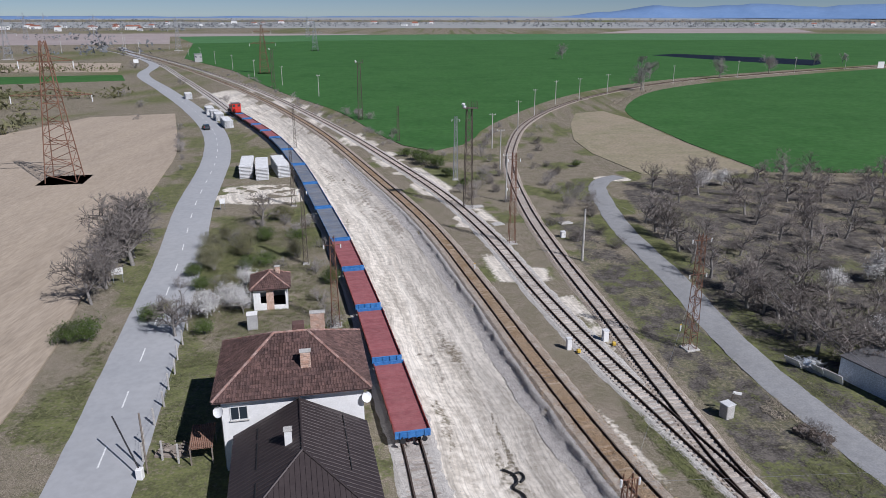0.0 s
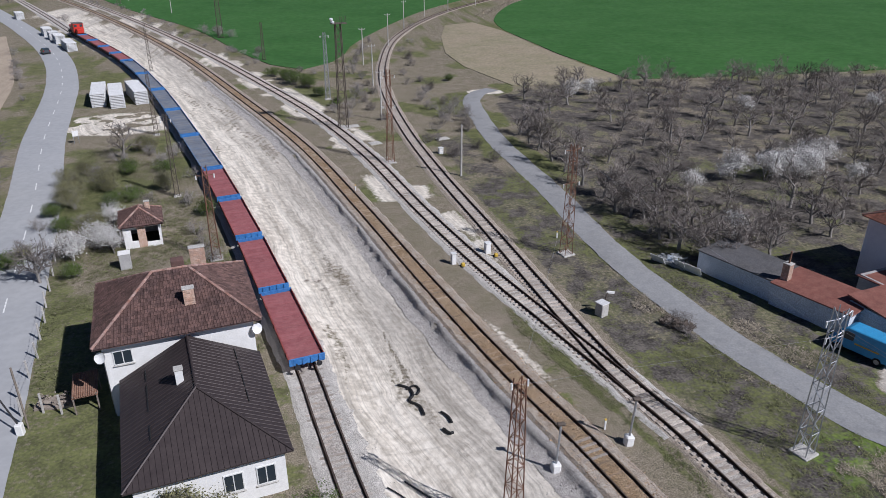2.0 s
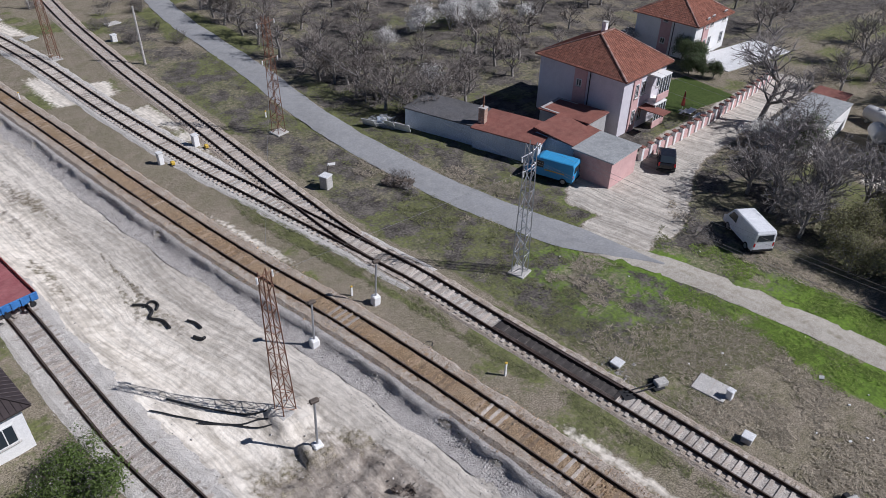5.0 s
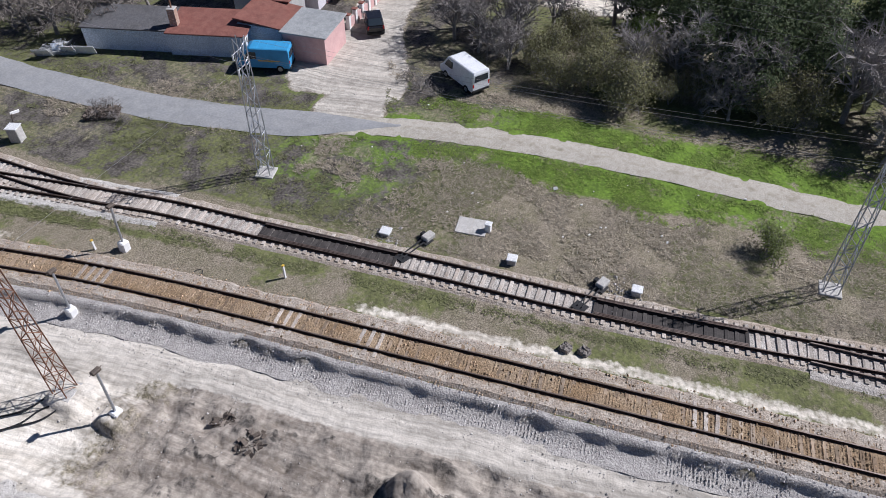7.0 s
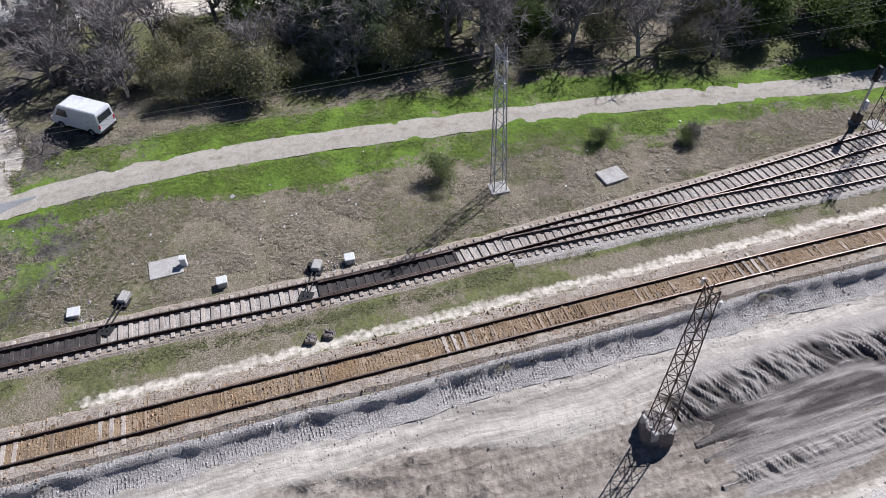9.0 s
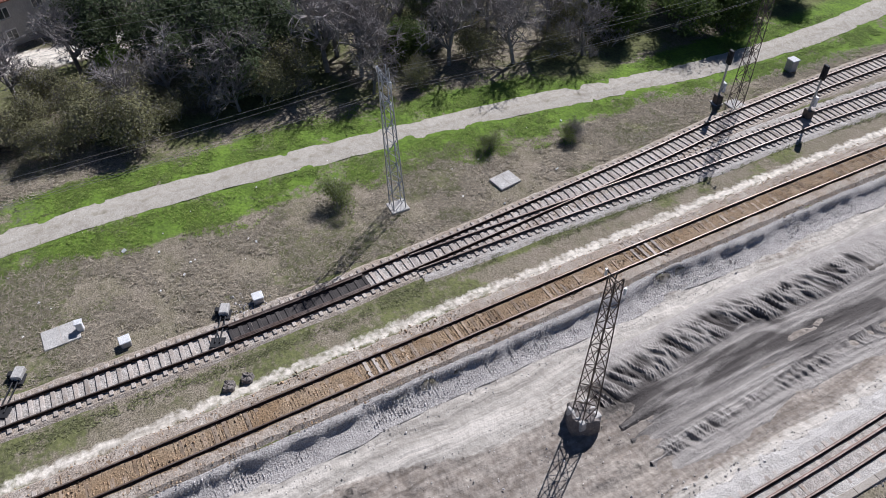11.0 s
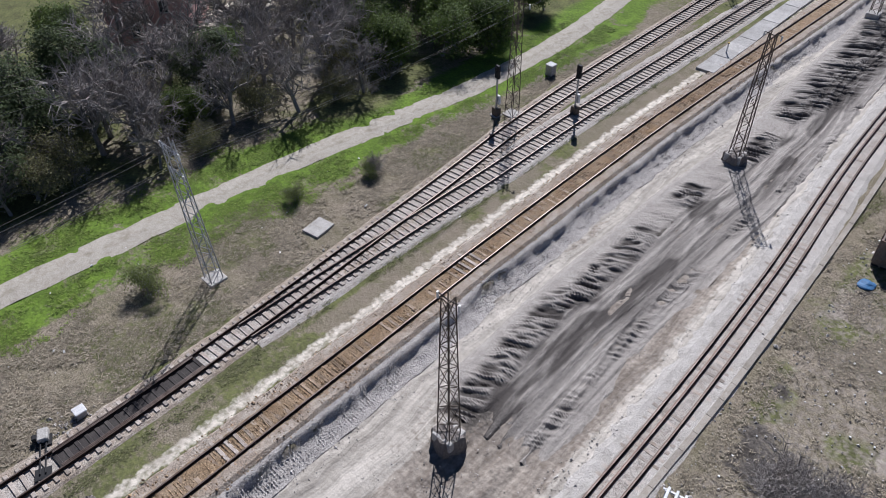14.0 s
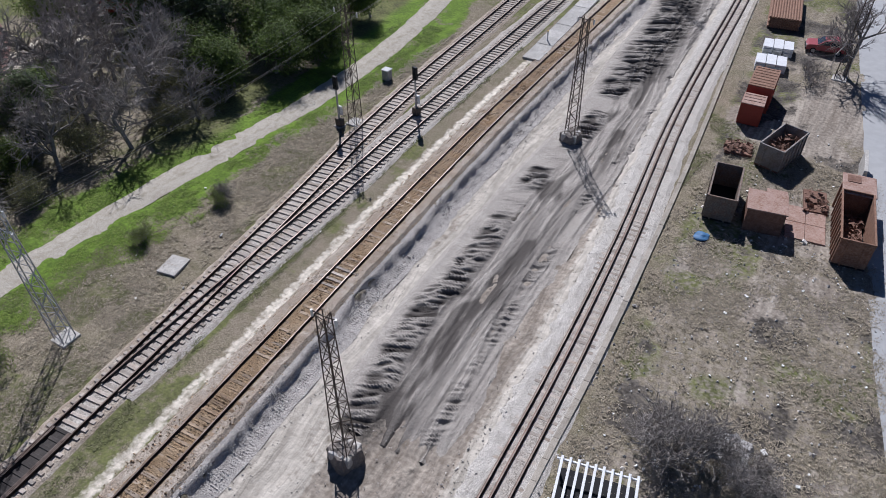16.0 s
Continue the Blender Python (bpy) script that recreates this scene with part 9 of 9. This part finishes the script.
for x, y, rot, w, h, tilt, mat in ((34.7, 63.4, -60, 1.6, 1.2, 35, "concrete_new"), (35.6, 62.6, -48, 1.1, 1.0, -28, "render_blue"), (36.2, 61.6, -66, 1.3, 1.1, 25, "concrete_new"), (37.0, 60.3, -62, 1.9, 1.0, 20, "render_white"), (36.6, 62.8, 10, 0.9, 1.3, 40, "felt_grey")):
    junk_sheet(x, y, rot, w, h, tilt, mat, "discarded pale sheet leaning in a junk pile by the lane")
heap(36.0, 62.8, -60, 3.6, 1.6, 0.0, 0.9, "pile of discarded metal and bags by the lane", 90, ("felt_grey",))
heap(30.4, 50.8, -55, 3.0, 1.8, 0.0, 0.55, "heap of dark dead branches and burnt weeds", 220, ("steel_brown",))
for x, y, s in ((30.2, 49.6, 0.42), (30.8, 52.2, 0.45), (29.9, 51.0, 0.38)):
    put(shrub, x, y, s)
for x, y, s in ((76.7, 54.2, 0.32), (77.3, 52.5, 0.26), (78.4, 51.6, 0.24)):
    put(pines, x, y, s, "small clipped dark evergreen on the lawn")
stones(260, 21, "broken pale concrete and stones beside the switch", lambda r, n: (np.concatenate([r.normal(29.6, 0.5, n // 2), r.normal(32.4, 0.7, n - n // 2)]), np.concatenate([r.normal(21.4, 0.8, n // 2), r.normal(5.2, 0.9, n - n // 2)])), bank_stone, (0.05, 0.13), lambda x, y, dm: np.full(len(x), 0.0))
for x, y in ((26.4, 6.8), (26.7, 5.7)):
    ob = earth_block(x, y, 0.34, 0.3, int(y * 7))
    ob.location.z, ob["label"] = 0.72, "small mound of dark earth in the grass"


# ---- roadside and garden ----
def garden_fence():
    f = thing("garden_fence", "rough fence of grey posts beside the road", "fence")
    pts = [(-26.6, 64.5), (-25.8, 61.5), (-25.3, 58.5), (-24.6, 55.5), (-24.3, 52.5), (-24.0, 49.6), (-23.2, 47.4), (-21.8, 47.6), (-20.4, 47.2), (-27.3, 68), (-28.0, 71.5), (-28.8, 75)]
    for x, y in pts:
        p = part("post", boxbm((-0.07, -0.07, -0.2), (0.07, 0.07, 1.7), 0.015, Matrix.Translation((x, y, 0)) @ Matrix.Rotation(random.Random(int(y)).gauss(0, 0.05), 4, "X")), M["concrete"], f)
    for a, b in zip(pts[:6], pts[1:7]):
        for z in (0.5, 1.0, 1.5):
            part("wire", barbm((*a, z), (*b, z), 0.012, 3), M["wire"], f)


garden_fence()
t = thing("lean_to_shed", "open shed with a rusty corrugated roof", "shed", Matrix.Translation((-18.8, 48.4, 0)) @ Matrix.Rotation(radians(12), 4, "Z"))
bm = bmesh.new()
for k in range(12):
    x0, x1 = -0.9 + k * 0.15, -0.75 + k * 0.15
    q = [bm.verts.new(p) for p in ((x0, -1.5, 1.5), ((x0 + x1) / 2, -1.5, 1.57), (x1, -1.5, 1.5), (x1, 1.5, 1.8), ((x0 + x1) / 2, 1.5, 1.87), (x0, 1.5, 1.8))]
    bm.faces.new((q[0], q[1], q[4], q[5]))
    bm.faces.new((q[1], q[2], q[3], q[4]))
    q2 = [bm.verts.new(p) for p in ((x0, -1.5, 1.47), (x1, -1.5, 1.47), (x1, 1.5, 1.77), (x0, 1.5, 1.77))]
    bm.faces.new(q2[::-1])
tagged(part("roof", bm, M["rust_orange"], t), kind="stuff")
for xx in (-0.8, 0.8):
    for yy in (-1.4, 1.4):
        part("post", boxbm((xx - 0.05, yy - 0.05, -0.1), (xx + 0.05, yy + 0.05, 1.6 if yy < 0 else 1.75)), M["wood_old"], t)
heap(-21.2, 48.6, 0, 3.0, 1.6, 0.0, 0.6, "garden junk and firewood", 60, ("wood_old",))


def street_lamp():
    t = thing("street_lamp", "thin leaning street lamp beside the road", "street lamp", Matrix.Translation((-22.6, 45.3, 0)))
    part("base", boxbm((-0.25, -0.25, -0.1), (0.25, 0.25, 0.9), 0.05), M["render_white"], t)
    part("pole", barbm((0, 0, 0.8), (-2.6, 2.3, 3.9), 0.06, 6), M["wagon_under"], t)
    part("pole", barbm((0.3, 0.6, -0.1), (0.3, 0.6, 5.2), 0.07, 6), M["wood_old"], t)


street_lamp()


def billboard(x, y, w, h, zb, label):
    t = thing("road_sign", label, "sign", Matrix.Translation((x, y, 0)) @ Matrix.Rotation(radians(20), 4, "Z"))
    for s in (-1, 1):
        part("leg", barbm((s * w * 0.4, 0.03, -0.2), (s * w * 0.4, 0.03, zb), 0.04, 6), M["steel_grey"], t)
    part("panel", boxbm((-w / 2, -0.03, zb), (w / 2, 0.03, zb + h), 0.01), M["render_white"], t)
    part("rim", boxbm((-w / 2 - 0.03, -0.02, zb - 0.05), (w / 2 + 0.03, 0.02, zb - 0.002)), M["steel_grey"], t)


billboard(-41.8, 86.0, 1.4, 0.9, 1.2, "blank white road sign on two legs")
billboard(-38.9, 122, 0.9, 0.9, 1.2, "small white road sign on the verge")
billboard(-196, 470, 3, 2.4, 3, "white board by the distant road")
t = thing("lineside_hut", "pale yellow two-storey lineside cabin far down the line", "cabin", Matrix.Translation((-176, 530, 0)) @ Matrix.Rotation(0.4, 4, "Z"))
walls(t, 5, 5, 5.5, M["render_grey"])
part("roof", boxbm((-2.8, -2.8, 5.5), (2.8, 2.8, 5.75), 0.05), M["felt_grey"], t)
for x in (-1.5, 1.5):
    window(t, x, -2.506, 3.0, 1.4, 1.3, 0)
t = thing("lineside_board", "white board beside the distant curve", "sign", Matrix.Translation((281, 472, 0)))
part("panel", boxbm((-2, -0.1, 0), (2, 0.1, 4.0)), M["render_white"], t)

# road markings
t = thing("road_marking", "dashed white centre line on the country road", "road marking", kind="structure")
pos, d = spline(ROAD, 1.0)
for i in range(30, 420, 9):
    if i + 3 < len(pos):
        bm = bmesh.new()
        L_, R_ = [], []
        for k in range(4):
            p, q = pos[i + k], d[i + k]
            L_.append(bm.verts.new((p[0] - q[1] * 0.07, p[1] + q[0] * 0.07, 0.127)))
            R_.append(bm.verts.new((p[0] + q[1] * 0.07, p[1] - q[0] * 0.07, 0.127)))
        for k in range(3):
            bm.faces.new((L_[k], R_[k], R_[k + 1], L_[k + 1]))
        part("dash", bm, M["paint_white"], t)


# villages on the plain
def village(n, region, seed, label):
    rng = random.Random(seed)
    for i in range(n):
        x, y = rng.uniform(region[0], region[1]), rng.uniform(region[2], region[3])
        L, W, H = rng.uniform(9, 22), rng.uniform(8, 12), rng.uniform(3.5, 8)
        t = thing("village_house", label, "house", Matrix.Translation((x, y, 0)) @ Matrix.Rotation(rng.uniform(-0.4, 0.4), 4, "Z"))
        part("wall", boxbm((-L / 2, -W / 2, -0.3), (L / 2, W / 2, H)), M["render_white"], t)
        bm = bmesh.new()
        P = [bm.verts.new(p) for p in ((-L / 2 - 0.5, -W / 2 - 0.5, H), (L / 2 + 0.5, -W / 2 - 0.5, H), (L / 2 + 0.5, W / 2 + 0.5, H), (-L / 2 - 0.5, W / 2 + 0.5, H), (-L / 2 + 2, 0, H + 3), (L / 2 - 2, 0, H + 3))]
        for f in ((0, 1, 5, 4), (1, 2, 5), (2, 3, 4, 5), (3, 0, 4), (3, 2, 1, 0)):
            bm.faces.new([P[k] for k in f])
        part("roof", bm, M["tile_red"] if rng.random() < 0.6 else M["felt_grey"], t)
        for k in range(3):
            part("window", boxbm((-L / 2 + (k + 0.7) * L / 4, -W / 2 - 0.04, 1.2), (-L / 2 + (k + 1.1) * L / 4, -W / 2 + 0.01, 2.6)), M["glass"], t)


village(16, (-1000, -500, 1450, 1900), 1, "small distant village house with a pitched roof")
village(14, (-900, 0, 2100, 2700), 2, "small distant village house with a pitched roof")
village(10, (900, 1500, 1750, 2400), 3, "small distant village house with a pitched roof")

# patterns of trees that were planted nowhere are taken away again
for kind_ in (bare, tallbare, shrub, verge_tree, wispy, deep, scrub, fresh, olive, flower, pines, greent):
    for src_ in kind_:
        if src_.name not in _first:
            for child_ in list(src_.children):
                bpy.data.objects.remove(child_)
            bpy.data.objects.remove(src_)
